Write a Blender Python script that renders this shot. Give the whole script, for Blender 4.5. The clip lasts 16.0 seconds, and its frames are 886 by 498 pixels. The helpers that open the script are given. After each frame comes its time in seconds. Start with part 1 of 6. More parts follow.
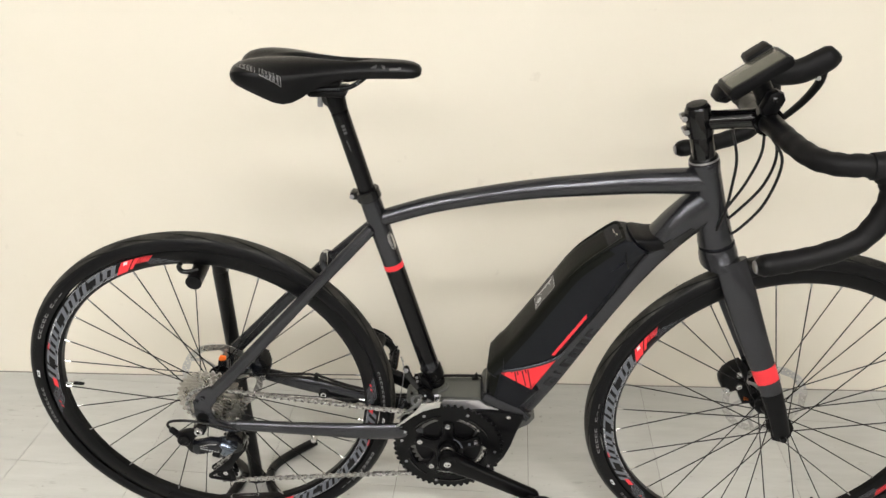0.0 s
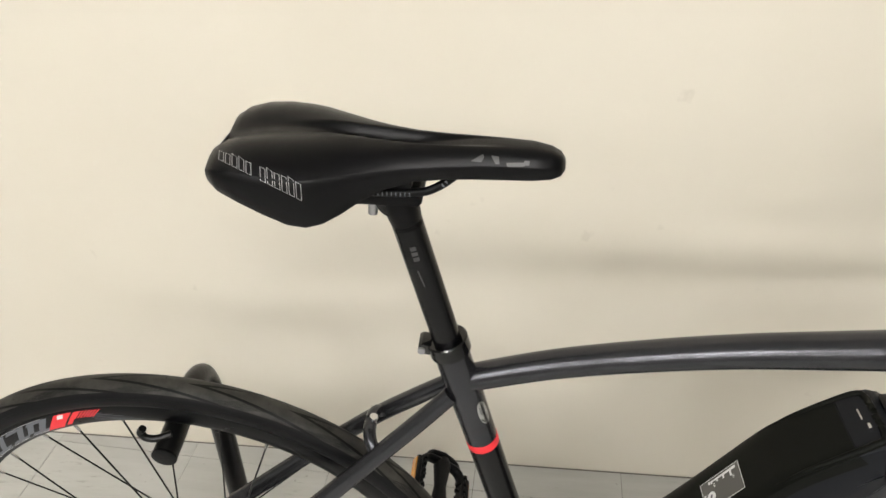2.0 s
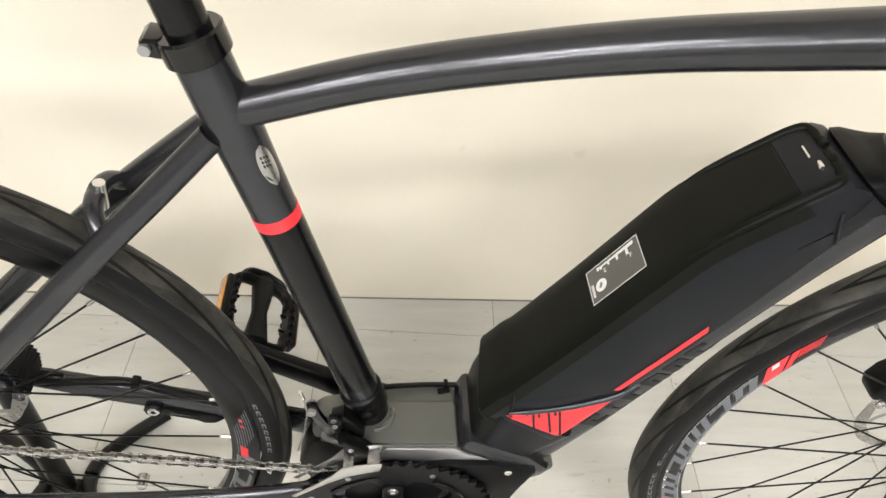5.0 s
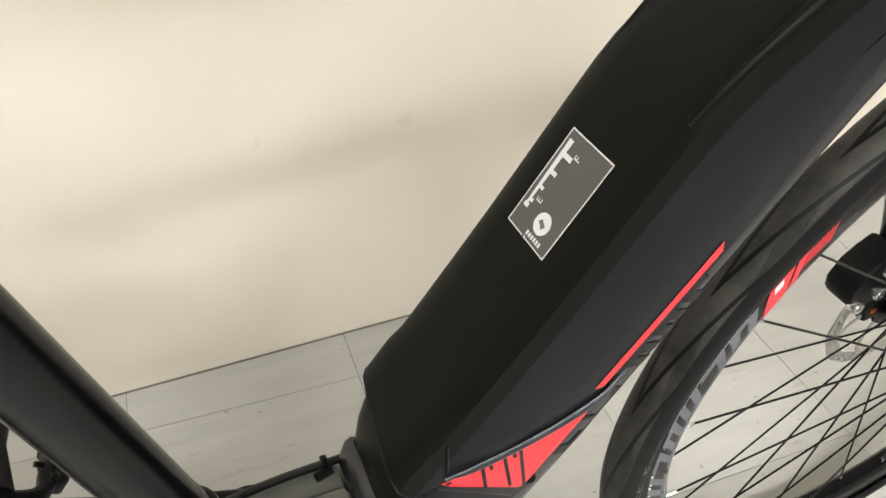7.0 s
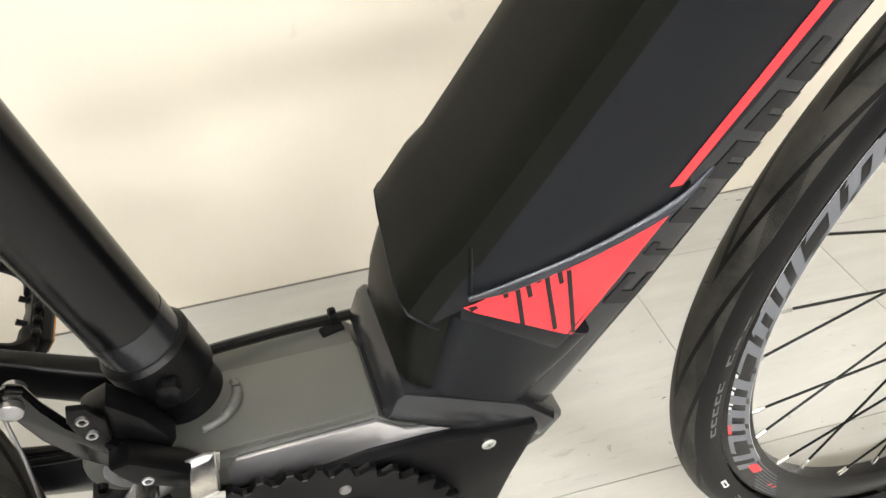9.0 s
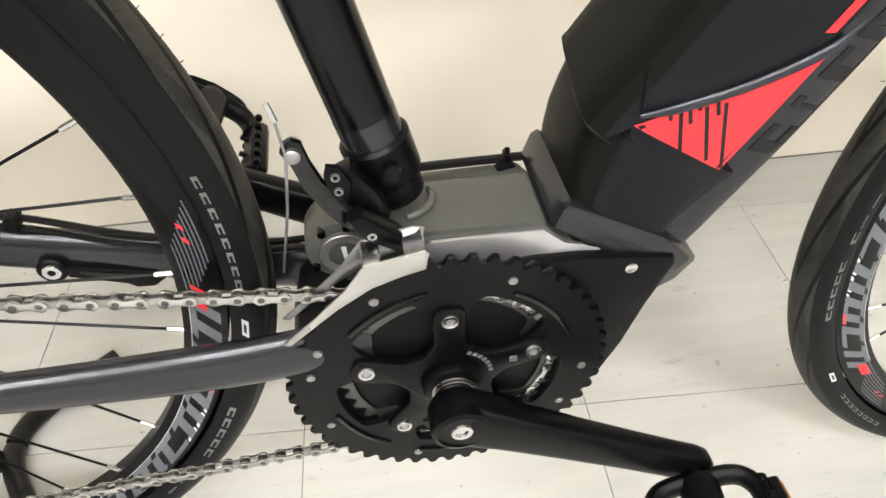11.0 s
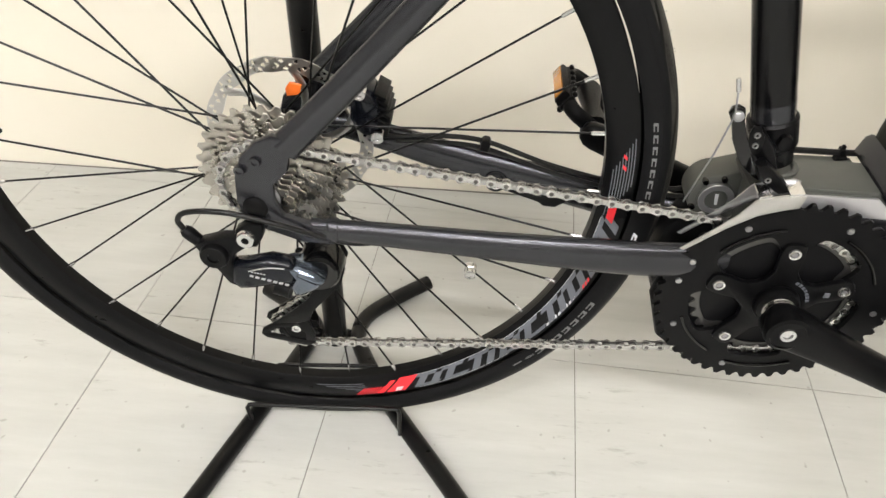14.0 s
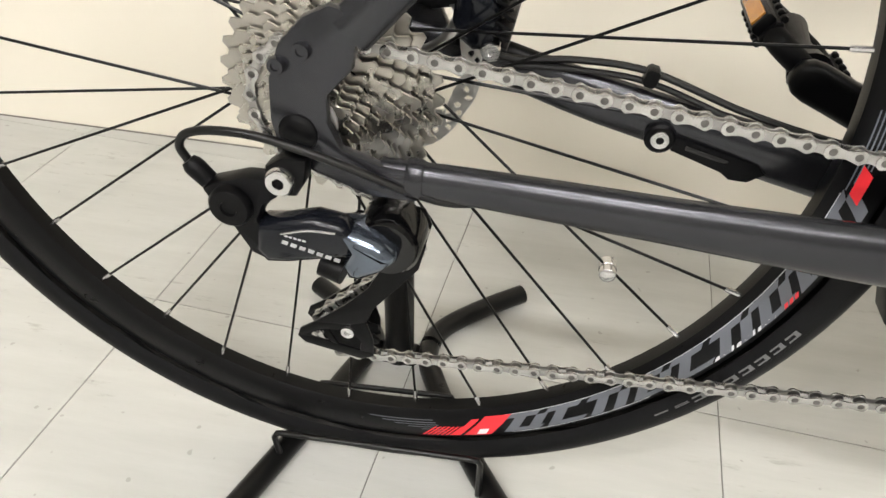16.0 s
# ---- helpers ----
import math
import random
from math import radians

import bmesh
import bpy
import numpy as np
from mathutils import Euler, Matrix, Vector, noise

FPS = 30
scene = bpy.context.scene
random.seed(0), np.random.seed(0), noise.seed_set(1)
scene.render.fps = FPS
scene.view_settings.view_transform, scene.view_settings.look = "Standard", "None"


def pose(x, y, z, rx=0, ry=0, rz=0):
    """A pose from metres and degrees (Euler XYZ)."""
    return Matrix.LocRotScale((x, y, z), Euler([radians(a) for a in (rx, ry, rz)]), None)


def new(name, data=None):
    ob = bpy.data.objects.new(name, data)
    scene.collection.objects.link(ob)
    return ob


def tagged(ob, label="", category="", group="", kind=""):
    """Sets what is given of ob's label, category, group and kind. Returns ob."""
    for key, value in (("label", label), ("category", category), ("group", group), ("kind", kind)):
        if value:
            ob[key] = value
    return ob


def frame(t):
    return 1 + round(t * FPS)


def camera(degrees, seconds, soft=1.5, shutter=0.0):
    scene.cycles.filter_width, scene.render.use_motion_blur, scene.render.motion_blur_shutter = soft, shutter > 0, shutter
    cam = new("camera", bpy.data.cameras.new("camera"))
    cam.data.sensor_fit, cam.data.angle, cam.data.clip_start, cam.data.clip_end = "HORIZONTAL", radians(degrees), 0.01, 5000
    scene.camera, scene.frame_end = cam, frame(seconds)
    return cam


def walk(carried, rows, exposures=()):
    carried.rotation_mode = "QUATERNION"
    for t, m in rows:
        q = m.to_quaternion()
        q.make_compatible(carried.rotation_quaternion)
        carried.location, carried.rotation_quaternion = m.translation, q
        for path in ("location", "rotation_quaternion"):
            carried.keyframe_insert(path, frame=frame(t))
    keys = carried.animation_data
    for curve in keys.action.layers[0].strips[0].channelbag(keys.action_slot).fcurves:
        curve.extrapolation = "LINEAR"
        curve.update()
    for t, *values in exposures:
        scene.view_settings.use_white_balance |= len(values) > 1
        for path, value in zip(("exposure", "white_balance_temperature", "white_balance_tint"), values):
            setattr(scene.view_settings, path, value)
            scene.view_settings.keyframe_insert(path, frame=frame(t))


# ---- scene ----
from mathutils.bvhtree import BVHTree

# ------------------------------------------------------------------ camera
cam = camera(62.9, 16.0, soft=1.5, shutter=0.0)
ROWS = [
    (0, 0.4842, -1.0638, 1.2808, 2.41, -29.20, -0.28),
    (0.5, 0.4363, -0.9055, 1.2865, 1.58, -30.54, -0.07),
    (1, 0.4285, -0.7338, 1.2681, 5.13, -32.68, -0.28),
    (1.5, 0.4155, -0.6134, 1.2701, 7.90, -33.95, -0.33),
    (2, 0.3575, -0.5133, 1.2620, 4.98, -35.29, 0.07),
    (2.5, 0.3138, -0.4594, 1.2481, 1.04, -36.11, 1.02),
    (3, 0.3076, -0.4310, 1.2239, -2.62, -38.21, 2.02),
    (3.5, 0.3162, -0.4020, 1.1875, -5.53, -40.59, 3.50),
    (4, 0.3459, -0.3789, 1.1397, -9.22, -42.90, 6.14),
    (4.5, 0.3906, -0.3800, 1.0780, -7.00, -43.96, 5.64),
    (5, 0.4239, -0.3831, 1.0087, -7.76, -45.01, 6.92),
    (7.5, 0.4446, -0.1923, 0.7636, -29.47, -40.25, 2.88),
    (8, 0.4513, -0.1808, 0.7270, -29.09, -40.64, 1.52),
    (8.5, 0.4606, -0.1989, 0.6977, -26.44, -41.23, 2.00),
    (9, 0.4653, -0.2371, 0.6714, -19.64, -40.89, 1.16),
    (9.5, 0.4574, -0.2772, 0.6639, -16.58, -40.84, 0.85),
    (10, 0.4268, -0.3018, 0.6618, -14.98, -42.49, 0.99),
    (12.5, 0.3502, -0.4207, 0.6701, 1.28, -43.31, -0.99),
    (13, 0.2754, -0.4729, 0.6959, 3.23, -42.14, -0.21),
    (13.5, 0.2253, -0.5092, 0.7133, 4.04, -41.10, 0.26),
    (14, 0.1855, -0.5388, 0.7239, 3.67, -39.85, 1.65),
    (14.5, 0.1592, -0.5193, 0.6959, 5.27, -39.04, 2.21),
    (15, 0.1560, -0.4729, 0.6204, 7.78, -37.75, 3.47),
    (15.5, 0.1458, -0.4283, 0.5767, 9.29, -37.41, 2.54),
    (16, 0.1357, -0.3886, 0.5497, 10.17, -37.77, 2.03),
]
EXPO = [(0.0, -0.04), (1.0, -0.08), (2.5, -0.20), (4.0, 0.12), (5.0, 0.44), (7.5, 0.22), (8.0, 0.20), (8.5, 0.52), (9.0, 0.64), (10.0, 0.54), (12.5, 0.52), (13.0, 0.38), (13.5, 0.30), (14.5, 0.24), (16.0, 0.20)]
walk(cam, [(t, pose(x, y, z, 90 + pitch, 0, yaw) @ pose(0, 0, 0, 0, 0, roll)) for t, x, y, z, yaw, pitch, roll in ROWS], EXPO)

# ------------------------------------------------------------------ fitted plan, metres
HUB_Z = 0.363            # rear axle, lifted a little by the stand
FRONT_X, FRONT_Z = 1.054, 0.3465
R_TYRE, R_RIM, R_NIP = 0.3475, 0.3170, 0.290
CRANK = (0.4495, 0.2845)
STEER = 0.55
WALL_Y = 0.487
TILE, TILE_TURN, TILE_O = 0.3035, -2.97, (-0.284, 0.1445)
CEIL = 2.62
ROOM_X0, ROOM_X1, ROOM_Y0 = -2.6, 3.4, -4.2

LAMP = 71
# Ceiling lights out of view; the last is added to brighten the right side.
LAMPS = [(-0.85, -1.75, 1.2), (0.75, -1.75, 1.2), (-0.85, -3.2, 1.2), (0.75, -3.2, 1.2), (2.35, -3.2, 1.2)]

# ------------------------------------------------------------------ world
world = bpy.data.worlds.new("room_world")
world.use_nodes = True
scene.world = world
world.node_tree.nodes["Background"].inputs[0].default_value = (0.9, 0.93, 1.0, 1)
world.node_tree.nodes["Background"].inputs[1].default_value = 0.02


# ------------------------------------------------------------------ materials
def nodes_of(name):
    m = bpy.data.materials.new(name)
    m.use_nodes = True
    nt = m.node_tree
    return m, nt, nt.nodes["Principled BSDF"], nt.nodes.new, nt.links.new


def mix_colour(nt, fac, a, b):
    mx = nt.nodes.new("ShaderNodeMix")
    mx.data_type = "RGBA"
    mx.inputs[6].default_value, mx.inputs[7].default_value = (*a, 1), (*b, 1)
    nt.links.new(fac, mx.inputs[0])
    return mx.outputs[2]


def ramp(nt, src, lo, hi):
    r = nt.nodes.new("ShaderNodeMapRange")
    r.inputs[1].default_value, r.inputs[2].default_value = lo, hi
    nt.links.new(src, r.inputs[0])
    return r.outputs[0]


def noise_tex(nt, scale, detail=4.0, rough=0.55, vec=None):
    n = nt.nodes.new("ShaderNodeTexNoise")
    n.inputs["Scale"].default_value, n.inputs["Detail"].default_value, n.inputs["Roughness"].default_value = scale, detail, rough
    if vec is None:
        tc = nt.nodes.new("ShaderNodeTexCoord")
        vec = tc.outputs["Object"]
    nt.links.new(vec, n.inputs["Vector"])
    return n.outputs[0]


def bumped(nt, bsdf, height, strength, dist):
    b = nt.nodes.new("ShaderNodeBump")
    b.inputs["Strength"].default_value, b.inputs["Distance"].default_value = strength, dist
    nt.links.new(height, b.inputs["Height"])
    nt.links.new(b.outputs[0], bsdf.inputs["Normal"])
    return b


def plain(name, col, rough=0.5, metal=0.0, var=0.12, grain=900.0, bump=0.02, coat=0.0, spec=0.5, rvar=0.12):
    """A surface with fine grain, cloudy wear in colour and in gloss."""
    m, nt, p, add, link = nodes_of(name)
    big, fine = noise_tex(nt, 22.0, 5.0), noise_tex(nt, grain, 2.0)
    dark = tuple(c * (1 - var) for c in col)
    light = tuple(min(1.0, c * (1 + var)) for c in col)
    link(mix_colour(nt, ramp(nt, big, 0.3, 0.7), dark, light), p.inputs["Base Color"])
    r = nt.nodes.new("ShaderNodeMapRange")
    r.inputs[1].default_value, r.inputs[2].default_value = 0.25, 0.75
    r.inputs[3].default_value, r.inputs[4].default_value = max(0.02, rough - rvar * rough), min(1.0, rough + rvar * rough)
    link(noise_tex(nt, 60.0, 4.0), r.inputs[0])
    link(r.outputs[0], p.inputs["Roughness"])
    p.inputs["Metallic"].default_value = metal
    p.inputs["Specular IOR Level"].default_value = spec
    p.inputs["Coat Weight"].default_value = coat
    p.inputs["Coat Roughness"].default_value = 0.25
    if bump:
        bumped(nt, p, fine, bump * 10, 0.0004)
    return m


FRAME_GREY = plain("graphite_satin_paint", (0.044, 0.045, 0.050), 0.225, 0.75, 0.02, 2500, 0.006, rvar=0.03)
LID_GREY = plain("dark_cast_grey", (0.065, 0.067, 0.060), 0.5, 0.2, 0.06, 1500, 0.02)
MOTOR_GREY = plain("brushed_grey_shell", (0.55, 0.545, 0.56), 0.42, 0.9, 0.06, 1500, 0.015)
TUBE_BLACK = plain("seat_tube_black", (0.0022, 0.0022, 0.0026), 0.22, 0.1, 0.1, 2500, 0.01, spec=0.27)
ANODISED = plain("black_anodised", (0.0024, 0.0024, 0.0027), 0.32, 0.1, 0.15, 2200, 0.015, spec=0.14)
PLASTIC = plain("matt_black_plastic", (0.0026, 0.0026, 0.003), 0.42, 0.0, 0.1, 3000, 0.02, spec=0.13)
BATTERY_TOP = plain("battery_top_black", (0.0052, 0.0057, 0.0046), 0.33, 0.0, 0.06, 3500, 0.015, spec=0.065)
BATTERY_SIDE = plain("battery_side_grey", (0.0080, 0.0088, 0.0108), 0.33, 0.08, 0.06, 3000, 0.015, spec=0.12)
GLOSS_BLACK = plain("gloss_black", (0.0018, 0.0018, 0.002), 0.12, 0.0, 0.1, 800, 0.004, spec=0.4)
SADDLE_SKIN = plain("saddle_leatherette", (0.002, 0.002, 0.0024), 0.33, 0.0, 0.12, 1400, 0.03, spec=0.17)
RIM_BLACK = plain("rim_satin_black", (0.002, 0.002, 0.0024), 0.3, 0.25, 0.1, 2500, 0.008, spec=0.22)
SPOKE_BLACK = plain("spoke_black", (0.003, 0.003, 0.003), 0.3, 0.4, 0.1, 2500, 0.0, spec=0.25)
SILVER = plain("polished_alloy", (0.62, 0.62, 0.62), 0.22, 1.0, 0.08, 1500, 0.01)
NICKEL = plain("nickel_plate", (0.45, 0.43, 0.39), 0.30, 1.0, 0.12, 1800, 0.02, rvar=0.3)
CHAIN_STEEL = plain("chain_steel", (0.48, 0.475, 0.465), 0.20, 1.0, 0.15, 2200, 0.02, rvar=0.3)
RING_STEEL = plain("worn_dark_steel", (0.11, 0.108, 0.104), 0.36, 0.9, 0.25, 1500, 0.02)
CHAIN_INNER = plain("chain_inner_steel", (0.40, 0.395, 0.385), 0.30, 1.0, 0.2, 2200, 0.02)
CHAIN_PIN = plain("chain_pin", (0.15, 0.145, 0.14), 0.35, 1.0, 0.2, 2200, 0.0)
ROTOR_STEEL = plain("rotor_steel", (0.50, 0.495, 0.48), 0.3, 1.0, 0.08, 3000, 0.02)
GUN_BLUE = plain("gunmetal_gloss", (0.14, 0.165, 0.205), 0.13, 0.9, 0.05, 900, 0.004)
GUN_DARK = plain("dark_gunmetal", (0.006, 0.007, 0.010), 0.15, 0.2, 0.08, 900, 0.004, spec=0.35)
RED = plain("red_vinyl", (0.70, 0.022, 0.032), 0.42, 0.0, 0.03, 2500, 0.006)
DECAL_GREY = plain("grey_vinyl", (0.105, 0.113, 0.13), 0.4, 0.0, 0.05, 2500, 0.0)
DECAL_WHITE = plain("white_vinyl", (0.62, 0.63, 0.64), 0.4, 0.0, 0.05, 2500, 0.0)
DECAL_DARK = plain("charcoal_vinyl", (0.013, 0.013, 0.014), 0.5, 0.0, 0.05, 2500, 0.0, spec=0.2)
DECAL_TYRE = plain("pale_tyre_print", (0.13, 0.13, 0.13), 0.6, 0.0, 0.1, 2500, 0.0)
# the ledge's bluish reflection, mixed into its base colour
LEDGE_SHEEN = plain("ledge_sheen_blue_grey", (0.022, 0.026, 0.034), 0.3, 0.3, 0.05, 2500, 0.0)
# near black that paints the shade inside hollows
RECESS_SHADE = plain("recess_shade_black", (0.0012, 0.0012, 0.0012), 0.5, 0.0, 0.1, 900, 0.0, spec=0.06)
STAND_BLACK = plain("powder_coated_black", (0.0025, 0.0025, 0.0025), 0.3, 0.0, 0.15, 1200, 0.04, spec=0.3)
TAPE = plain("black_bar_tape", (0.003, 0.003, 0.0034), 0.55, 0.0, 0.1, 900, 0.05, spec=0.18)
CABLE = plain("cable_housing", (0.0025, 0.0025, 0.0025), 0.3, 0.0, 0.1, 900, 0.0, spec=0.3)
AMBER = plain("amber_reflector", (0.45, 0.18, 0.02), 0.25, 0.0, 0.2, 900, 0.1)
AMBER.node_tree.nodes["Principled BSDF"].inputs["Coat Weight"].default_value = 0.6
ORANGE = plain("orange_plastic", (0.80, 0.16, 0.02), 0.4)
SCREEN = plain("display_glass", (0.075, 0.074, 0.058), 0.12, 0.0, 0.05, 900, 0.0)
STICKER = plain("grey_film", (0.06, 0.06, 0.055), 0.35, 0.0, 0.05, 900, 0.0)
BARE_ALLOY = plain("bare_alloy_dark", (0.34, 0.34, 0.35), 0.35, 1.0, 0.1, 1500, 0.02)


def tyre_material():
    """Black rubber; the tread carries fine diagonal cuts, the flanks fine rings."""
    m, nt, p, add, link = nodes_of("tyre_rubber")
    uv = add("ShaderNodeUVMap")
    sep = add("ShaderNodeSeparateXYZ")
    link(uv.outputs[0], sep.inputs[0])

    def calc(op, a, b=0.0, c=0.0):
        n = add("ShaderNodeMath")
        n.operation = op
        for i, v in enumerate((a, b, c)):
            if isinstance(v, (int, float)):
                n.inputs[i].default_value = v
            else:
                link(v, n.inputs[i])
        return n.outputs[0]

    u, v = sep.outputs[0], sep.outputs[1]      # u: metres round the tyre, v: 0..1 across
    side = calc("ABSOLUTE", calc("SUBTRACT", v, 0.5))
    slant = calc("ADD", calc("MULTIPLY", u, 9.16), calc("MULTIPLY", side, 5.6))
    cut = calc("LESS_THAN", calc("ABSOLUTE", calc("SUBTRACT", calc("FRACT", slant), 0.5)), 0.10)
    slant2 = calc("ADD", calc("MULTIPLY", u, 128.24), calc("MULTIPLY", side, 78.4))
    fine = calc("GREATER_THAN", calc("FRACT", slant2), 0.58)
    block = calc("LESS_THAN", calc("ABSOLUTE", calc("SUBTRACT", calc("FRACT", calc("ADD", calc("MULTIPLY", u, 9.16), calc("MULTIPLY", side, -3.5))), 0.5)), 0.22)
    band = calc("MULTIPLY", calc("GREATER_THAN", side, 0.105), calc("LESS_THAN", side, 0.205))
    tread = calc("LESS_THAN", side, 0.215)
    grooves = calc("MAXIMUM", calc("MULTIPLY", cut, tread), calc("MULTIPLY", calc("MULTIPLY", fine, block), calc("MULTIPLY", band, 1.0)))
    ring = calc("MULTIPLY", calc("LESS_THAN", calc("ABSOLUTE", calc("SUBTRACT", side, 0.31)), 0.006), 0.6)
    relief = calc("MAXIMUM", grooves, ring)
    grime = ramp(nt, noise_tex(nt, 30.0, 6.0, 0.65), 0.35, 0.75)
    dust = calc("MULTIPLY", calc("ADD", calc("MULTIPLY", grime, 0.7), 0.2), tread)
    base = add("ShaderNodeMix")
    base.data_type = "RGBA"
    base.inputs[6].default_value, base.inputs[7].default_value = (0.0038, 0.0038, 0.0043, 1), (0.058, 0.056, 0.048, 1)
    link(dust, base.inputs[0])
    # cuts and rings also coloured near black, painting the shade inside them
    deep = add("ShaderNodeMix")
    deep.data_type = "RGBA"
    deep.inputs[7].default_value = (0.0008, 0.0008, 0.0008, 1)
    link(calc("MULTIPLY", relief, 0.95), deep.inputs[0])
    link(base.outputs[2], deep.inputs[6])
    link(deep.outputs[2], p.inputs["Base Color"])
    p.inputs["Roughness"].default_value = 0.50
    p.inputs["Specular IOR Level"].default_value = 0.14
    height = calc("ADD", calc("MULTIPLY", relief, -1.0), calc("MULTIPLY", noise_tex(nt, 700.0, 3.0), 0.12))
    bumped(nt, p, height, 0.9, 0.0009)
    return m


RUBBER = tyre_material()


def wall_material():
    m, nt, p, add, link = nodes_of("cream_wall_paint")
    cloud = ramp(nt, noise_tex(nt, 1.6, 6.0, 0.6), 0.3, 0.7)
    base = mix_colour(nt, cloud, (0.72, 0.670, 0.565), (0.755, 0.710, 0.61))
    marks = noise_tex(nt, 17.0, 3.0, 0.5)
    spot = ramp(nt, marks, 0.715, 0.76)
    mx = add("ShaderNodeMix")
    mx.data_type = "RGBA"
    mx.inputs[7].default_value = (0.58, 0.53, 0.44, 1)
    f = add("ShaderNodeMath")
    f.operation = "MULTIPLY"
    f.inputs[1].default_value = 0.35
    link(spot, f.inputs[0])
    link(f.outputs[0], mx.inputs[0])
    link(base, mx.inputs[6])
    link(mx.outputs[2], p.inputs["Base Color"])
    p.inputs["Roughness"].default_value = 0.55
    p.inputs["Specular IOR Level"].default_value = 0.35
    bumped(nt, p, noise_tex(nt, 160.0, 4.0), 0.12, 0.001)
    return m


def tile_material():
    """Pale vinyl floor tile, a little different from tile to tile, with streaks, scuffs and gloss."""
    m, nt, p, add, link = nodes_of("pale_vinyl_tile")
    info = add("ShaderNodeObjectInfo")
    tc = add("ShaderNodeTexCoord")
    geo = add("ShaderNodeNewGeometry")
    mp = add("ShaderNodeMapping")
    mp.inputs["Scale"].default_value = (1.0, 7.0, 1.0)
    mp.inputs["Rotation"].default_value = (0, 0, 0.5)
    link(geo.outputs["Position"], mp.inputs["Vector"])
    streak = noise_tex(nt, 5.0, 6.0, 0.65, mp.outputs[0])
    cloud = noise_tex(nt, 3.0, 5.0, 0.6, geo.outputs["Position"])
    a = mix_colour(nt, ramp(nt, streak, 0.35, 0.7), (0.443, 0.444, 0.417), (0.503, 0.503, 0.475))
    hsv = add("ShaderNodeHueSaturation")
    link(a, hsv.inputs["Color"])
    r = add("ShaderNodeMapRange")
    r.inputs[3].default_value, r.inputs[4].default_value = 0.965, 1.03
    link(info.outputs["Random"], r.inputs[0])
    link(r.outputs[0], hsv.inputs["Value"])
    mp2 = add("ShaderNodeMapping")
    mp2.inputs["Scale"].default_value = (3.0, 14.0, 1.0)
    mp2.inputs["Rotation"].default_value = (0, 0, -0.35)
    link(geo.outputs["Position"], mp2.inputs["Vector"])
    scuff = ramp(nt, noise_tex(nt, 6.0, 8.0, 0.7, mp2.outputs[0]), 0.57, 0.68)
    speck = ramp(nt, noise_tex(nt, 75.0, 1.0, 0.5, geo.outputs["Position"]), 0.735, 0.765)
    both = add("ShaderNodeMath")
    both.operation = "MAXIMUM"
    worn = add("ShaderNodeMath")
    worn.operation = "MULTIPLY"
    link(scuff, worn.inputs[0])
    link(ramp(nt, noise_tex(nt, 4.5, 3.0, 0.5, geo.outputs["Position"]), 0.50, 0.60), worn.inputs[1])
    link(worn.outputs[0], both.inputs[0])
    link(speck, both.inputs[1])
    f = add("ShaderNodeMath")
    f.operation = "MULTIPLY"
    f.inputs[1].default_value = 0.5
    link(both.outputs[0], f.inputs[0])
    mx = add("ShaderNodeMix")
    mx.data_type = "RGBA"
    mx.inputs[7].default_value = (0.24, 0.23, 0.20, 1)
    link(f.outputs[0], mx.inputs[0])
    link(hsv.outputs[0], mx.inputs[6])
    link(mx.outputs[2], p.inputs["Base Color"])
    rr = add("ShaderNodeMapRange")
    rr.inputs[3].default_value, rr.inputs[4].default_value = 0.26, 0.44
    link(cloud, rr.inputs[0])
    link(rr.outputs[0], p.inputs["Roughness"])
    p.inputs["Specular IOR Level"].default_value = 0.45
    bumped(nt, p, noise_tex(nt, 40.0, 5.0, 0.6, geo.outputs["Position"]), 0.06, 0.001)
    return m


WALL_PAINT = wall_material()
TILE_MAT = tile_material()
GROUT = plain("dark_tile_joint", (0.16, 0.15, 0.13), 0.8)
CEILING_PAINT = plain("white_ceiling_paint", (0.66, 0.66, 0.64), 0.7)
# grey for walls out of view, chosen to cut bounced light
UNSEEN_WALL = plain("unseen_wall_grey", (0.30, 0.29, 0.27), 0.7)


def lamp_material():
    m, nt, p, add, link = nodes_of("lamp_diffuser")
    p.inputs["Base Color"].default_value = (0.9, 0.9, 0.9, 1)
    p.inputs["Emission Color"].default_value = (1.015, 0.985, 0.965, 1)
    p.inputs["Emission Strength"].default_value = LAMP
    return m


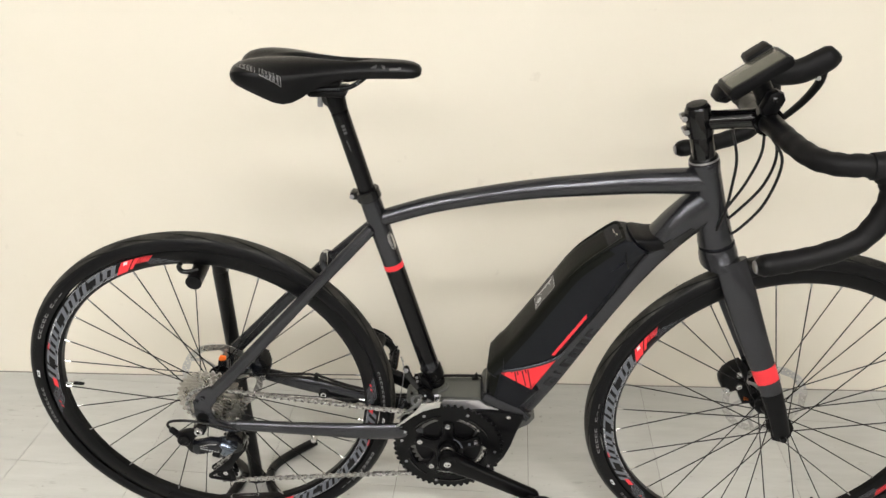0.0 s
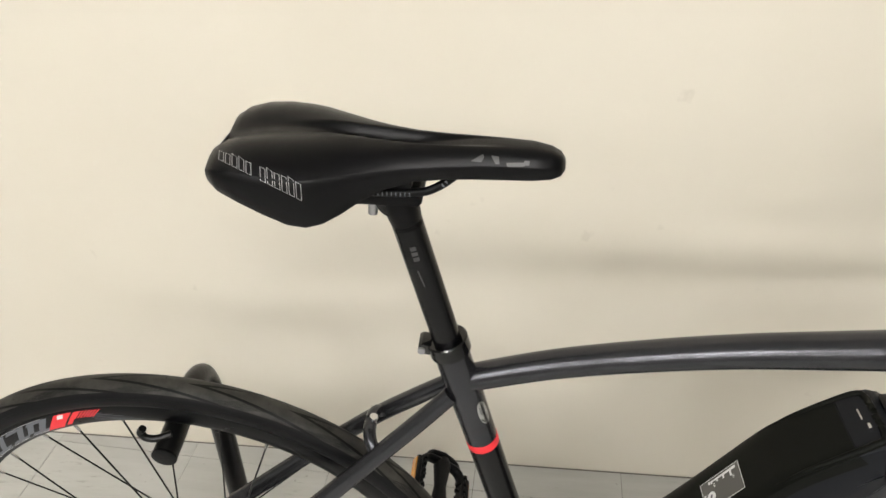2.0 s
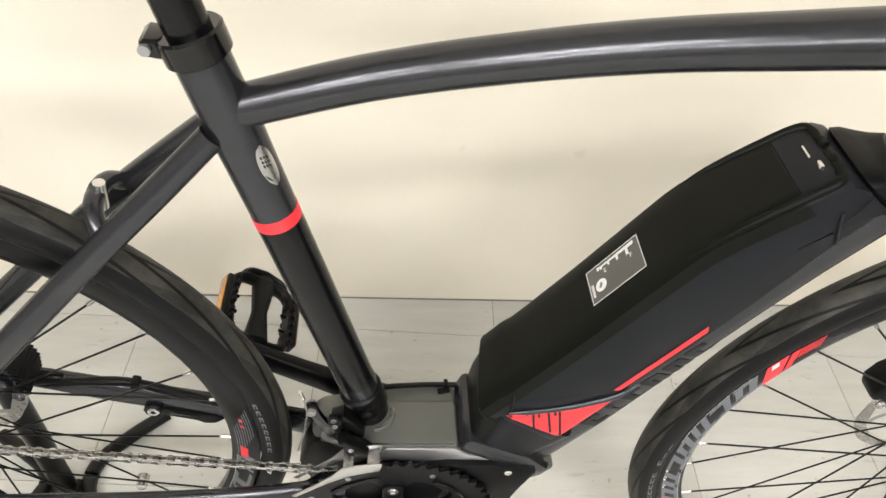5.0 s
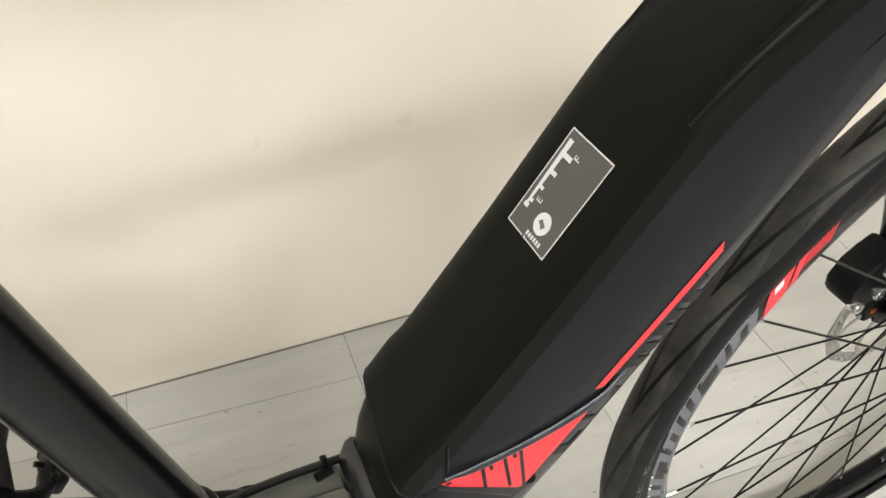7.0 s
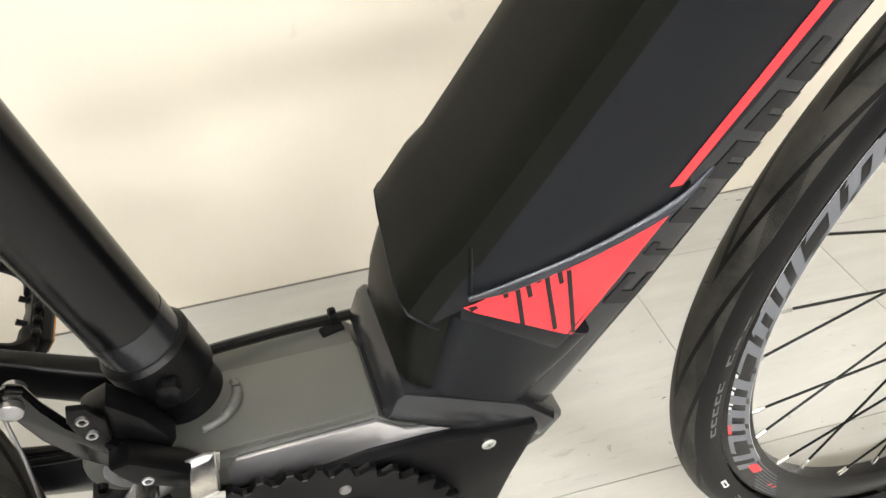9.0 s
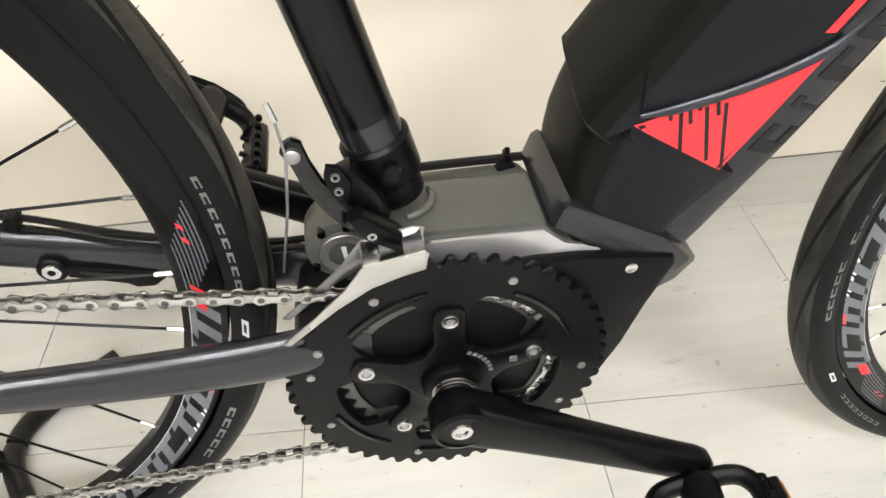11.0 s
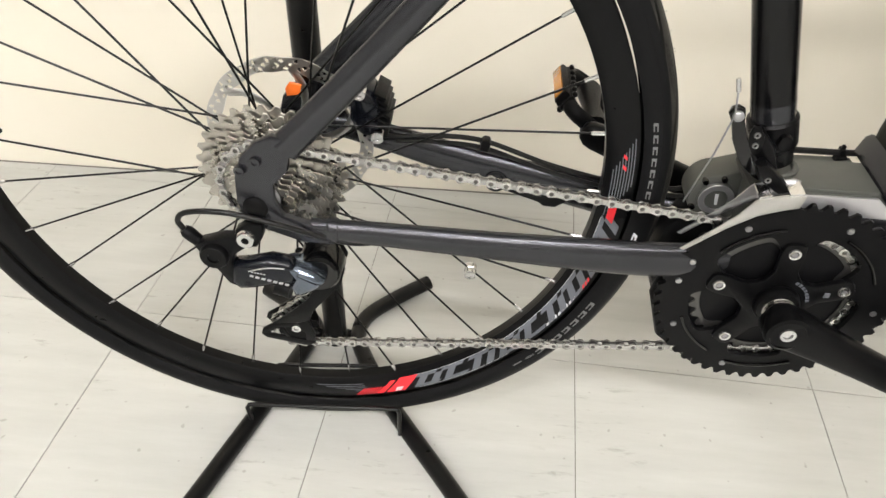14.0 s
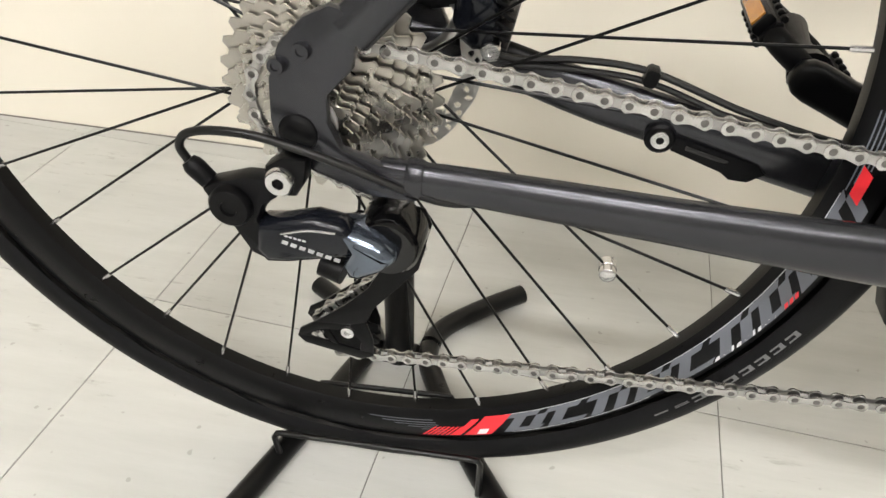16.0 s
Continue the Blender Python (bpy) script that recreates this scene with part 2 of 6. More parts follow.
# ------------------------------------------------------------------ mesh tools
class Shell:
    """Gathers points and faces of one mesh."""

    def __init__(self):
        self.v, self.f, self.uv = [], [], {}

    def ring(self, pts, loop=True):
        i = len(self.v)
        self.v += [tuple(p) for p in pts]
        return list(range(i, i + len(pts)))

    def bridge(self, a, b, closed=True):
        n = len(a)
        for k in range(n if closed else n - 1):
            self.f.append((a[k], a[(k + 1) % n], b[(k + 1) % n], b[k]))

    def cap(self, a, flip=False):
        self.f.append(tuple(a[::-1]) if flip else tuple(a))

    def tube(self, path, radius, n=12, caps=True, closed=False, up=(0, 1, 0)):
        """Sweeps a circle or an ellipse along a path. radius: a number, or one per point; a pair (across, along up)."""
        pts = [Vector(p) for p in path]
        rad = radius if isinstance(radius, (list, tuple)) and len(radius) == len(pts) and not (len(pts) == 2 and isinstance(radius, tuple)) else [radius] * len(pts)
        rings = []
        for i, p in enumerate(pts):
            a = pts[i - 1] if i or closed else p
            b = pts[(i + 1) % len(pts)] if i + 1 < len(pts) or closed else p
            t = (b - a).normalized()
            u = Vector(up)
            u = (u - t * u.dot(t))
            if u.length < 1e-4:
                u = Vector((1, 0, 0)) - t * t.x
            u.normalize()
            w = t.cross(u)
            r = rad[i]
            ra, rb = (r, r) if isinstance(r, (int, float)) else r
            rings.append(self.ring([p + w * (ra * math.cos(2 * math.pi * k / n)) + u * (rb * math.sin(2 * math.pi * k / n)) for k in range(n)]))
        for a, b in zip(rings, rings[1:]):
            self.bridge(a, b)
        if closed:
            self.bridge(rings[-1], rings[0])
        elif caps:
            self.cap(rings[0], True)
            self.cap(rings[-1])
        return self

    def lathe(self, profile, centre, n=48, closed=False, a0=0.0, a1=2 * math.pi, uv_len=None):
        """Turns a profile of (radius, y) round the y axis through centre."""
        cx, cy, cz = centre
        full = abs(a1 - a0 - 2 * math.pi) < 1e-6
        m = n if full else n + 1
        cols = []
        for k in range(m):
            a = a0 + (a1 - a0) * k / n
            cols.append(self.ring([(cx + r * math.cos(a), cy + y, cz + r * math.sin(a)) for r, y in profile]))
        q = len(profile)
        for k in range(n if full else m - 1):
            a, b = cols[k], cols[(k + 1) % m]
            for j in range(q if closed else q - 1):
                fa = (a[j], a[(j + 1) % q], b[(j + 1) % q], b[j])
                if uv_len:
                    u0, u1, v0, v1 = uv_len * k / n, uv_len * (k + 1) / n, j / (q - 1), (j + 1) / (q - 1)
                    self.uv[len(self.f)] = ((u0, v0), (u0, v1), (u1, v1), (u1, v0))
                self.f.append(fa)
        return self

    def prism(self, outline, y0, y1, bevel=0.0):
        """A plate cut along an outline of (x, z), from y0 to y1, its rims rounded by bevel."""
        pts = [Vector(p) for p in outline]
        area = sum(pts[i - 1].x * pts[i].y - pts[i].x * pts[i - 1].y for i in range(len(pts)))
        if area < 0:
            pts.reverse()
        lay = [(0.0, y0), (0.0, y1)]
        if bevel:
            lay = [(bevel, y0), (bevel * 0.3, y0 + bevel * 0.3), (0.0, y0 + bevel), (0.0, y1 - bevel), (bevel * 0.3, y1 - bevel * 0.3), (bevel, y1)]
        rings = []
        n = len(pts)
        for inset, y in lay:
            row = []
            for i, p in enumerate(pts):
                e0, e1 = (p - pts[i - 1]).normalized(), (pts[(i + 1) % n] - p).normalized()
                n0, n1 = Vector((-e0.y, e0.x)), Vector((-e1.y, e1.x))
                m = (n0 + n1)
                m = m / max(0.35, m.dot(n0)) if m.length > 1e-6 else n0
                q = p + m * inset
                row.append((q.x, y, q.y))
            rings.append(self.ring(row))
        for a, b in zip(rings, rings[1:]):
            self.bridge(a, b)
        self.cap(rings[0])
        self.cap(rings[-1], True)
        return self

    def box(self, centre, size, turn=None, bevel=0.0):
        sx, sy, sz = (s / 2 for s in size)
        b = min(bevel, sx * 0.9, sy * 0.9, sz * 0.9)
        m = turn.to_3x3() if turn else Matrix.Identity(3)
        c = Vector(centre)
        out = [(-sx + b, -sz), (sx - b, -sz), (sx, -sz + b), (sx, sz - b), (sx - b, sz), (-sx + b, sz), (-sx, sz - b), (-sx, -sz + b)] if b else [(-sx, -sz), (sx, -sz), (sx, sz), (-sx, sz)]
        k = len(self.v)
        self.prism(out, -sy, sy, b * 0.6)
        for i in range(k, len(self.v)):
            self.v[i] = tuple(c + m @ Vector(self.v[i]))
        return self

    def loft(self, rings, caps=True):
        ids = [self.ring(r) for r in rings]
        for a, b in zip(ids, ids[1:]):
            self.bridge(a, b)
        if caps:
            self.cap(ids[0], True)
            self.cap(ids[-1])
        return self

    def pin(self, a, b, r, n=12, dome=0.0):
        a, b = Vector(a), Vector(b)
        d = (b - a)
        if dome:
            return self.tube([a, b - d.normalized() * dome, b], [r, r, r * 0.7], n, up=(0.31, 0.2, 0.9))
        return self.tube([a, b], [r, r], n, up=(0.31, 0.2, 0.9))


BASE = {}


def part(name, shell, mat, parent, label="", smooth=40.0):
    """One mesh object under a thing or a part; the shell is in world metres."""
    root = parent
    while root.parent:
        root = root.parent
    base = BASE.get(root.name, Vector((0, 0, 0)))
    me = bpy.data.meshes.new(name)
    me.from_pydata([tuple(Vector(v) - base) for v in shell.v], [], shell.f)
    if shell.uv:
        lay = me.uv_layers.new(name="UVMap")
        for poly in me.polygons:
            for li, uv in zip(poly.loop_indices, shell.uv.get(poly.index, ((0, 0),) * 4)):
                lay.data[li].uv = uv
    bm = bmesh.new()
    bm.from_mesh(me)
    bmesh.ops.recalc_face_normals(bm, faces=bm.faces)
    bm.to_mesh(me)
    bm.free()
    me.materials.append(mat)
    if smooth:
        me.shade_smooth()
        me.set_sharp_from_angle(angle=radians(smooth))
    ob = new(name, me)
    ob.parent = parent
    if label:
        tagged(ob, label=label)
    return ob


def thing(name, base, label, category, group=""):
    e = new(name)
    e.empty_display_size = 0.1
    e.location = base
    BASE[e.name] = Vector(base)
    return tagged(e, label=label, category=category, group=group)


def whole(name, shell, mat, label="", category="", kind="", smooth=40.0):
    """A top-level thing of one mesh, in world metres."""
    me = bpy.data.meshes.new(name)
    me.from_pydata(shell.v, [], shell.f)
    bm = bmesh.new()
    bm.from_mesh(me)
    bmesh.ops.recalc_face_normals(bm, faces=bm.faces)
    bm.to_mesh(me)
    bm.free()
    me.materials.append(mat)
    if smooth:
        me.shade_smooth()
        me.set_sharp_from_angle(angle=radians(smooth))
    return tagged(new(name, me), label, category, "", kind)


def curve(pts, n=8):
    """A smooth path through points (Catmull-Rom)."""
    p = [Vector(q) for q in pts]
    p = [2 * p[0] - p[1]] + p + [2 * p[-1] - p[-2]]
    out = []
    for i in range(1, len(p) - 2):
        a, b, c, d = p[i - 1], p[i], p[i + 1], p[i + 2]
        for k in range(n):
            t = k / n
            out.append(0.5 * ((2 * b) + (c - a) * t + (2 * a - 5 * b + 4 * c - d) * t * t + (3 * b - a - 3 * c + d) * t ** 3))
    out.append(p[-2])
    return out


def blend_values(vals, n=8):
    """Values at the points of curve(), between those given."""
    out = []
    for a, b in zip(vals, vals[1:]):
        for k in range(n):
            s = k / n
            out.append(a + (b - a) * s if isinstance(a, (int, float)) else tuple(x + (y - x) * s for x, y in zip(a, b)))
    return out + [vals[-1]]


def tree_of(ob):
    """A search tree of a part's faces, in its thing's own space."""
    me = ob.data
    return BVHTree.FromPolygons([v.co.copy() for v in me.vertices], [tuple(p.vertices) for p in me.polygons])


def stick(name, target, quads, mat, parent, label="", origin=(0, 0, 0), u=(1, 0, 0), v=(0, 0, 1), way=(0, 1, 0), steps=(4, 4), lift=0.0005, thick=0.0):
    """Thin film laid onto a part: quads of (u, v) are pressed along way until they meet its surface."""
    root = parent
    while root.parent:
        root = root.parent
    base = BASE.get(root.name, Vector((0, 0, 0)))
    tree = tree_of(target)
    sh = Shell()
    U, V, W, O = Vector(u).normalized(), Vector(v).normalized(), Vector(way).normalized(), Vector(origin)
    for quad in quads:
        a, b, c, d = (Vector(q) for q in quad)
        nu, nv = steps
        grid = []
        for j in range(nv + 1):
            row = []
            for i in range(nu + 1):
                s, t = i / nu, j / nv
                q = (a * (1 - s) + b * s) * (1 - t) + (d * (1 - s) + c * s) * t
                w = O + U * q.x + V * q.y
                hit = tree.ray_cast(w - base - W * 0.5, W)
                if hit[0] is None:
                    row.append(None)
                    continue
                nrm = hit[1] if hit[1].dot(W) < 0 else -hit[1]
                row.append(tuple(hit[0] + base + nrm * lift))
            grid.append(row)
        ids = [[None if p is None else sh.ring([p])[0] for p in row] for row in grid]
        for j in range(nv):
            for i in range(nu):
                q = (ids[j][i], ids[j][i + 1], ids[j + 1][i + 1], ids[j + 1][i])
                if None not in q:
                    sh.f.append(q)
    if not sh.f:
        return None
    return part(name, sh, mat, parent, label)

# ------------------------------------------------------------------ the room
def slab(x0, x1, y0, y1, z0, z1):
    sh = Shell()
    sh.box(((x0 + x1) / 2, (y0 + y1) / 2, (z0 + z1) / 2), (x1 - x0, y1 - y0, z1 - z0))
    return sh


whole("wall_north", slab(ROOM_X0, ROOM_X1, WALL_Y, WALL_Y + 0.14, -0.1, CEIL), WALL_PAINT, "cream painted plain wall with soft scuffs", "wall", "structure", 0)
# South, west and east walls stay unseen; their grey lowers the room's bounce.
whole("wall_south", slab(ROOM_X0, ROOM_X1, ROOM_Y0 - 0.14, ROOM_Y0, -0.1, CEIL), UNSEEN_WALL, "unseen wall, dark grey to cut bounced light", "wall", "structure", 0)
whole("wall_west", slab(ROOM_X0 - 0.14, ROOM_X0, ROOM_Y0 - 0.14, WALL_Y + 0.14, -0.1, CEIL), UNSEEN_WALL, "unseen wall, dark grey to cut bounced light", "wall", "structure", 0)
whole("wall_east", slab(ROOM_X1, ROOM_X1 + 0.14, ROOM_Y0 - 0.14, WALL_Y + 0.14, -0.1, CEIL), UNSEEN_WALL, "unseen wall, dark grey to cut bounced light", "wall", "structure", 0)
whole("ceiling", slab(ROOM_X0 - 0.14, ROOM_X1 + 0.14, ROOM_Y0 - 0.14, WALL_Y + 0.14, CEIL, CEIL + 0.1), CEILING_PAINT, "white ceiling", "ceiling", "structure", 0)
floor = whole("floor", slab(ROOM_X0, ROOM_X1, ROOM_Y0, WALL_Y, -0.12, -0.0015), GROUT, "pale vinyl tile floor with thin dark joints", "floor", "structure", 0)
whole("trim", slab(ROOM_X0 + 0.002, ROOM_X1 - 0.002, WALL_Y - 0.0030, WALL_Y - 0.0002, -0.0012, 0.0010), GROUT, "thin grey joint along the foot of the wall", "joint", "structure", 0)

LAMP_MAT = lamp_material()


def ceiling_lamp(x, y, length):
    t = thing("ceiling_light", (x, y, CEIL), "unseen long white fluorescent ceiling light, the rightmost added as fill", "ceiling light", "ceiling lights")
    fr = Shell().box((x, y, CEIL - 0.03), (length + 0.06, 0.20, 0.06), None, 0.008)
    part("housing", fr, CEILING_PAINT, t, "white metal housing")
    di = Shell().box((x, y, CEIL - 0.075), (length, 0.15, 0.03), None, 0.01)
    part("diffuser", di, LAMP_MAT, t, "glowing white diffuser")


for lx, ly, ll in LAMPS:
    ceiling_lamp(lx, ly, ll)

# ------------------------------------------------------------------ the bicycle
bike = thing("bicycle", (0.5, 0, 0), "dark grey electric road bicycle with red accents on a display stand", "bicycle")


def wheel(name, cx, cz, phase, rear, label):
    c = (cx, 0, cz)
    rim = Shell()
    rim.lathe([(R_NIP - 0.001, -0.006), (R_NIP - 0.0015, 0.0), (R_NIP - 0.001, 0.006), (0.2935, 0.0095), (0.300, 0.0108), (R_RIM - 0.002, 0.0112), (R_RIM, 0.0105),
               (R_RIM, 0.008), (0.309, 0.0075), (0.307, 0.0), (0.309, -0.0075), (R_RIM, -0.008), (R_RIM, -0.0105), (R_RIM - 0.002, -0.0112), (0.300, -0.0108), (0.2935, -0.0095)], c, 128, True)
    w = part(name, rim, RIM_BLACK, bike, label)
    ty = Shell()
    prof = []
    rc, rr = R_TYRE - 0.0172, 0.0172
    for k in range(25):
        a = radians(-128 + 256 * k / 24)
        prof.append((rc + rr * math.cos(a) * (1.0 if math.cos(a) > 0 else 1.08), rr * math.sin(a) * 1.0))
    ty.lathe(prof, c, 144, False, uv_len=2 * math.pi * R_TYRE)
    tyre = part("tyre", ty, RUBBER, w, "black slick tyre with fine tread cuts", 60)
    # hub
    hub = Shell()
    if rear:
        hub.lathe([(0.004, -0.066), (0.009, -0.066), (0.010, -0.02), (0.0245, -0.0195), (0.0250, -0.0165), (0.016, -0.014), (0.0135, 0.0), (0.016, 0.024), (0.0250, 0.0275),
                   (0.0245, 0.031), (0.017, 0.033), (0.016, 0.046), (0.010, 0.05), (0.010, 0.066), (0.004, 0.066)], c, 32)
    else:
        hub.lathe([(0.004, -0.046), (0.010, -0.046), (0.011, -0.034), (0.020, -0.032), (0.0205, -0.029), (0.013, -0.025), (0.011, 0.0), (0.014, 0.018), (0.0225, 0.022),
                   (0.0225, 0.025), (0.016, 0.027), (0.016, 0.037), (0.010, 0.04), (0.010, 0.046), (0.004, 0.046)], c, 32)
    part("hub", hub, ANODISED, w, "black anodised hub")
    fl = (-0.018, 0.0285, 0.0215) if rear else (-0.0305, 0.0235, 0.0185)
    nip_mesh = None
    for i in range(32):
        a = radians(phase - 11.25 * i)
        near = i % 2 == 1
        y = fl[0] if near else fl[1]
        way = 1 if (i // 2) % 2 == 0 else -1
        b = a + way * radians(62)
        h = Vector((cx + fl[2] * math.cos(b), y + (0.0022 if way > 0 else -0.0022), cz + fl[2] * math.sin(b)))
        yr = -0.0025 if near else 0.0025
        r = Vector((cx + R_NIP * math.cos(a), yr, cz + R_NIP * math.sin(a)))
        d = (r - h).normalized()
        part("spoke", Shell().tube([h, r - d * 0.008], [0.00105, 0.00105], 6, up=(0.2, 0.9, 0.3)), SPOKE_BLACK, w)
        part("nipple", Shell().tube([r - d * 0.0125, r - d * 0.011, r - d * 0.002, r + d * 0.003], [0.0014, 0.00185, 0.00185, 0.0026], 8, up=(0.2, 0.9, 0.3)), SILVER, w, "" if i else "silver spoke nipple")
    # valve opposite to nothing in particular: between two spokes
    va = radians(VALVE_REAR if rear else VALVE_FRONT)
    e = Vector((math.cos(va), 0, math.sin(va)))
    o = Vector(c)
    part("valve", Shell().tube([o + e * 0.291, o + e * 0.272], [0.003, 0.003], 10), SILVER, w, "silver valve stem")
    part("valve_cap", Shell().tube([o + e * 0.2735, o + e * 0.268, o + e * 0.256, o + e * 0.254], [0.0032, 0.0036, 0.003, 0.0018], 10), PLASTIC, w, "black valve cap")
    return w, rim, tyre


VALVE_REAR, VALVE_FRONT = 177.0, 300.0
rear_wheel, _, rear_tyre = wheel("rear_wheel", 0.0, HUB_Z, 9.36, True, "black spoked rear wheel with grey and red rim graphics")
front_wheel, _, front_tyre = wheel("front_wheel", FRONT_X, FRONT_Z, 122.66, False, "black spoked front wheel with grey and red rim graphics")

# ------------------------------------------------------------------ frame
ST = lambda z: Vector((0.336 - 0.2765 * (z - 0.722), 0, z))       # seat tube axis
D = Vector((0.567, 0, 0.824)).normalized()                        # down tube, upwards
N = Vector((-D.z, 0, D.x))                                        # away from the front wheel
O = Vector((0.612, 0, 0.338))


def dt(s, n, y=0.0):
    return O + D * s + N * n + Vector((0, y, 0))


HT_TOP, HT_BOT = Vector((0.846, 0, 0.849)), Vector((0.889, 0, 0.706))
head = Shell()
hd = (HT_BOT - HT_TOP)
head.tube([HT_TOP + hd * k for k in (-0.02, 0.0, 0.04, 0.10, 0.5, 0.85, 0.96, 1.0)], [0.0215, 0.0235, 0.0235, 0.0225, 0.0235, 0.0270, 0.0285, 0.0275], 28)
frame_ob = part("frame", head, FRAME_GREY, bike, "satin graphite aluminium frame")

tt = curve([(0.330, 0, 0.7400), (0.420, 0, 0.7680), (0.507, 0, 0.7862), (0.590, 0, 0.7988), (0.667, 0, 0.8062), (0.750, 0, 0.8130), (0.846, 0, 0.8165)], 6)
top_tube = part("top_tube", Shell().tube(tt, blend_values([(0.0136, 0.0145), (0.0141, 0.0152), (0.0148, 0.0162), (0.0160, 0.0172), (0.0176, 0.0184), (0.0195, 0.0196), (0.0215, 0.0212)], 6), 28), FRAME_GREY, frame_ob)
seat_tube = part("seat_tube", Shell().tube([ST(0.779), ST(0.74), ST(0.70), ST(0.635)], [0.0172, 0.0178, 0.0172, 0.0168], 32), FRAME_GREY, frame_ob)
part("seat_tube_lower", Shell().tube([ST(0.6500), ST(0.55), ST(0.452)], [0.0171, 0.0171, 0.0171], 32), TUBE_BLACK, frame_ob, "gloss black lower seat tube")
part("seat_tube_band", Shell().tube([ST(0.4535), ST(0.430)], [0.0173, 0.0173], 32), FRAME_GREY, frame_ob)
part("seat_tube_foot", Shell().tube([ST(0.4535), ST(0.430), ST(0.398)], [0.0168, 0.0168, 0.0170], 32), TUBE_BLACK, frame_ob)
part("red_band", Shell().tube([ST(0.6592), ST(0.6495)], [0.01725, 0.01725], 32), RED, frame_ob, "red painted band")


def section(s, n0, n1, w, k=0.5):
    """A rounded rectangular section across the down tube."""
    out = []
    for i in range(28):
        a = 2 * math.pi * i / 28
        ca, sa = math.cos(a), math.sin(a)
        out.append(dt(s, (n0 + n1) / 2 + (n1 - n0) / 2 * math.copysign(abs(sa) ** k, sa), w * math.copysign(abs(ca) ** k, ca)))
    return out


down = Shell().loft([section(s, n0, n1, w, k) for s, n0, n1, w, k in
                     [(-0.035, 0.010, 0.075, 0.031, 0.55), (0.02, 0.012, 0.070, 0.031, 0.55), (0.09, 0.016, 0.067, 0.0308, 0.55), (0.15, 0.022, 0.067, 0.0306, 0.58), (0.21, 0.029, 0.068, 0.0306, 0.62), (0.27, 0.034, 0.071, 0.0306, 0.68),
                      (0.33, 0.037, 0.076, 0.0305, 0.70), (0.38, 0.036, 0.081, 0.0300, 0.70), (0.42, 0.032, 0.083, 0.0288, 0.70), (0.455, 0.025, 0.083, 0.0270, 0.75), (0.485, 0.018, 0.080, 0.0250, 0.78), (0.510, 0.012, 0.072, 0.023, 0.8)]])
down_tube = part("down_tube", down, FRAME_GREY, frame_ob)

# seat stays and chain stays, mirrored
for sgn in (-1, 1):
    ss = curve([(0.322, 0.0105 * sgn, 0.727), (0.285, 0.0215 * sgn, 0.690), (0.235, 0.0345 * sgn, 0.640), (0.160, 0.0485 * sgn, 0.560), (0.075, 0.0595 * sgn, 0.468), (0.028, 0.0640 * sgn, 0.418)], 6)
    part("seat_stay", Shell().tube(ss, blend_values([(0.0095, 0.008), (0.0100, 0.0088), (0.0101, 0.009), (0.0108, 0.0088), (0.0118, 0.0086), (0.0128, 0.0082)], 6), 20), FRAME_GREY, frame_ob)
    if sgn < 0:
        cs = curve([(0.042, -0.0640, 0.3395), (0.10, -0.0630, 0.3375), (0.20, -0.0600, 0.3310), (0.29, -0.0540, 0.3235), (0.345, -0.0470, 0.3180), (0.40, -0.0370, 0.315)], 6)
        rad = blend_values([(0.0100, 0.0075), (0.0115, 0.0085), (0.0140, 0.0092), (0.0175, 0.0098), (0.0185, 0.0095), (0.018, 0.010)], 6)
    else:
        cs = curve([(0.028, 0.0640, 0.370), (0.09, 0.0635, 0.3560), (0.16, 0.0610, 0.3380), (0.26, 0.0560, 0.3180), (0.33, 0.0480, 0.3070), (0.40, 0.0370, 0.303)], 6)
        rad = blend_values([(0.0110, 0.0075), (0.0145, 0.0085), (0.0170, 0.0092), (0.0185, 0.0098), (0.0195, 0.0095), (0.019, 0.010)], 6)
    part("chain_stay", Shell().tube(cs, rad, 20), FRAME_GREY, frame_ob)
# dropouts
drop = Shell().prism([(0.020, 0.432), (0.036, 0.428), (0.030, 0.400), (0.0165, 0.385), (0.0155, 0.370), (0.022, 0.355), (0.045, 0.3475), (0.064, 0.347), (0.062, 0.3275), (0.035, 0.328), (0.012, 0.3365), (-0.006, 0.343),
                      (-0.0135, 0.352), (-0.0165, 0.368), (-0.015, 0.390), (-0.008, 0.410), (0.006, 0.425)], -0.0705, -0.0625, 0.0025)
part("dropout", drop, FRAME_GREY, frame_ob, "graphite cowled dropout")
drop2 = Shell().prism([(0.024, 0.430), (0.040, 0.424), (0.045, 0.395), (0.055, 0.375), (0.05, 0.355), (0.02, 0.348), (-0.010, 0.348), (-0.016, 0.368), (-0.008, 0.395)], 0.0605, 0.0685, 0.002)
part("dropout", drop2, FRAME_GREY, frame_ob)
for (bx, bz) in ((0.0055, 0.4085), (-0.0085, 0.3995)):
    part("dropout_bolt", Shell().lathe([(0.0, -0.0728), (0.0022, -0.0728), (0.0024, -0.0738), (0.0042, -0.0738), (0.0046, -0.0725), (0.0046, -0.069)], (bx, 0, bz), 16), FRAME_GREY, frame_ob)
part("stay_collar", Shell().tube([(0.0560, -0.0642, 0.3392), (0.0580, -0.0641, 0.3391), (0.0640, -0.0640, 0.3388), (0.0660, -0.0640, 0.3387)], [(0.0112, 0.0082), (0.0124, 0.0094), (0.0124, 0.0094), (0.0112, 0.0084)], 20), FRAME_GREY, frame_ob)
part("axle_cap", Shell().lathe([(0.0, -0.0735), (0.007, -0.0735), (0.0085, -0.0725), (0.0105, -0.0715), (0.0115, -0.069), (0.0115, -0.066)], (-0.001, 0, 0.3625), 24), ANODISED, frame_ob, "black axle end cap")
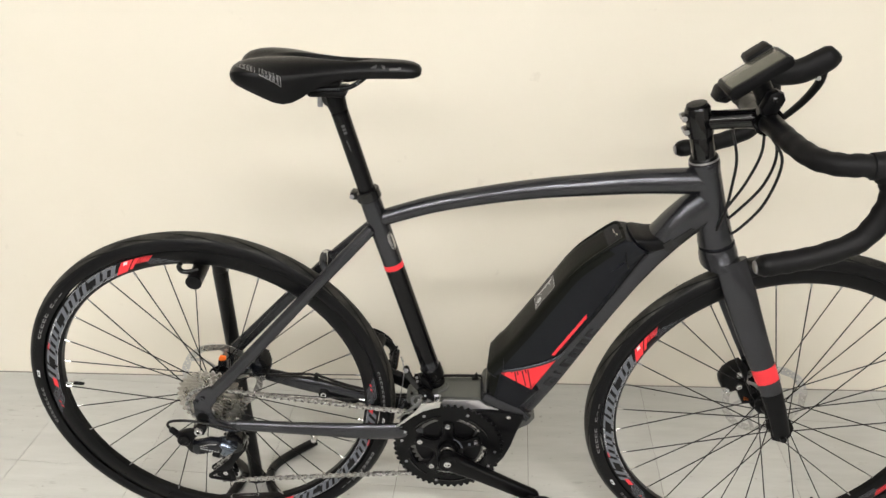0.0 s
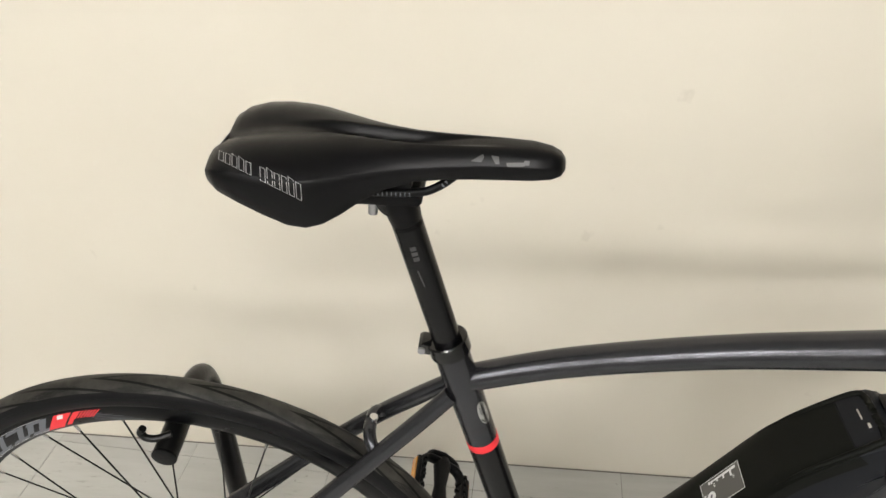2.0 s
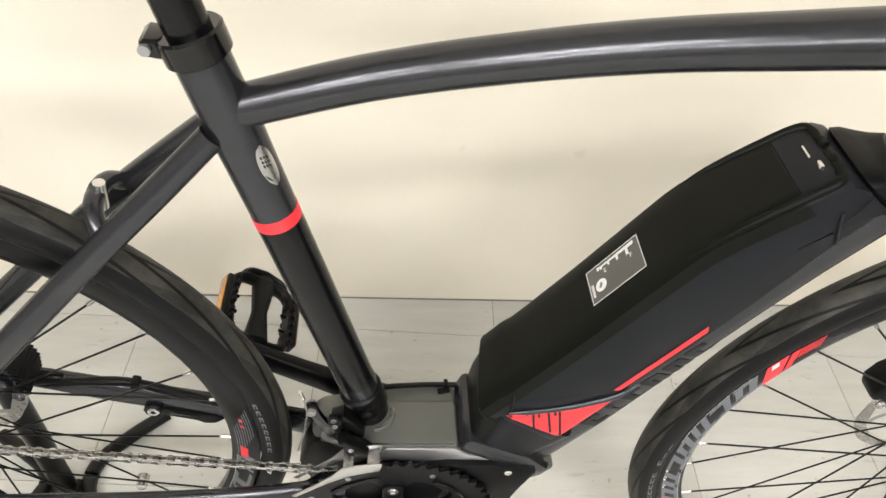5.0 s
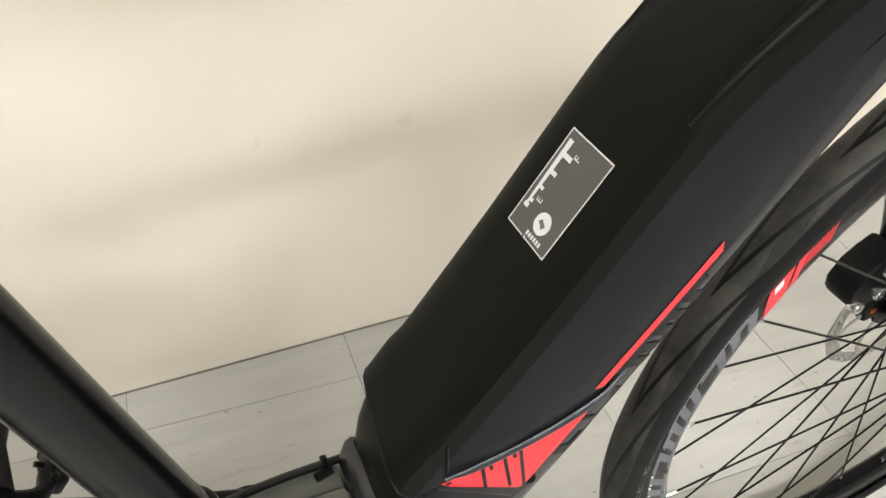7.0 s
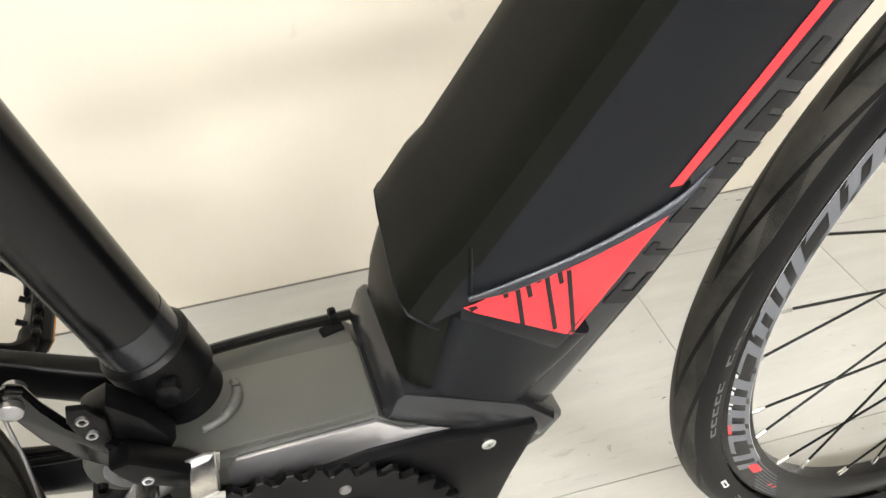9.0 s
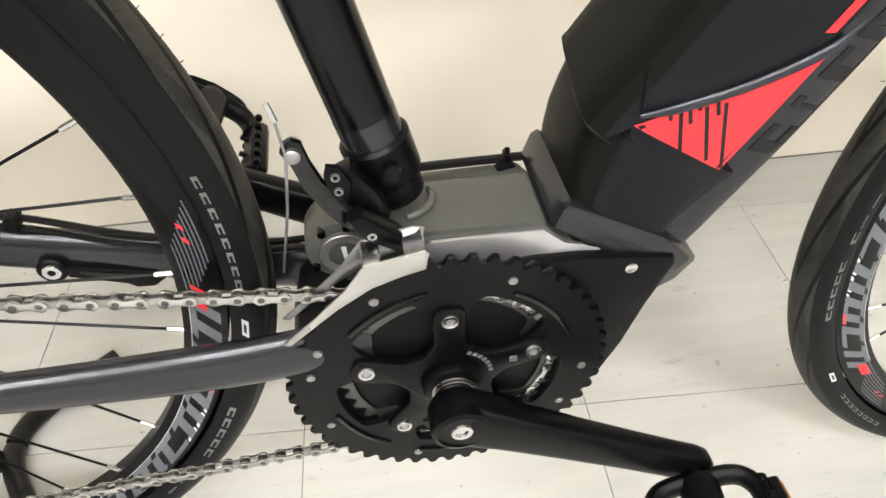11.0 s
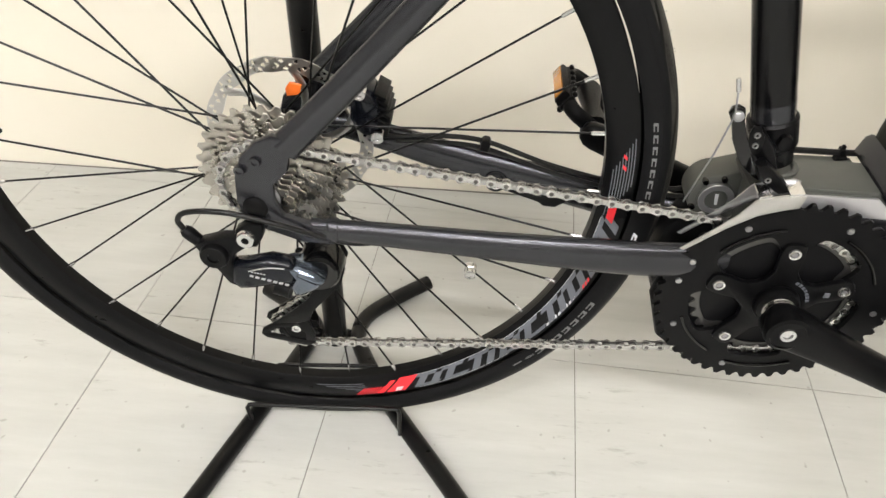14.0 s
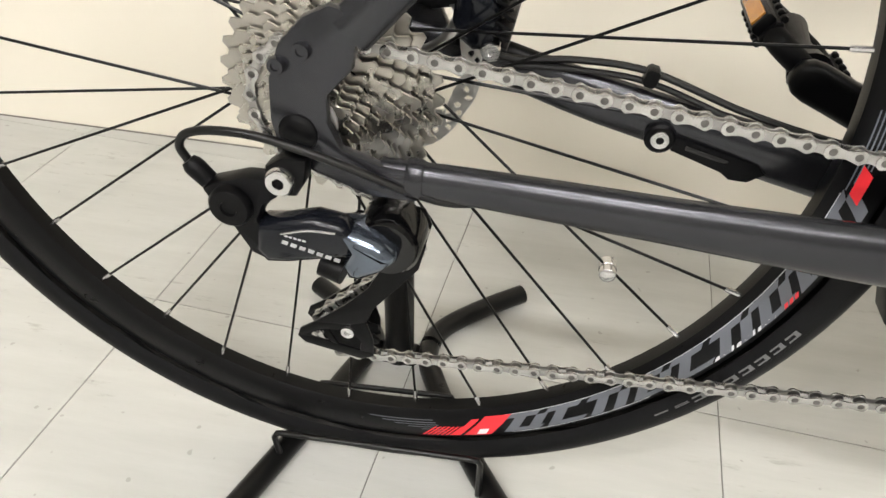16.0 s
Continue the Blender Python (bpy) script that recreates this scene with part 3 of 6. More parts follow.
# brake bridge with its boss
part("brake_bridge", Shell().tube(curve([(0.246, -0.031, 0.652), (0.238, -0.018, 0.664), (0.236, 0.0, 0.668), (0.238, 0.018, 0.664), (0.246, 0.031, 0.652)], 5), [0.0068] * 21, 14), FRAME_GREY, frame_ob)
part("bridge_boss", Shell().pin((0.237, 0.0, 0.655), (0.240, -0.001, 0.678), 0.0042, 14), SILVER, frame_ob, "silver threaded boss")

# seat clamp, post
cl = Shell().tube([ST(0.7775), ST(0.779), ST(0.7930), ST(0.7945)], [0.0190, 0.0205, 0.0205, 0.0190], 32)
clamp = part("seat_clamp", cl, GLOSS_BLACK, bike, "black seat post clamp")
c0 = ST(0.7865) + Vector((-0.0250, 0, -0.001))
part("clamp_ear", Shell().box(tuple(c0 + Vector((0.004, 0, 0))), (0.015, 0.020, 0.0125), pose(0, 0, 0, 0, 8, 0), 0.003), GLOSS_BLACK, clamp)
part("clamp_bolt", Shell().pin(tuple(c0 + Vector((0.0, 0.011, 0))), tuple(c0 + Vector((0.0, -0.0125, 0))), 0.0036, 14), BARE_ALLOY, clamp, "silver hex bolt")
POST = lambda z: Vector((0.316 - 0.264 * (z - 0.795), 0, z))
post = part("seat_post", Shell().tube([POST(0.76), POST(0.935), POST(0.945)], [0.0137, 0.0137, 0.0132], 28), TUBE_BLACK, bike, "black seat post with small pale print")
part("post_head", Shell().tube([POST(0.926), POST(0.934), POST(0.945), POST(0.954)], [(0.0138, 0.0138), (0.0148, 0.0152), (0.0160, 0.0165), (0.0150, 0.0160)], 24), ANODISED, post)
hc = POST(0.9475)
part("head_barrel", Shell().lathe([(0.0, -0.0135), (0.0085, -0.0132), (0.0125, -0.0118), (0.0148, -0.0085), (0.0148, 0.0085), (0.0125, 0.0118), (0.0085, 0.0132), (0.0, 0.0135)], (hc.x - 0.0035, 0, hc.z), 28), GLOSS_BLACK, post, "rounded black post head")
part("post_collar", Shell().tube([POST(0.9215), POST(0.9300), POST(0.9420), POST(0.9560)], [0.0137, 0.0137, 0.0137, 0.0134], 28), GLOSS_BLACK, post)
part("saddle_clamp", Shell().box((0.2685, 0, 0.9575), (0.058, 0.046, 0.009), pose(0, 0, 0, 0, 0, 0), 0.003), ANODISED, post)
part("clamp_cap", Shell().box((0.270, 0, 0.9730), (0.040, 0.046, 0.010), None, 0.003), ANODISED, post)
part("clamp_screw", Shell().pin((0.2555, -0.001, 0.965), (0.2535, -0.003, 0.9330), 0.0042, 14), BARE_ALLOY, post, "silver clamp screw")

# ------------------------------------------------------------------ saddle
def saddle_section(x, w, zt, zl, drop, groove, notch):
    ring = []
    for k in range(61):
        q = -1 + 2 * k / 60
        y = w * (math.sin(q * math.pi / 2) * 0.6 + q * 0.4)
        a = abs(y) / max(w, 1e-6)
        z = zt - drop * a ** 3.2 - groove * math.exp(-(y / 0.0085) ** 8) - notch * math.exp(-(y / 0.020) ** 2)
        ring.append((x, y, z))
    ze = ring[-1][2]
    for f, zz, yy in ((0.25, 0, 1.015), (0.6, 0, 1.0), (0.92, 0, 0.965), (1.0, 0, 0.93)):
        ring.append((x, w * yy, ze + (zl - ze) * f))
    ring.append((x, w * 0.80, zl + 0.004))
    ring.append((x, 0.0, zl + min(0.016, (ze - zl) * 0.8)))
    ring.append((x, -w * 0.80, zl + 0.004))
    for f, zz, yy in ((1.0, 0, 0.93), (0.92, 0, 0.965), (0.6, 0, 1.0), (0.25, 0, 1.015)):
        ring.append((x, -w * yy, ze + (zl - ze) * f))
    return ring


SAD = [(0.1345, 0.0408, 1.0025, 0.993, 0.006, 0, 0.008), (0.1375, 0.0488, 1.0075, 0.987, 0.008, 0, 0.01), (0.146, 0.0547, 1.0125, 0.9809, 0.01, 0, 0.01),
       (0.1613, 0.0592, 1.0162, 0.9737, 0.012, 0, 0.009), (0.1798, 0.0619, 1.0172, 0.9645, 0.014, 0, 0.007), (0.1983, 0.0619, 1.0167, 0.9560, 0.016, 0.001, 0.005),
       (0.2121, 0.0593, 1.0158, 0.9525, 0.017, 0.003, 0.003), (0.2241, 0.0547, 1.0145, 0.9535, 0.017, 0.006, 0.001), (0.2371, 0.0486, 1.0132, 0.9585, 0.016, 0.008, 0),
       (0.2519, 0.042, 1.0115, 0.9670, 0.015, 0.0085, 0), (0.2704, 0.0352, 1.0098, 0.9760, 0.014, 0.0085, 0), (0.2926, 0.0294, 1.0082, 0.9814, 0.013, 0.007, 0),
       (0.316, 0.0255, 1.0074, 0.9825, 0.012, 0.004, 0), (0.34, 0.023, 1.007, 0.9825, 0.011, 0.001, 0), (0.365, 0.021, 1.0064, 0.982, 0.011, 0, 0),
       (0.386, 0.0192, 1.0052, 0.9815, 0.011, 0, 0), (0.4, 0.0165, 1.0025, 0.9818, 0.01, 0, 0), (0.4075, 0.0125, 0.999, 0.9835, 0.008, 0, 0),
       (0.411, 0.007, 0.9945, 0.987, 0.004, 0, 0)]
SAD = [(x, w * (1.0 + 0.09 * min(1.0, max(0.0, (0.30 - x) / 0.08))), zt, zl, dr, gr, no) for x, w, zt, zl, dr, gr, no in SAD]
saddle = part("saddle", Shell().loft([[(0.262 + (p[0] - 0.262) * 0.988, p[1] * 0.965 - 0.004, p[2] - 0.0015 + 0.0035 * max(0.0, min(1.0, (0.99 - p[2]) / 0.025))) for p in saddle_section(*s)] for s in SAD]), SADDLE_SKIN, bike, "black padded racing saddle with a centre groove", 60)
for sgn in (-1, 1):
    part("saddle_rail", Shell().tube(curve([(0.175, 0.030 * sgn, 0.980), (0.205, 0.027 * sgn, 0.9685), (0.235, 0.0225 * sgn, 0.9660), (0.29, 0.0225 * sgn, 0.9665), (0.312, 0.019 * sgn, 0.9720), (0.336, 0.009 * sgn, 0.988)], 5), [0.0036] * 26, 10), ANODISED, saddle, "black metal rail" if sgn < 0 else "")
for k in range(15):
    part("rail_tick", Shell().box((0.2380 + 0.0036 * k, -0.0262, 0.9664), (0.0007, 0.0006, 0.0034), None, 0.0), DECAL_GREY, saddle)
for k in range(6):
    part("rail_print", Shell().box((0.3145 + 0.0026 * k, -0.0212 + 0.0013 * k, 0.9738 + 0.0019 * k), (0.0014, 0.0014, 0.0030), pose(0, 0, 0, 0, -35, 0), 0.0), DECAL_GREY, saddle)

# ------------------------------------------------------------------ fork, head set, stem
fork = Shell()
crown = Shell().tube([HT_BOT + hd * k for k in (0.0, 0.03, 0.10, 0.2)], [0.0285, 0.0290, (0.0300, 0.040), (0.030, 0.046)], 28)
fork_ob = part("fork", crown, FRAME_GREY, bike, "graphite fork with a red band and black tips")
for sgn in (-1, 1):
    leg = curve([(0.905, 0.030 * sgn, 0.690), (0.925, 0.0425 * sgn, 0.640), (0.955, 0.0490 * sgn, 0.570), (0.989, 0.0520 * sgn, 0.497), (1.004, 0.0525 * sgn, 0.466), (1.016, 0.0530 * sgn, 0.440), (1.036, 0.0545 * sgn, 0.392), (1.053, 0.0560 * sgn, 0.345)], 6)
    rr = blend_values([(0.026, 0.014), (0.0265, 0.0135), (0.0240, 0.0125), (0.0208, 0.0115), (0.0195, 0.011), (0.0185, 0.0105), (0.0165, 0.010), (0.0150, 0.0085)], 6)
    part("fork_blade", Shell().tube(leg[:19], rr[:19], 24), FRAME_GREY, fork_ob)
    part("red_band" if sgn < 0 else "fork_band", Shell().tube(leg[18:25], [(a * 1.004, b * 1.004) for a, b in rr[18:25]], 24), RED if sgn < 0 else FRAME_GREY, fork_ob, "red painted band" if sgn < 0 else "")
    part("fork_band", Shell().tube(leg[24:31], rr[24:31], 24), FRAME_GREY, fork_ob)
    tip = Shell().tube(leg[30:], rr[30:], 24)
    part("fork_tip", tip, PLASTIC, fork_ob, "matt black fork tip")
    part("fork_dropout", Shell().prism([(1.038, 0.372), (1.062, 0.378), (1.072, 0.360), (1.070, 0.338), (1.056, 0.326), (1.040, 0.330), (1.032, 0.350)], 0.0485 * sgn - 0.005, 0.0485 * sgn + 0.009 * sgn + 0.005, 0.002), PLASTIC, fork_ob)
part("axle_end", Shell().lathe([(0.0, -0.071), (0.004, -0.071), (0.0055, -0.0695), (0.0055, -0.055)], (1.053, 0, 0.343), 16), ANODISED, fork_ob)

stem_up = (HT_TOP - HT_BOT).normalized()
S0 = HT_TOP + stem_up * 0.012
part("headset_cup", Shell().tube([HT_TOP - stem_up * 0.001, HT_TOP + stem_up * 0.004, HT_TOP + stem_up * 0.010, S0], [0.0225, 0.0228, 0.0205, 0.0182], 28), ANODISED, frame_ob, "black headset ring")
part("headset_rim", Shell().tube([HT_TOP + stem_up * 0.0038, HT_TOP + stem_up * 0.0065], [0.0233, 0.0226], 28), BARE_ALLOY, frame_ob, "thin bare alloy rim")
stem = part("stem", Shell().tube([S0, S0 + stem_up * 0.034, S0 + stem_up * 0.035, S0 + stem_up * 0.036, S0 + stem_up * 0.078, S0 + stem_up * 0.082], [0.0172, 0.0172, 0.0165, 0.0190, 0.0190, 0.0165], 28), GLOSS_BLACK, bike, "gloss black stem with spacers")
SC = S0 + stem_up * 0.058
BAR = Vector((0.921, 0, 0.922))
part("stem_arm", Shell().tube([SC, SC + (BAR - SC) * 0.3, SC + (BAR - SC) * 0.75, BAR], [0.0165, 0.0145, 0.0150, 0.0175], 24), GLOSS_BLACK, stem)
part("bar_clamp", Shell().tube([BAR + Vector((0, -0.022, 0)), BAR + Vector((0, 0.022, 0))], [0.0215, 0.0215], 28, up=(0, 0, 1)), GLOSS_BLACK, stem)
part("top_cap", Shell().tube([S0 + stem_up * 0.082, S0 + stem_up * 0.086, S0 + stem_up * 0.087], [0.0155, 0.0150, 0.006], 24), ANODISED, stem)
for k, zz in ((0, 0.046), (1, 0.068)):
    q = S0 + stem_up * zz + Vector((-0.0215, 0, -0.004))
    part("stem_bolt", Shell().pin(tuple(q + Vector((0, 0.012, 0))), tuple(q + Vector((0, -0.012, 0))), 0.0036, 14), BARE_ALLOY, stem, "silver bolt" if k else "")
    part("stem_ear", Shell().box(tuple(q + Vector((0.006, 0, 0))), (0.018, 0.017, 0.012), None, 0.003), GLOSS_BLACK, stem)

# ------------------------------------------------------------------ handlebar
bar = part("handlebar", Shell().tube([BAR + Vector((0, y, 0)) for y in (-0.075, -0.02, 0.02, 0.075)], [0.0148, 0.0158, 0.0158, 0.0148], 24, up=(0, 0, 1)), ANODISED, bike, "black drop handlebar")
for sgn in (-1, 1):
    pth = curve([(0.921, 0.070 * sgn, 0.922), (0.922, 0.120 * sgn, 0.922), (0.930, 0.165 * sgn, 0.922), (0.951, 0.193 * sgn, 0.925), (0.980, 0.203 * sgn, 0.928), (1.003, 0.206 * sgn, 0.916), (1.014, 0.208 * sgn, 0.892), (1.008, 0.210 * sgn, 0.859),
                 (0.988, 0.212 * sgn, 0.827), (0.945, 0.213 * sgn, 0.806), (0.905, 0.214 * sgn, 0.796), (0.872, 0.214 * sgn, 0.789)], 5)
    part("bar_tape", Shell().tube(pth, [0.0150 + 0.0007 * math.sin(i * 1.9) for i in range(len(pth))], 18), TAPE, bar, "black wrapped bar tape" if sgn < 0 else "")
    e1 = Vector((0.872, 0.214 * sgn, 0.789))
    part("bar_plug", Shell().tube([e1 + Vector((0.004, 0, 0.0008)), e1, e1 + Vector((-0.003, 0, -0.0006)), e1 + Vector((-0.009, 0, -0.002)), e1 + Vector((-0.010, 0, -0.002))], [0.0148, 0.0152, 0.0140, 0.0095, 0.004], 20), ANODISED, bar, "black end plug")
    part("plug_ring", Shell().tube([e1 + Vector((-0.0095, 0, -0.002)), e1 + Vector((-0.0112, 0, -0.0023))], [0.0092, 0.0080], 20), BARE_ALLOY, bar, "dull silvery plug ring" if sgn < 0 else "")
    hood = curve([(0.980, 0.204 * sgn, 0.928), (1.018, 0.206 * sgn, 0.931), (1.054, 0.207 * sgn, 0.936), (1.082, 0.207 * sgn, 0.950), (1.098, 0.207 * sgn, 0.960), (1.107, 0.207 * sgn, 0.966), (1.110, 0.207 * sgn, 0.969)], 6)
    lv = part("brake_hood", Shell().tube(hood, blend_values([(0.0175, 0.0165), (0.0205, 0.0175), (0.0220, 0.019), (0.0225, 0.0190), (0.0215, 0.0185), (0.0160, 0.0145), (0.006, 0.006)], 6), 20), TAPE, bar, "black rubber brake hood")
    lev = curve([(1.092, 0.207 * sgn, 0.940), (1.092, 0.211 * sgn, 0.914), (1.076, 0.217 * sgn, 0.880), (1.052, 0.222 * sgn, 0.850), (1.034, 0.226 * sgn, 0.832)], 5)
    part("brake_lever", Shell().tube(lev, blend_values([(0.0085, 0.010), (0.007, 0.0105), (0.006, 0.0095), (0.005, 0.0085), (0.004, 0.007)], 5), 14), ANODISED, bar)
    part("lever_pivot", Shell().pin((1.080, 0.190 * sgn, 0.928), (1.080, 0.222 * sgn, 0.928), 0.0042, 12), SILVER, bar)

# display over the stem
disp = Shell()
dc = Vector((0.8935, -0.002, 0.989))
tilt = pose(0, 0, 0, 0, -35, 0)
disp.box(tuple(dc), (0.096, 0.062, 0.018), tilt, 0.005)
display = part("display", disp, PLASTIC, bike, "black handlebar display unit with a grey screen")
part("screen", Shell().box(tuple(dc + tilt.to_3x3() @ Vector((0, 0, 0.0086))), (0.082, 0.050, 0.002), tilt, 0.001), SCREEN, display, "grey glass screen")
part("display_mount", Shell().tube([BAR + Vector((0.004, 0.0, 0.012)), Vector((0.912, 0, 0.962)), dc], [0.013, 0.014, 0.016], 16), PLASTIC, display)
part("display_cradle", Shell().box(tuple(dc + tilt.to_3x3() @ Vector((-0.046, 0.022, -0.010))), (0.034, 0.036, 0.026), tilt, 0.011), PLASTIC, display)
part("display_clamp", Shell().box(tuple(BAR + Vector((-0.004, -0.026, 0.030))), (0.026, 0.020, 0.040), pose(0, 0, 0, 0, 20, 0), 0.008), ANODISED, display)
part("clamp_screw", Shell().pin(tuple(BAR + Vector((-0.004, -0.034, 0.038))), tuple(BAR + Vector((-0.004, -0.0375, 0.0385))), 0.0042, 14, 0.001), GLOSS_BLACK, display)
part("display_hood", Shell().box(tuple(dc + tilt.to_3x3() @ Vector((0.022, 0.042, 0.006))), (0.040, 0.030, 0.018), tilt, 0.004), PLASTIC, display)
for k, (a, b, cc, d, e) in enumerate((((0.934, -0.012, 0.912), (0.948, -0.015, 0.865), (0.938, -0.014, 0.815), (0.908, -0.012, 0.770), (0.886, -0.010, 0.744)),
                                      ((0.930, 0.010, 0.908), (0.936, 0.012, 0.860), (0.922, 0.010, 0.812), (0.902, 0.006, 0.775), (0.885, 0.0, 0.752)),
                                      ((0.925, -0.03, 0.905), (0.951, -0.032, 0.862), (0.942, -0.026, 0.792), (0.915, -0.018, 0.742), (0.893, -0.014, 0.722)),
                                      ((0.880, 0.0, 0.900), (0.888, -0.018, 0.862), (0.888, -0.022, 0.820), (0.884, -0.026, 0.775), (0.876, -0.027, 0.742)))):
    part("cable", Shell().tube(curve([a, b, cc, d, e], 6), [0.0024] * 25, 8), CABLE, bike, "" if k else "black bundled cable housing")

# ------------------------------------------------------------------ battery on the down tube
def slanted(n):
    return 0.060 + (0.125 - n) / 0.060 * 0.082


def knots(s, table):
    """Value at s of a line through (s, value) knots."""
    for (a, va), (b, vb) in zip(table, table[1:]):
        if s <= b:
            return va + (vb - va) * max(0.0, (s - a) / (b - a))
    return table[-1][1]


COVER = [(0.050, 0.1455), (0.080, 0.1455), (0.092, 0.1428), (0.150, 0.1440), (0.185, 0.1450), (0.255, 0.1485), (0.278, 0.1495), (0.292, 0.1490), (0.310, 0.1465), (0.333, 0.1408), (0.360, 0.1332), (0.380, 0.1265), (0.3895, 0.1200), (0.3935, 0.1110)]


def battery_ring(s, nt, w, slant):
    rise = max(0.0, s - 0.22) * 0.10
    top = [(nt, 0.0), (nt, 0.020), (nt - 0.0006, 0.0315), (nt - 0.0045, 0.0372), (nt - 0.014, 0.0400), (nt - 0.036, w), (0.085 + rise, w), (0.072 + rise, w - 0.001), (0.063 + rise, 0.036)]
    full = top + [(n, -y) for n, y in reversed(top)][:-1]
    return [dt(max(s, (slanted(n) if n < 0.118 else 0.053 + 0.20 * y) + slant) if slant is not None else s, n, y) for n, y in full]


BAT = [(0.0, 0.1448, 0.0445, 0.0), (0.0, 0.1456, 0.0452, 0.003), (0.0, 0.1456, 0.0452, 0.026), (0.0, 0.1428, 0.0452, 0.036), (0.150, 0.1440, 0.0452, 0.05), (0.185, 0.1450, 0.0452, 0.06), (0.255, 0.1485, 0.0450, None), (0.278, 0.1495, 0.0448, None)]
BAT += [(s, n, w, None) for (s, n), w in zip(COVER[-7:], (0.0446, 0.0442, 0.0438, 0.0430, 0.0422, 0.0412, 0.0400))]
bat = part("battery", Shell().loft([battery_ring(*b) for b in BAT]), BATTERY_SIDE, bike, "matt black and grey battery pack on the down tube", 24)


def film(pts, n, lift):
    return [dt(s, n + lift, y) for s, y in pts]


# top plate of the battery, a darker black, with the recess and its rim
tp = Shell()
rows = []
for s in (0.0535, 0.0545, 0.079, 0.090, 0.12, 0.15, 0.185, 0.255, 0.278, 0.292, 0.310, 0.333, 0.348, 0.3615):
    nt = knots(s, COVER)
    rows.append(tp.ring([dt(s + (0.0 if s > 0.1 else 0.20 * y), nt + 0.0006 - d, y) for y, d in ((-0.0408, 0.0140), (-0.0379, 0.0042), (-0.0315, 0.0008), (-0.02, 0), (0, 0), (0.02, 0), (0.0315, 0.0008), (0.0379, 0.0042), (0.0408, 0.0140))]))
for a, b in zip(rows, rows[1:]):
    tp.bridge(a, b, False)
part("top_cover", tp, BATTERY_TOP, bat, "plain black upper face")
rim_path = [(s, -y, knots(s, COVER) - 0.0016) for s, y in ((0.280, 0.0330), (0.315, 0.0335), (0.350, 0.0330), (0.380, 0.0315), (0.3870, 0.025))]
rim_path += [(0.3880, 0.0, 0.1200)] + [(s, -y, n) for s, y, n in reversed(rim_path)]
part("recess_rim", Shell().tube(curve([dt(s, n, y) for s, y, n in rim_path], 4), blend_values([0.0012, 0.0026, 0.0034, 0.0038, 0.004, 0.004, 0.004, 0.0038, 0.0034, 0.0026, 0.0012], 4), 10), BATTERY_TOP, bat)
# shallow film over the closed top; its black replaces the recess's shaded depth
rc = Shell()
rr_ = [rc.ring([dt(s, n, y) for y in (-0.029, -0.01, 0.01, 0.029)]) for s, n in ((0.3625, 0.1330), (0.3630, 0.1305), (0.3780, 0.1262), (0.3850, 0.1228))]
for a, b in zip(rr_, rr_[1:]):
    rc.bridge(a, b, False)
part("handle_recess", rc, RECESS_SHADE, bat, "recess as a near-black film, its shade in the colour")
part("lock_pin", Shell().tube([dt(0.378, 0.1272, -0.002), dt(0.378, 0.1275, 0.011)], [0.0009, 0.0009], 8), SILVER, bat)
part("lock_plate", Shell().box(tuple(dt(0.381, 0.1268, -0.012)), (0.003, 0.007, 0.003), None, 0.0005), SILVER, bat)
# upper cap between the battery and the tube
cap = Shell()
rings = []
for s, n0, n1, w in ((0.3935, 0.066, 0.1085, 0.0335), (0.3960, 0.064, 0.1118, 0.0345), (0.4010, 0.060, 0.1070, 0.0340), (0.4060, 0.056, 0.0965, 0.0328), (0.4120, 0.050, 0.0860, 0.0312), (0.4190, 0.046, 0.0780, 0.0292)):
    rings.append(section(s, n0, n1, w, 0.45))
cap.loft(rings)
part("battery_cap", cap, PLASTIC, bat, "black plastic upper bracket", 30)
# groove shown by a thin raised bead, its shade given as black
part("side_groove", Shell().tube(curve([dt(0.374, 0.1085, -0.0418), dt(0.363, 0.0975, -0.0434), dt(0.355, 0.0860, -0.0437)], 4), [0.0011] * 9, 6), GLOSS_BLACK, bat)
# lower mount
ms = Shell()
ms.prism([(dt(s, n).x, dt(s, n).z) for s, n in [(0.052, 0.1210), (0.060, 0.1265), (0.067, 0.1250), (0.100, 0.0980), (0.146, 0.0690), (0.150, 0.062), (0.100, 0.0580), (0.062, 0.0560), (0.050, 0.0580)]], -0.0432, 0.0415, 0.006)
ms.loft([section(s, 0.040, n1, w, 0.34) for s, n1, w in ((-0.022, 0.090, 0.0355), (-0.004, 0.1005, 0.0362), (0.014, 0.1080, 0.0372), (0.032, 0.1150, 0.0390), (0.048, 0.1210, 0.0412), (0.064, 0.1270, 0.0425))])
mount = part("battery_mount", ms, BATTERY_SIDE, bat, "dark grey lower mount", 35)
ml = Shell().loft([[p + Vector((0, 0.0035, 0)) for p in section(s, 0.050, n1, w, 0.36)] for s, n1, w in ((-0.046, 0.066, 0.0340), (-0.040, 0.0760, 0.0360), (-0.024, 0.0930, 0.0372), (-0.008, 0.1065, 0.0376), (0.010, 0.1195, 0.0378), (0.025, 0.1275, 0.0378), (0.040, 0.1330, 0.0378), (0.050, 0.1358, 0.0376), (0.0535, 0.1362, 0.0374), (0.0545, 0.1290, 0.0365))])
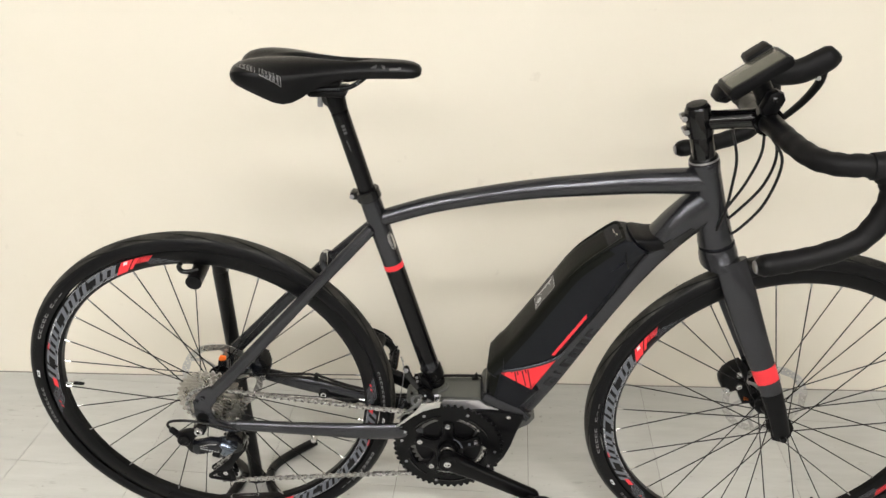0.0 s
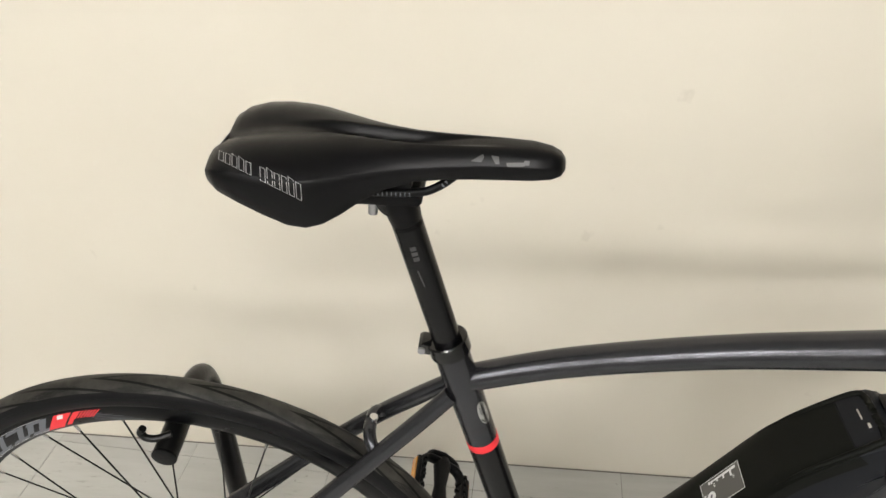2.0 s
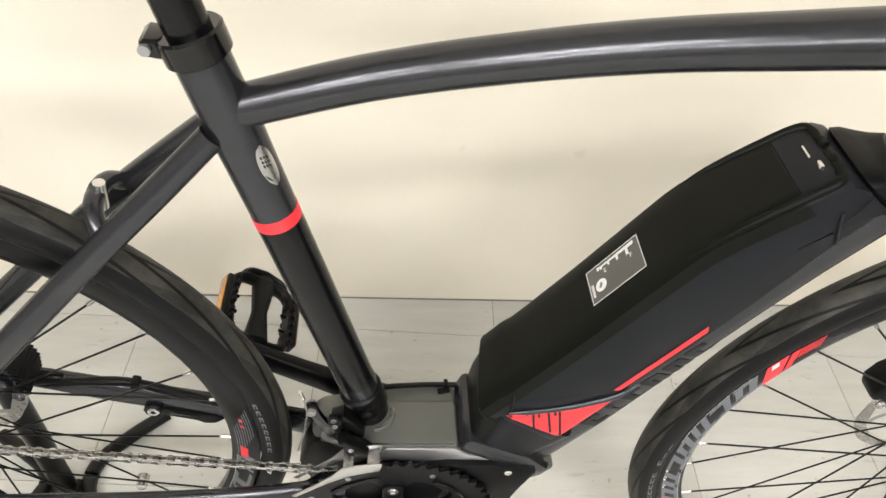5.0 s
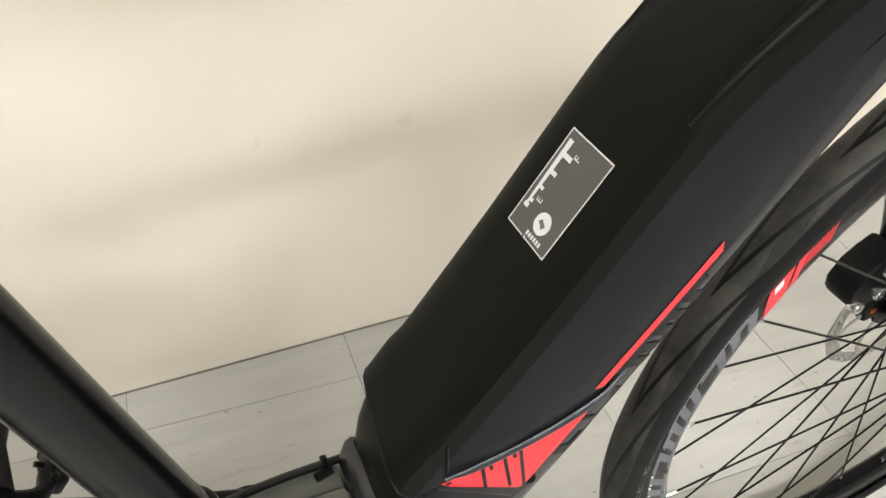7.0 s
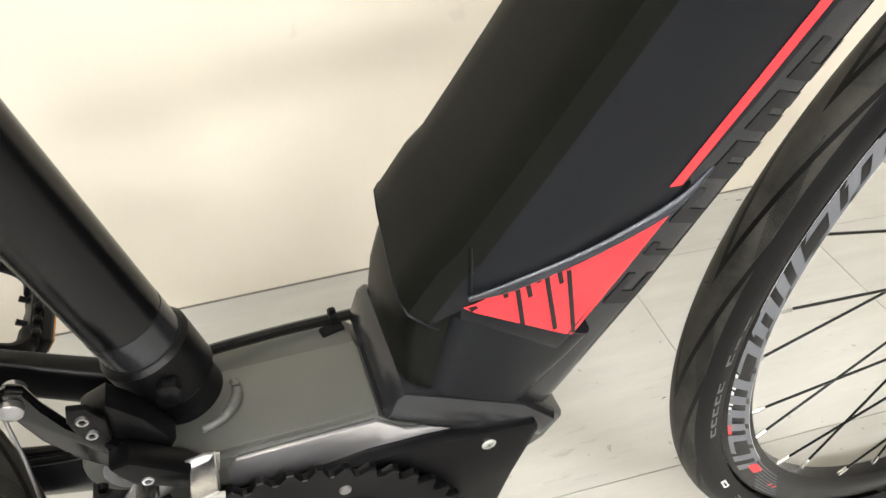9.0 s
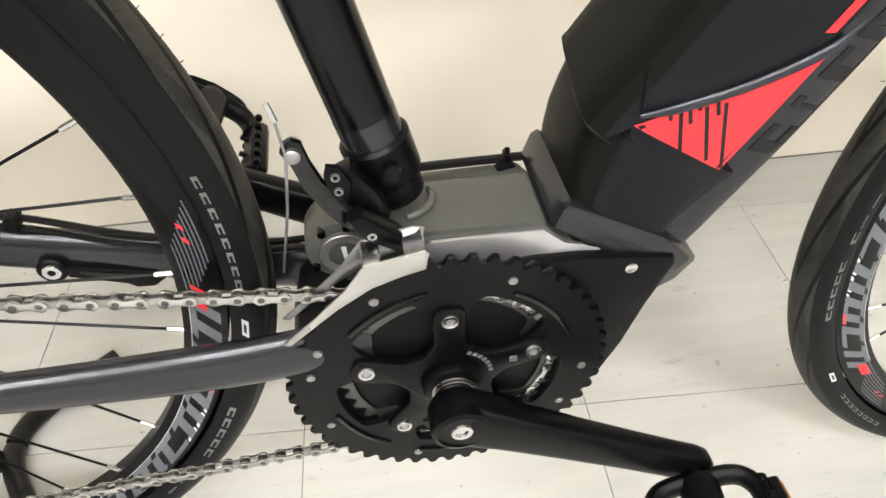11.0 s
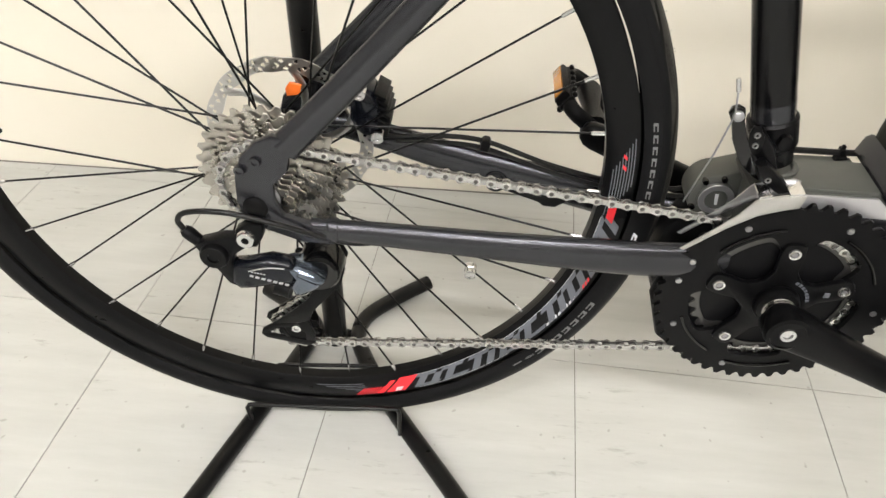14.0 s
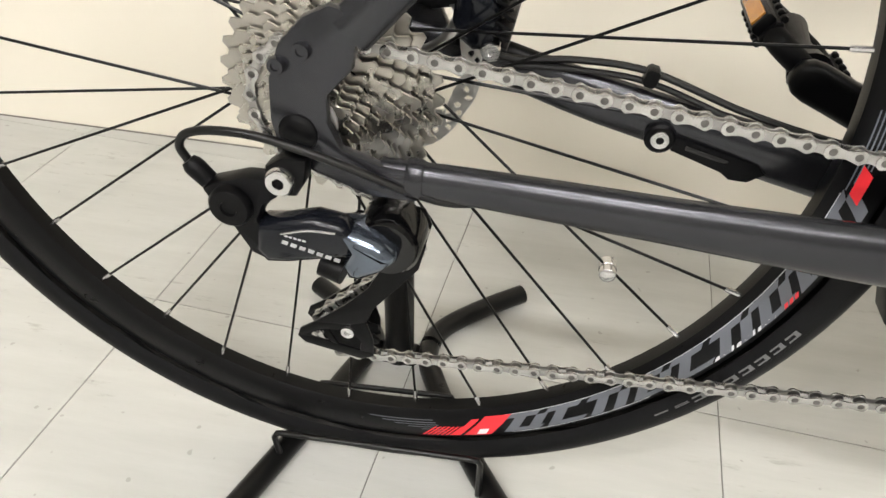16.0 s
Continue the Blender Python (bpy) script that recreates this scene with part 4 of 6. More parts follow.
# thin beads added along the cover's edges to show a light edge line
edge = [dt(0.0540 + 0.20 * y, knots(0.054, COVER) + 0.0004 - d, y) for y, d in ((-0.0412, 0.0200), (-0.0410, 0.0140), (-0.0380, 0.0042), (-0.0315, 0.0008), (-0.02, 0.0), (0.0, 0.0), (0.02, 0.0), (0.0315, 0.0008), (0.0380, 0.0042), (0.0410, 0.0140))]
part("edge_highlight", Shell().tube(edge, [0.0007] * len(edge), 8), BATTERY_SIDE, bat, "thin bead added for the highlight along the cover's edge")
part("edge_highlight", Shell().tube([dt(0.0870, 0.1385, -0.0403), dt(0.0760, 0.1310, -0.0420), dt(0.0650, 0.1235, -0.0430)], [0.0004, 0.0008, 0.0006], 8), BATTERY_SIDE, bat)
part("mount_shell", ml, BATTERY_TOP, bat, "black lower shell", 50)
part("mount_ledge", Shell().tube(curve([dt(0.066, 0.1260, -0.0440), dt(0.080, 0.1120, -0.0455), dt(0.110, 0.0880, -0.0462), dt(0.140, 0.0690, -0.0452), dt(0.160, 0.0610, -0.0405)], 5), blend_values([(0.0012, 0.001), (0.0030, 0.0015), (0.0028, 0.0018), (0.0030, 0.0018), (0.0008, 0.0008)], 5), 10), LEDGE_SHEEN, bat, "ledge strip with its bluish sheen put into the colour")
part("mount_bolt", Shell().pin(tuple(dt(0.006, 0.048, -0.028)), tuple(dt(0.006, 0.048, -0.034)), 0.0042, 14, 0.001), SILVER, bat, "silver screw")

# ------------------------------------------------------------------ motor
shell_out = [(0.409, 0.345), (0.4085, 0.372), (0.4105, 0.3845), (0.418, 0.3885), (0.436, 0.3875), (0.508, 0.3885), (0.520, 0.376), (0.560, 0.3655), (0.600, 0.3560), (0.6105, 0.344), (0.600, 0.328), (0.555, 0.30), (0.50, 0.25), (0.43, 0.25), (0.415, 0.29)]
motor = part("motor_shell", Shell().prism(shell_out, -0.034, 0.016, 0.005), LID_GREY, bike, "dark grey metal motor bracket with welded corners")
part("side_plate", Shell().prism([(0.436, 0.340), (0.436, 0.3800), (0.441, 0.3862), (0.506, 0.3868), (0.520, 0.3745), (0.560, 0.3635), (0.588, 0.3560), (0.560, 0.335)], -0.0356, -0.0330, 0.001), MOTOR_GREY, motor, "bright grey side face")
part("shell_shoulder", Shell().prism([(x, z - (0.007 if z > 0.34 else 0.0)) for x, z in shell_out], 0.008, 0.043, 0.008), LID_GREY, motor, "dark grey rounded shoulder")
part("weld_plate", Shell().prism([(p.x, p.z) for p in (dt(-0.017, 0.1130), dt(-0.002, 0.1175), dt(0.004, 0.1150), dt(0.007, 0.090), dt(0.012, 0.044), dt(0.006, 0.014), dt(-0.010, 0.014), dt(-0.016, 0.060))], -0.0395, 0.0415, 0.0065), FRAME_GREY, motor, "graphite welded cradle")
part("motor_lid", Shell().prism([(0.402, 0.3860), (0.507, 0.3858), (0.507, 0.3905), (0.402, 0.3908)], -0.0310, 0.0150, 0.0015), LID_GREY, motor, "dark grey cast top plate")
part("weld_bead", Shell().tube([(ST(0.391).x + 0.0190 * math.cos(radians(-85 + 3 * k)), 0.0185 * math.sin(radians(-85 + 3 * k)), 0.3925) for k in range(36)], [0.0020 + 0.0008 * math.sin(math.pi * k / 35) + 0.00025 * math.sin(k * 2.1) for k in range(36)], 10), LID_GREY, motor, "rippled weld at the tube foot")
cover_out = [(0.466, 0.3630), (0.500, 0.3680), (0.530, 0.3670), (0.560, 0.3640), (0.588, 0.3600), (0.5905, 0.354), (0.578, 0.318), (0.568, 0.282), (0.556, 0.252), (0.535, 0.222), (0.50, 0.190), (0.45, 0.176), (0.40, 0.186), (0.36, 0.22), (0.345, 0.27), (0.355, 0.312), (0.385, 0.345), (0.425, 0.365)]
part("motor_cover", Shell().prism(cover_out, -0.0435, -0.030, 0.004), PLASTIC, motor, "matt black motor cover")
part("motor_body", Shell().prism([(x * 0.96 + 0.018, z * 0.96 + 0.0115) for x, z in cover_out], 0.010, 0.044, 0.006), PLASTIC, motor, "matt black motor body")
part("motor_front", Shell().prism([(max(0.428, x * 0.96 + 0.018) + 0.0004 * k, z * 0.96 + 0.0115) for k, (x, z) in enumerate(cover_out)], -0.032, 0.012, 0.003), PLASTIC, motor)
lobe_c = (0.3905, 0.3525)
lobe = [(lobe_c[0] + 0.0235 * math.cos(radians(a)), lobe_c[1] + 0.0235 * math.sin(radians(a))) for a in range(92, 262, 10)] + [(0.40, 0.318), (0.436, 0.318), (0.436, 0.3865), (0.412, 0.3835)]
part("motor_lobe", Shell().prism(lobe, 0.0020, 0.034, 0.004), LID_GREY, motor, "dark grey rounded motor lobe")
for ba in (80, 125, 210):
    bx, bz = lobe_c[0] + 0.0205 * math.cos(radians(ba)), lobe_c[1] + 0.0205 * math.sin(radians(ba))
    part("lobe_bolt", Shell().lathe([(0.0, -0.0012), (0.0022, -0.0012), (0.0027, -0.0004), (0.0027, 0.006)], (bx, 0, bz), 14), GLOSS_BLACK, motor)
part("cover_bolt", Shell().pin((0.561, -0.040, 0.3555), (0.561, -0.0452, 0.3555), 0.0040, 14, 0.0008), SILVER, motor, "silver screw")
EM = (lobe_c[0] + 0.001, 0, lobe_c[1] - 0.0005)
part("emblem_disc", Shell().lathe([(0.0, 0.0), (0.0158, 0.0), (0.0168, 0.0008), (0.0172, 0.0032)], EM, 40), LID_GREY, motor, "round grey emblem disc")
part("emblem_ring", Shell().lathe([(0.0100, 0.0), (0.0102, -0.0007), (0.0150, -0.0007), (0.0155, 0.0)], EM, 40), MOTOR_GREY, motor, "pale metal ring")
part("emblem_mark", Shell().prism([(EM[0] - 0.0020, EM[2] + 0.006), (EM[0] + 0.001, EM[2] + 0.006), (EM[0] + 0.002, EM[2] - 0.005), (EM[0] - 0.0005, EM[2] - 0.005)], -0.0007, 0.0004), DECAL_WHITE, motor)

# ------------------------------------------------------------------ drive train
CX, CZ = CRANK


def gear(teeth, r_pitch, r_in, y0, y1, centre, tooth=0.0035, phase=0.0, inner=None):
    """A toothed ring in the plane of the wheels."""
    sh = Shell()
    per = 8
    shape = (0.0, 0.10, 0.55, 1.0, 1.0, 1.0, 0.55, 0.10)
    n = teeth * per
    rows = []
    for k in range(n):
        a = phase + 2 * math.pi * k / n
        ro = r_pitch - tooth * 0.75 + tooth * 1.55 * shape[k % per]
        ri = inner(math.degrees(a)) if inner else r_in
        c, s = math.cos(a), math.sin(a)
        ch = 0.0006
        rows.append(sh.ring([(centre[0] + r * c, y, centre[1] + r * s) for r, y in ((ri, y0), (r_pitch - tooth * 2.0, y0), (ro - tooth * 0.15, y0), (ro, y0 + ch), (ro, y1 - ch), (ro - tooth * 0.15, y1), (r_pitch - tooth * 2.0, y1), (ri, y1))]))
    for k in range(n):
        sh.bridge(rows[k], rows[(k + 1) % n])
    return sh


ARMS = [91, 163, 235, 307, 19]


def off_arm(deg):
    """Degrees to the nearest spider arm."""
    return min(abs((deg - b + 180) % 360 - 180) for b in ARMS)


ring_big = part("chainring", gear(50, 0.1010, 0.0, -0.0520, -0.0478, CRANK, inner=lambda d: 0.0735 - 0.0235 * math.exp(-(off_arm(d) / 13.0) ** 4)), ANODISED, bike, "large black toothed chainring with silver bolts", 30)
part("inner_chainring", gear(34, 0.0690, 0.0, -0.0447, -0.0427, CRANK, inner=lambda d: 0.0625 - 0.0120 * math.exp(-(off_arm(d) / 13.0) ** 4)), RING_STEEL, ring_big, "smaller inner chainring with worn teeth", 30)
spo = []
for k in range(240):
    a = 2 * math.pi * k / 240
    near = off_arm(math.degrees(a))
    r = 0.0285 + 0.0065 * math.exp(-(near / 26.0) ** 4) + 0.0300 / (1 + math.exp((near - 12.0) / 1.5))
    spo.append((CX + r * math.cos(a), CZ + r * math.sin(a)))
part("spider", Shell().prism(spo, -0.0548, -0.0485, 0.0016), ANODISED, ring_big, "black five-arm spider", 35)
for b in ARMS:
    a = radians(b)
    p = (CX + 0.0555 * math.cos(a), CZ + 0.0555 * math.sin(a))
    bolt = part("chainring_bolt", Shell().lathe([(0.0030, -0.0552), (0.0032, -0.0564), (0.0050, -0.0566), (0.0055, -0.0558), (0.0055, -0.052)], (p[0], 0, p[1]), 18), SILVER, ring_big, "silver chainring bolt" if b == 91 else "")
    part("bolt_socket", Shell().lathe([(0.0, -0.0553), (0.0031, -0.0553), (0.0031, -0.0545)], (p[0], 0, p[1]), 6), BARE_ALLOY, ring_big)
part("ring_mark", Shell().box((CX + 0.0400, -0.0551, CZ + 0.0125), (0.0050, 0.0008, 0.0052), None, 0.0006), DECAL_GREY, ring_big, "small pale mark")
for k in range(7):
    a = radians(64 - 9 * k)
    part("ring_print", Shell().box((CX + 0.0262 * math.cos(a), -0.0550, CZ + 0.0262 * math.sin(a)), (0.0026, 0.0006, 0.0028), pose(0, 0, 0, 0, 90 - math.degrees(a), 0), 0.0), DECAL_GREY, ring_big)
for b in (120, 66, 155, 170, 205, 255, 330, 355):
    a = radians(b)
    p = (CX + 0.0885 * math.cos(a), CZ + 0.0885 * math.sin(a))
    part("shift_pin", Shell().lathe([(0.0, -0.0532), (0.0026, -0.0532), (0.0030, -0.0524), (0.0030, -0.050)], (p[0], 0, p[1]), 12), BARE_ALLOY, ring_big)
# curved ring grooves, their dark hollows drawn as raised gloss black beads
for b0, b1, rr in ((100, 140, 0.0790), (200, 238, 0.0800), (255, 296, 0.0850), (20, 62, 0.0800)):
    pts = [(CX + rr * math.cos(radians(b0 + (b1 - b0) * k / 14)), -0.0526, CZ + rr * math.sin(radians(b0 + (b1 - b0) * k / 14))) for k in range(15)]
    part("ring_groove", Shell().tube(pts, [0.0016] * 15, 8), GLOSS_BLACK, ring_big)
part("bearing_cup", Shell().lathe([(0.010, -0.0545), (0.0192, -0.0545), (0.0198, -0.0556), (0.0190, -0.0610), (0.0176, -0.0635), (0.0140, -0.0645), (0.0115, -0.0670)], (CX, 0, CZ), 36), ANODISED, ring_big)
for yk, rk in ((-0.0646, 0.0138), (-0.0668, 0.0132)):
    part("spindle_collar", Shell().lathe([(0.0105, yk), (rk - 0.0005, yk), (rk, yk - 0.0004), (rk, yk - 0.0008), (rk - 0.0005, yk - 0.0012), (0.0105, yk - 0.0012)], (CX, 0, CZ), 32), NICKEL, ring_big, "thin brassy metal ring" if rk > 0.0135 else "")


def crank(sgn, end, name):
    """A crank arm; sgn -1 on the chain side."""
    y0, y1 = sgn * 0.0830, sgn * 0.1020
    a, b = Vector((CX, y0, CZ)), Vector((end[0], y1, end[1]))
    d = (b - a).normalized()
    side = Vector((-d.z, 0, d.x)).normalized()
    out = Vector((0, sgn, 0))
    rings = []
    for t, w, h in ((-0.105, 0.006, 0.006), (-0.09, 0.012, 0.0095), (-0.04, 0.0185, 0.0115), (0.05, 0.0195, 0.0120), (0.2, 0.0170, 0.0110), (0.45, 0.0150, 0.0098), (0.7, 0.0140, 0.0088), (0.88, 0.0138, 0.0082), (1.0, 0.0140, 0.0080), (1.05, 0.0125, 0.0076), (1.085, 0.0080, 0.0060), (1.095, 0.003, 0.003)):
        c = a.lerp(b, t)
        ring = []
        for k in range(20):
            q = 2 * math.pi * k / 20
            cs, sn_ = math.cos(q), math.sin(q)
            ring.append(c + side * (w * math.copysign(abs(cs) ** 0.55, cs)) + out * (h * math.copysign(abs(sn_) ** 0.55, sn_)))
        rings.append(ring)
    ob = part(name, Shell().loft(rings), ANODISED, bike, "satin black crank arm", 50)
    part("crank_boss", Shell().lathe([(0.0, sgn * 0.0650), (0.0120, sgn * 0.0650), (0.0124, sgn * 0.0690), (0.0150, sgn * 0.0715), (0.0172, sgn * 0.0770), (0.0190, sgn * 0.0900), (0.0180, sgn * 0.0950), (0.0150, sgn * 0.0962), (0.0146, sgn * 0.0948), (0.0, sgn * 0.0948)], (CX, 0, CZ), 32), ANODISED, ob)
    part("crank_bolt", Shell().lathe([(0.0, sgn * 0.0950), (0.0036, sgn * 0.0950), (0.0040, sgn * 0.0962), (0.0066, sgn * 0.0962), (0.0072, sgn * 0.0945)], (CX, 0, CZ), 20), SILVER, ob, "silver crank bolt")
    return ob


def pedal(sgn, end, tilt):
    """A black platform pedal with amber reflectors, its axle along y."""
    cy = sgn * 0.160
    c = Vector((end[0], cy, end[1]))
    m = pose(0, 0, 0, 0, tilt, 0).to_3x3()

    def w(p):
        return tuple(c + m @ Vector(p))

    ax = Shell().tube([Vector((end[0], sgn * 0.098, end[1])), Vector((end[0], sgn * 0.112, end[1])), Vector((end[0], sgn * 0.122, end[1]))], [0.0068, 0.0075, 0.0095], 16)
    pd = part("pedal", ax, ANODISED, bike, "black platform pedal with amber reflectors")
    core = Shell().tube([w((0, -0.044, 0)), w((0, -0.038, 0)), w((0, 0.0, 0)), w((0, 0.038, 0)), w((0, 0.044, 0))], [0.0150, 0.0140, 0.0090, 0.0135, 0.0120], 18)
    part("pedal_core", core, PLASTIC, pd)
    for sy in (-1, 1):
        bar_ = Shell().tube(curve([w((-0.036, 0.020 * sy, 0)), w((-0.034, 0.033 * sy, 0)), w((-0.024, 0.042 * sy, 0)), w((0, 0.0435 * sy, 0)), w((0.024, 0.042 * sy, 0)), w((0.034, 0.033 * sy, 0)), w((0.036, 0.020 * sy, 0))], 4), [(0.0085, 0.0062)] * 25, 12)
        part("cross_bar", bar_, PLASTIC, pd)
    for sx in (-1, 1):
        rail = Shell().box(w((0.037 * sx, 0, 0)), (0.0065, 0.070, 0.019), m.to_4x4(), 0.002)
        for k in range(6):
            for sz in (-1, 1):
                rail.box(w((0.037 * sx, -0.030 + 0.0120 * k, 0.0112 * sz)), (0.0055, 0.0052, 0.005), m.to_4x4(), 0.0015)
        part("toothed_rail", rail, PLASTIC, pd)
        part("reflector_case", Shell().box(w((0.0435 * sx, 0, 0)), (0.009, 0.062, 0.017), m.to_4x4(), 0.002), PLASTIC, pd)
        part("reflector", Shell().box(w((0.0484 * sx, 0, 0)), (0.0022, 0.055, 0.0115), m.to_4x4(), 0.0006), AMBER, pd, "amber reflector")
        for py in (-0.012, 0.010):
            part("pedal_pin", Shell().pin(w((0.034 * sx, py, 0)), w((0.0275 * sx, py, 0)), 0.0022, 8), PLASTIC, pd)
        nose = Shell().tube(curve([w((0.030 * sx, sgn * 0.036, 0)), w((0.022 * sx, sgn * 0.052, 0)), w((0.0, sgn * 0.058, 0))], 5), [(0.0075, 0.0045)] * 11, 10)
        part("nose_bar", nose, PLASTIC, pd)
    part("end_cap", Shell().tube([w((0, sgn * 0.044, 0)), w((0, sgn * 0.050, 0)), w((0, sgn * 0.0515, 0))], [0.0105, 0.0100, 0.006], 16), PLASTIC, pd)
    return pd


END_R, END_L = (0.6045, 0.2205), (0.2945, 0.3485)
crank(-1, END_R, "crank_arm")
crank(1, END_L, "crank_arm")
pedal(-1, END_R, -12)
pedal(1, END_L, 36)

# cassette
TEETH = (11, 12, 13, 14, 16, 20, 22, 24, 26, 29, 32)
for i, t in enumerate(TEETH):
    r = t * 0.0127 / (2 * math.pi)
    y = -0.0560 + 0.0037 * i
    part("sprocket", gear(t, r, max(0.0150, r - 0.0130), y - 0.0009, y + 0.0009, (0.0, HUB_Z), 0.0036, 0.11 * i), NICKEL, rear_wheel, "nickel plated sprocket" if i == 10 else "", 30)
part("cassette_spider", Shell().lathe([(0.0170, -0.0585), (0.0180, -0.054), (0.0185, -0.040), (0.030, -0.0385), (0.0305, -0.0375), (0.0305, -0.030), (0.040, -0.0285), (0.040, -0.020), (0.0150, -0.0180)], (0, 0, HUB_Z), 40), PLASTIC, rear_wheel)
part("lock_ring", Shell().lathe([(0.0085, -0.0605), (0.0150, -0.0605), (0.0172, -0.0590), (0.0172, -0.0570)], (0, 0, HUB_Z), 32), BARE_ALLOY, rear_wheel)


def rotor(parent, cx, cz, y, r):
    """A brake disc: a wavy outer ring with drilled slots, on curved arms."""
    sh = Shell()
    n, layers, half = 420, 13, 0.0009
    pts = []
    for k in range(n):
        a = 2 * math.pi * k / n
        ro = r - 0.0016 * (1 - abs(math.sin(a * 6)))
        ri = r - 0.0140 - 0.0010 * math.sin(a * 12)
        pts.append([(ri + (ro - ri) * j / layers, a) for j in range(layers + 1)])
    side = [[sh.ring([(cx + q * math.cos(b), y + s * half, cz + q * math.sin(b)) for q, b in col]) for col in pts] for s in (-1, 1)]
    holes = [(r - 0.0034, 0.0, 36), (r - 0.0072, 0.35, 36), (r - 0.0110, 0.70, 36)]

    def solid(k, j):
        if not 0 <= j < layers:
            return False
        q, a = r - 0.0140 + 0.0140 * (j + 0.5) / layers, 2 * math.pi * (k % n + 0.5) / n
        for rh, turn, count in holes:
            step = 2 * math.pi / count
            da = (a - turn * step + step / 2) % step - step / 2
            if math.hypot(q - rh, da * rh) < 0.0021 and not (count and rh < r - 0.01 and int((a - turn * step + step / 2) / step) % 3 == 0):
                return False
        return True

    for k in range(n):
        m = (k + 1) % n
        for j in range(layers):
            if not solid(k, j):
                continue
            for lay in side:
                sh.f.append((lay[k][j], lay[k][j + 1], lay[m][j + 1], lay[m][j]))
            f, b = side
            if not solid(k, j - 1):
                sh.f.append((f[k][j], f[m][j], b[m][j], b[k][j]))
            if not solid(k, j + 1):
                sh.f.append((f[k][j + 1], f[m][j + 1], b[m][j + 1], b[k][j + 1]))
            if not solid(k - 1, j):
                sh.f.append((f[k][j], f[k][j + 1], b[k][j + 1], b[k][j]))
            if not solid(k + 1, j):
                sh.f.append((f[m][j], f[m][j + 1], b[m][j + 1], b[m][j]))
    ob = part("brake_disc", sh, ROTOR_STEEL, parent, "drilled steel brake disc", 30)
    for k in range(6):
        a = 2 * math.pi * k / 6 + 0.3
        arm = [Vector((cx + q * math.cos(a + w_), y, cz + q * math.sin(a + w_))) for q, w_ in ((0.024, -0.38), (0.040, -0.24), (0.056, -0.08), (r - 0.012, 0.10))]
        part("disc_arm", Shell().tube(curve(arm, 4), [(0.0036, 0.0009)] * 13, 8), ROTOR_STEEL, parent)
    part("disc_carrier", Shell().lathe([(0.015, y - 0.003), (0.0265, y - 0.002), (0.0275, y), (0.0265, y + 0.002), (0.015, y + 0.003)], (cx, 0, cz), 32), ANODISED, parent)
    return ob


rotor(rear_wheel, 0.0, HUB_Z, 0.0455, 0.080)
rotor(front_wheel, FRONT_X, FRONT_Z, 0.0385, 0.080)

# ------------------------------------------------------------------ chain
def arc(c, r, a0, a1, y, n=24):
    return [Vector((c[0] + r * math.cos(radians(a0 + (a1 - a0) * k / n)), y, c[1] + r * math.sin(radians(a0 + (a1 - a0) * k / n)))) for k in range(n + 1)]


R_REAR, Y_REAR, Y_RING = 0.0405, -0.0375, -0.0437
P_UP, P_LOW, R_P = (0.0375, 0.2795), (0.0065, 0.1895), 0.0222


def tangent(c0, r0, c1, r1, side):
    """Angle of the common outer tangent's normal of two circles, degrees."""
    dx, dz = c1[0] - c0[0], c1[1] - c0[1]
    L = math.hypot(dx, dz)
    return math.degrees(math.atan2(dz, dx)) + side * math.degrees(math.acos((r0 - r1) / L))


hubc = (0.0, HUB_Z)
R_RING = 0.0690
up_a = tangent(hubc, R_REAR, CRANK, R_RING, 1)
low_a = tangent(P_LOW, R_P, CRANK, R_RING, -1)
path = []
path += arc(CRANK, R_RING, up_a, low_a, Y_RING, 60) if low_a < up_a else arc(CRANK, R_RING, up_a, low_a - 360, Y_RING, 60)
path += arc(P_LOW, R_P, low_a % 360, 128, Y_REAR, 16)
path += arc(P_UP, R_P, 308 - 360, 72, Y_REAR, 16)
path += arc(hubc, R_REAR, 252, up_a, Y_REAR, 30)
path.append(path[0].copy())


def along(pts, step):
    out, left = [], 0.0
    total = sum((b - a).length for a, b in zip(pts, pts[1:]))
    n = int(round(total / step / 2)) * 2
    step = total / n
    acc, nxt = 0.0, 0.0
    for a, b in zip(pts, pts[1:]):
        L = (b - a).length
        while nxt <= acc + L + 1e-9 and len(out) < n:
            out.append(a.lerp(b, (nxt - acc) / L if L > 0 else 0))
            nxt += step
        acc += L
    return out, step


pins, pitch = along(path, 0.0127)


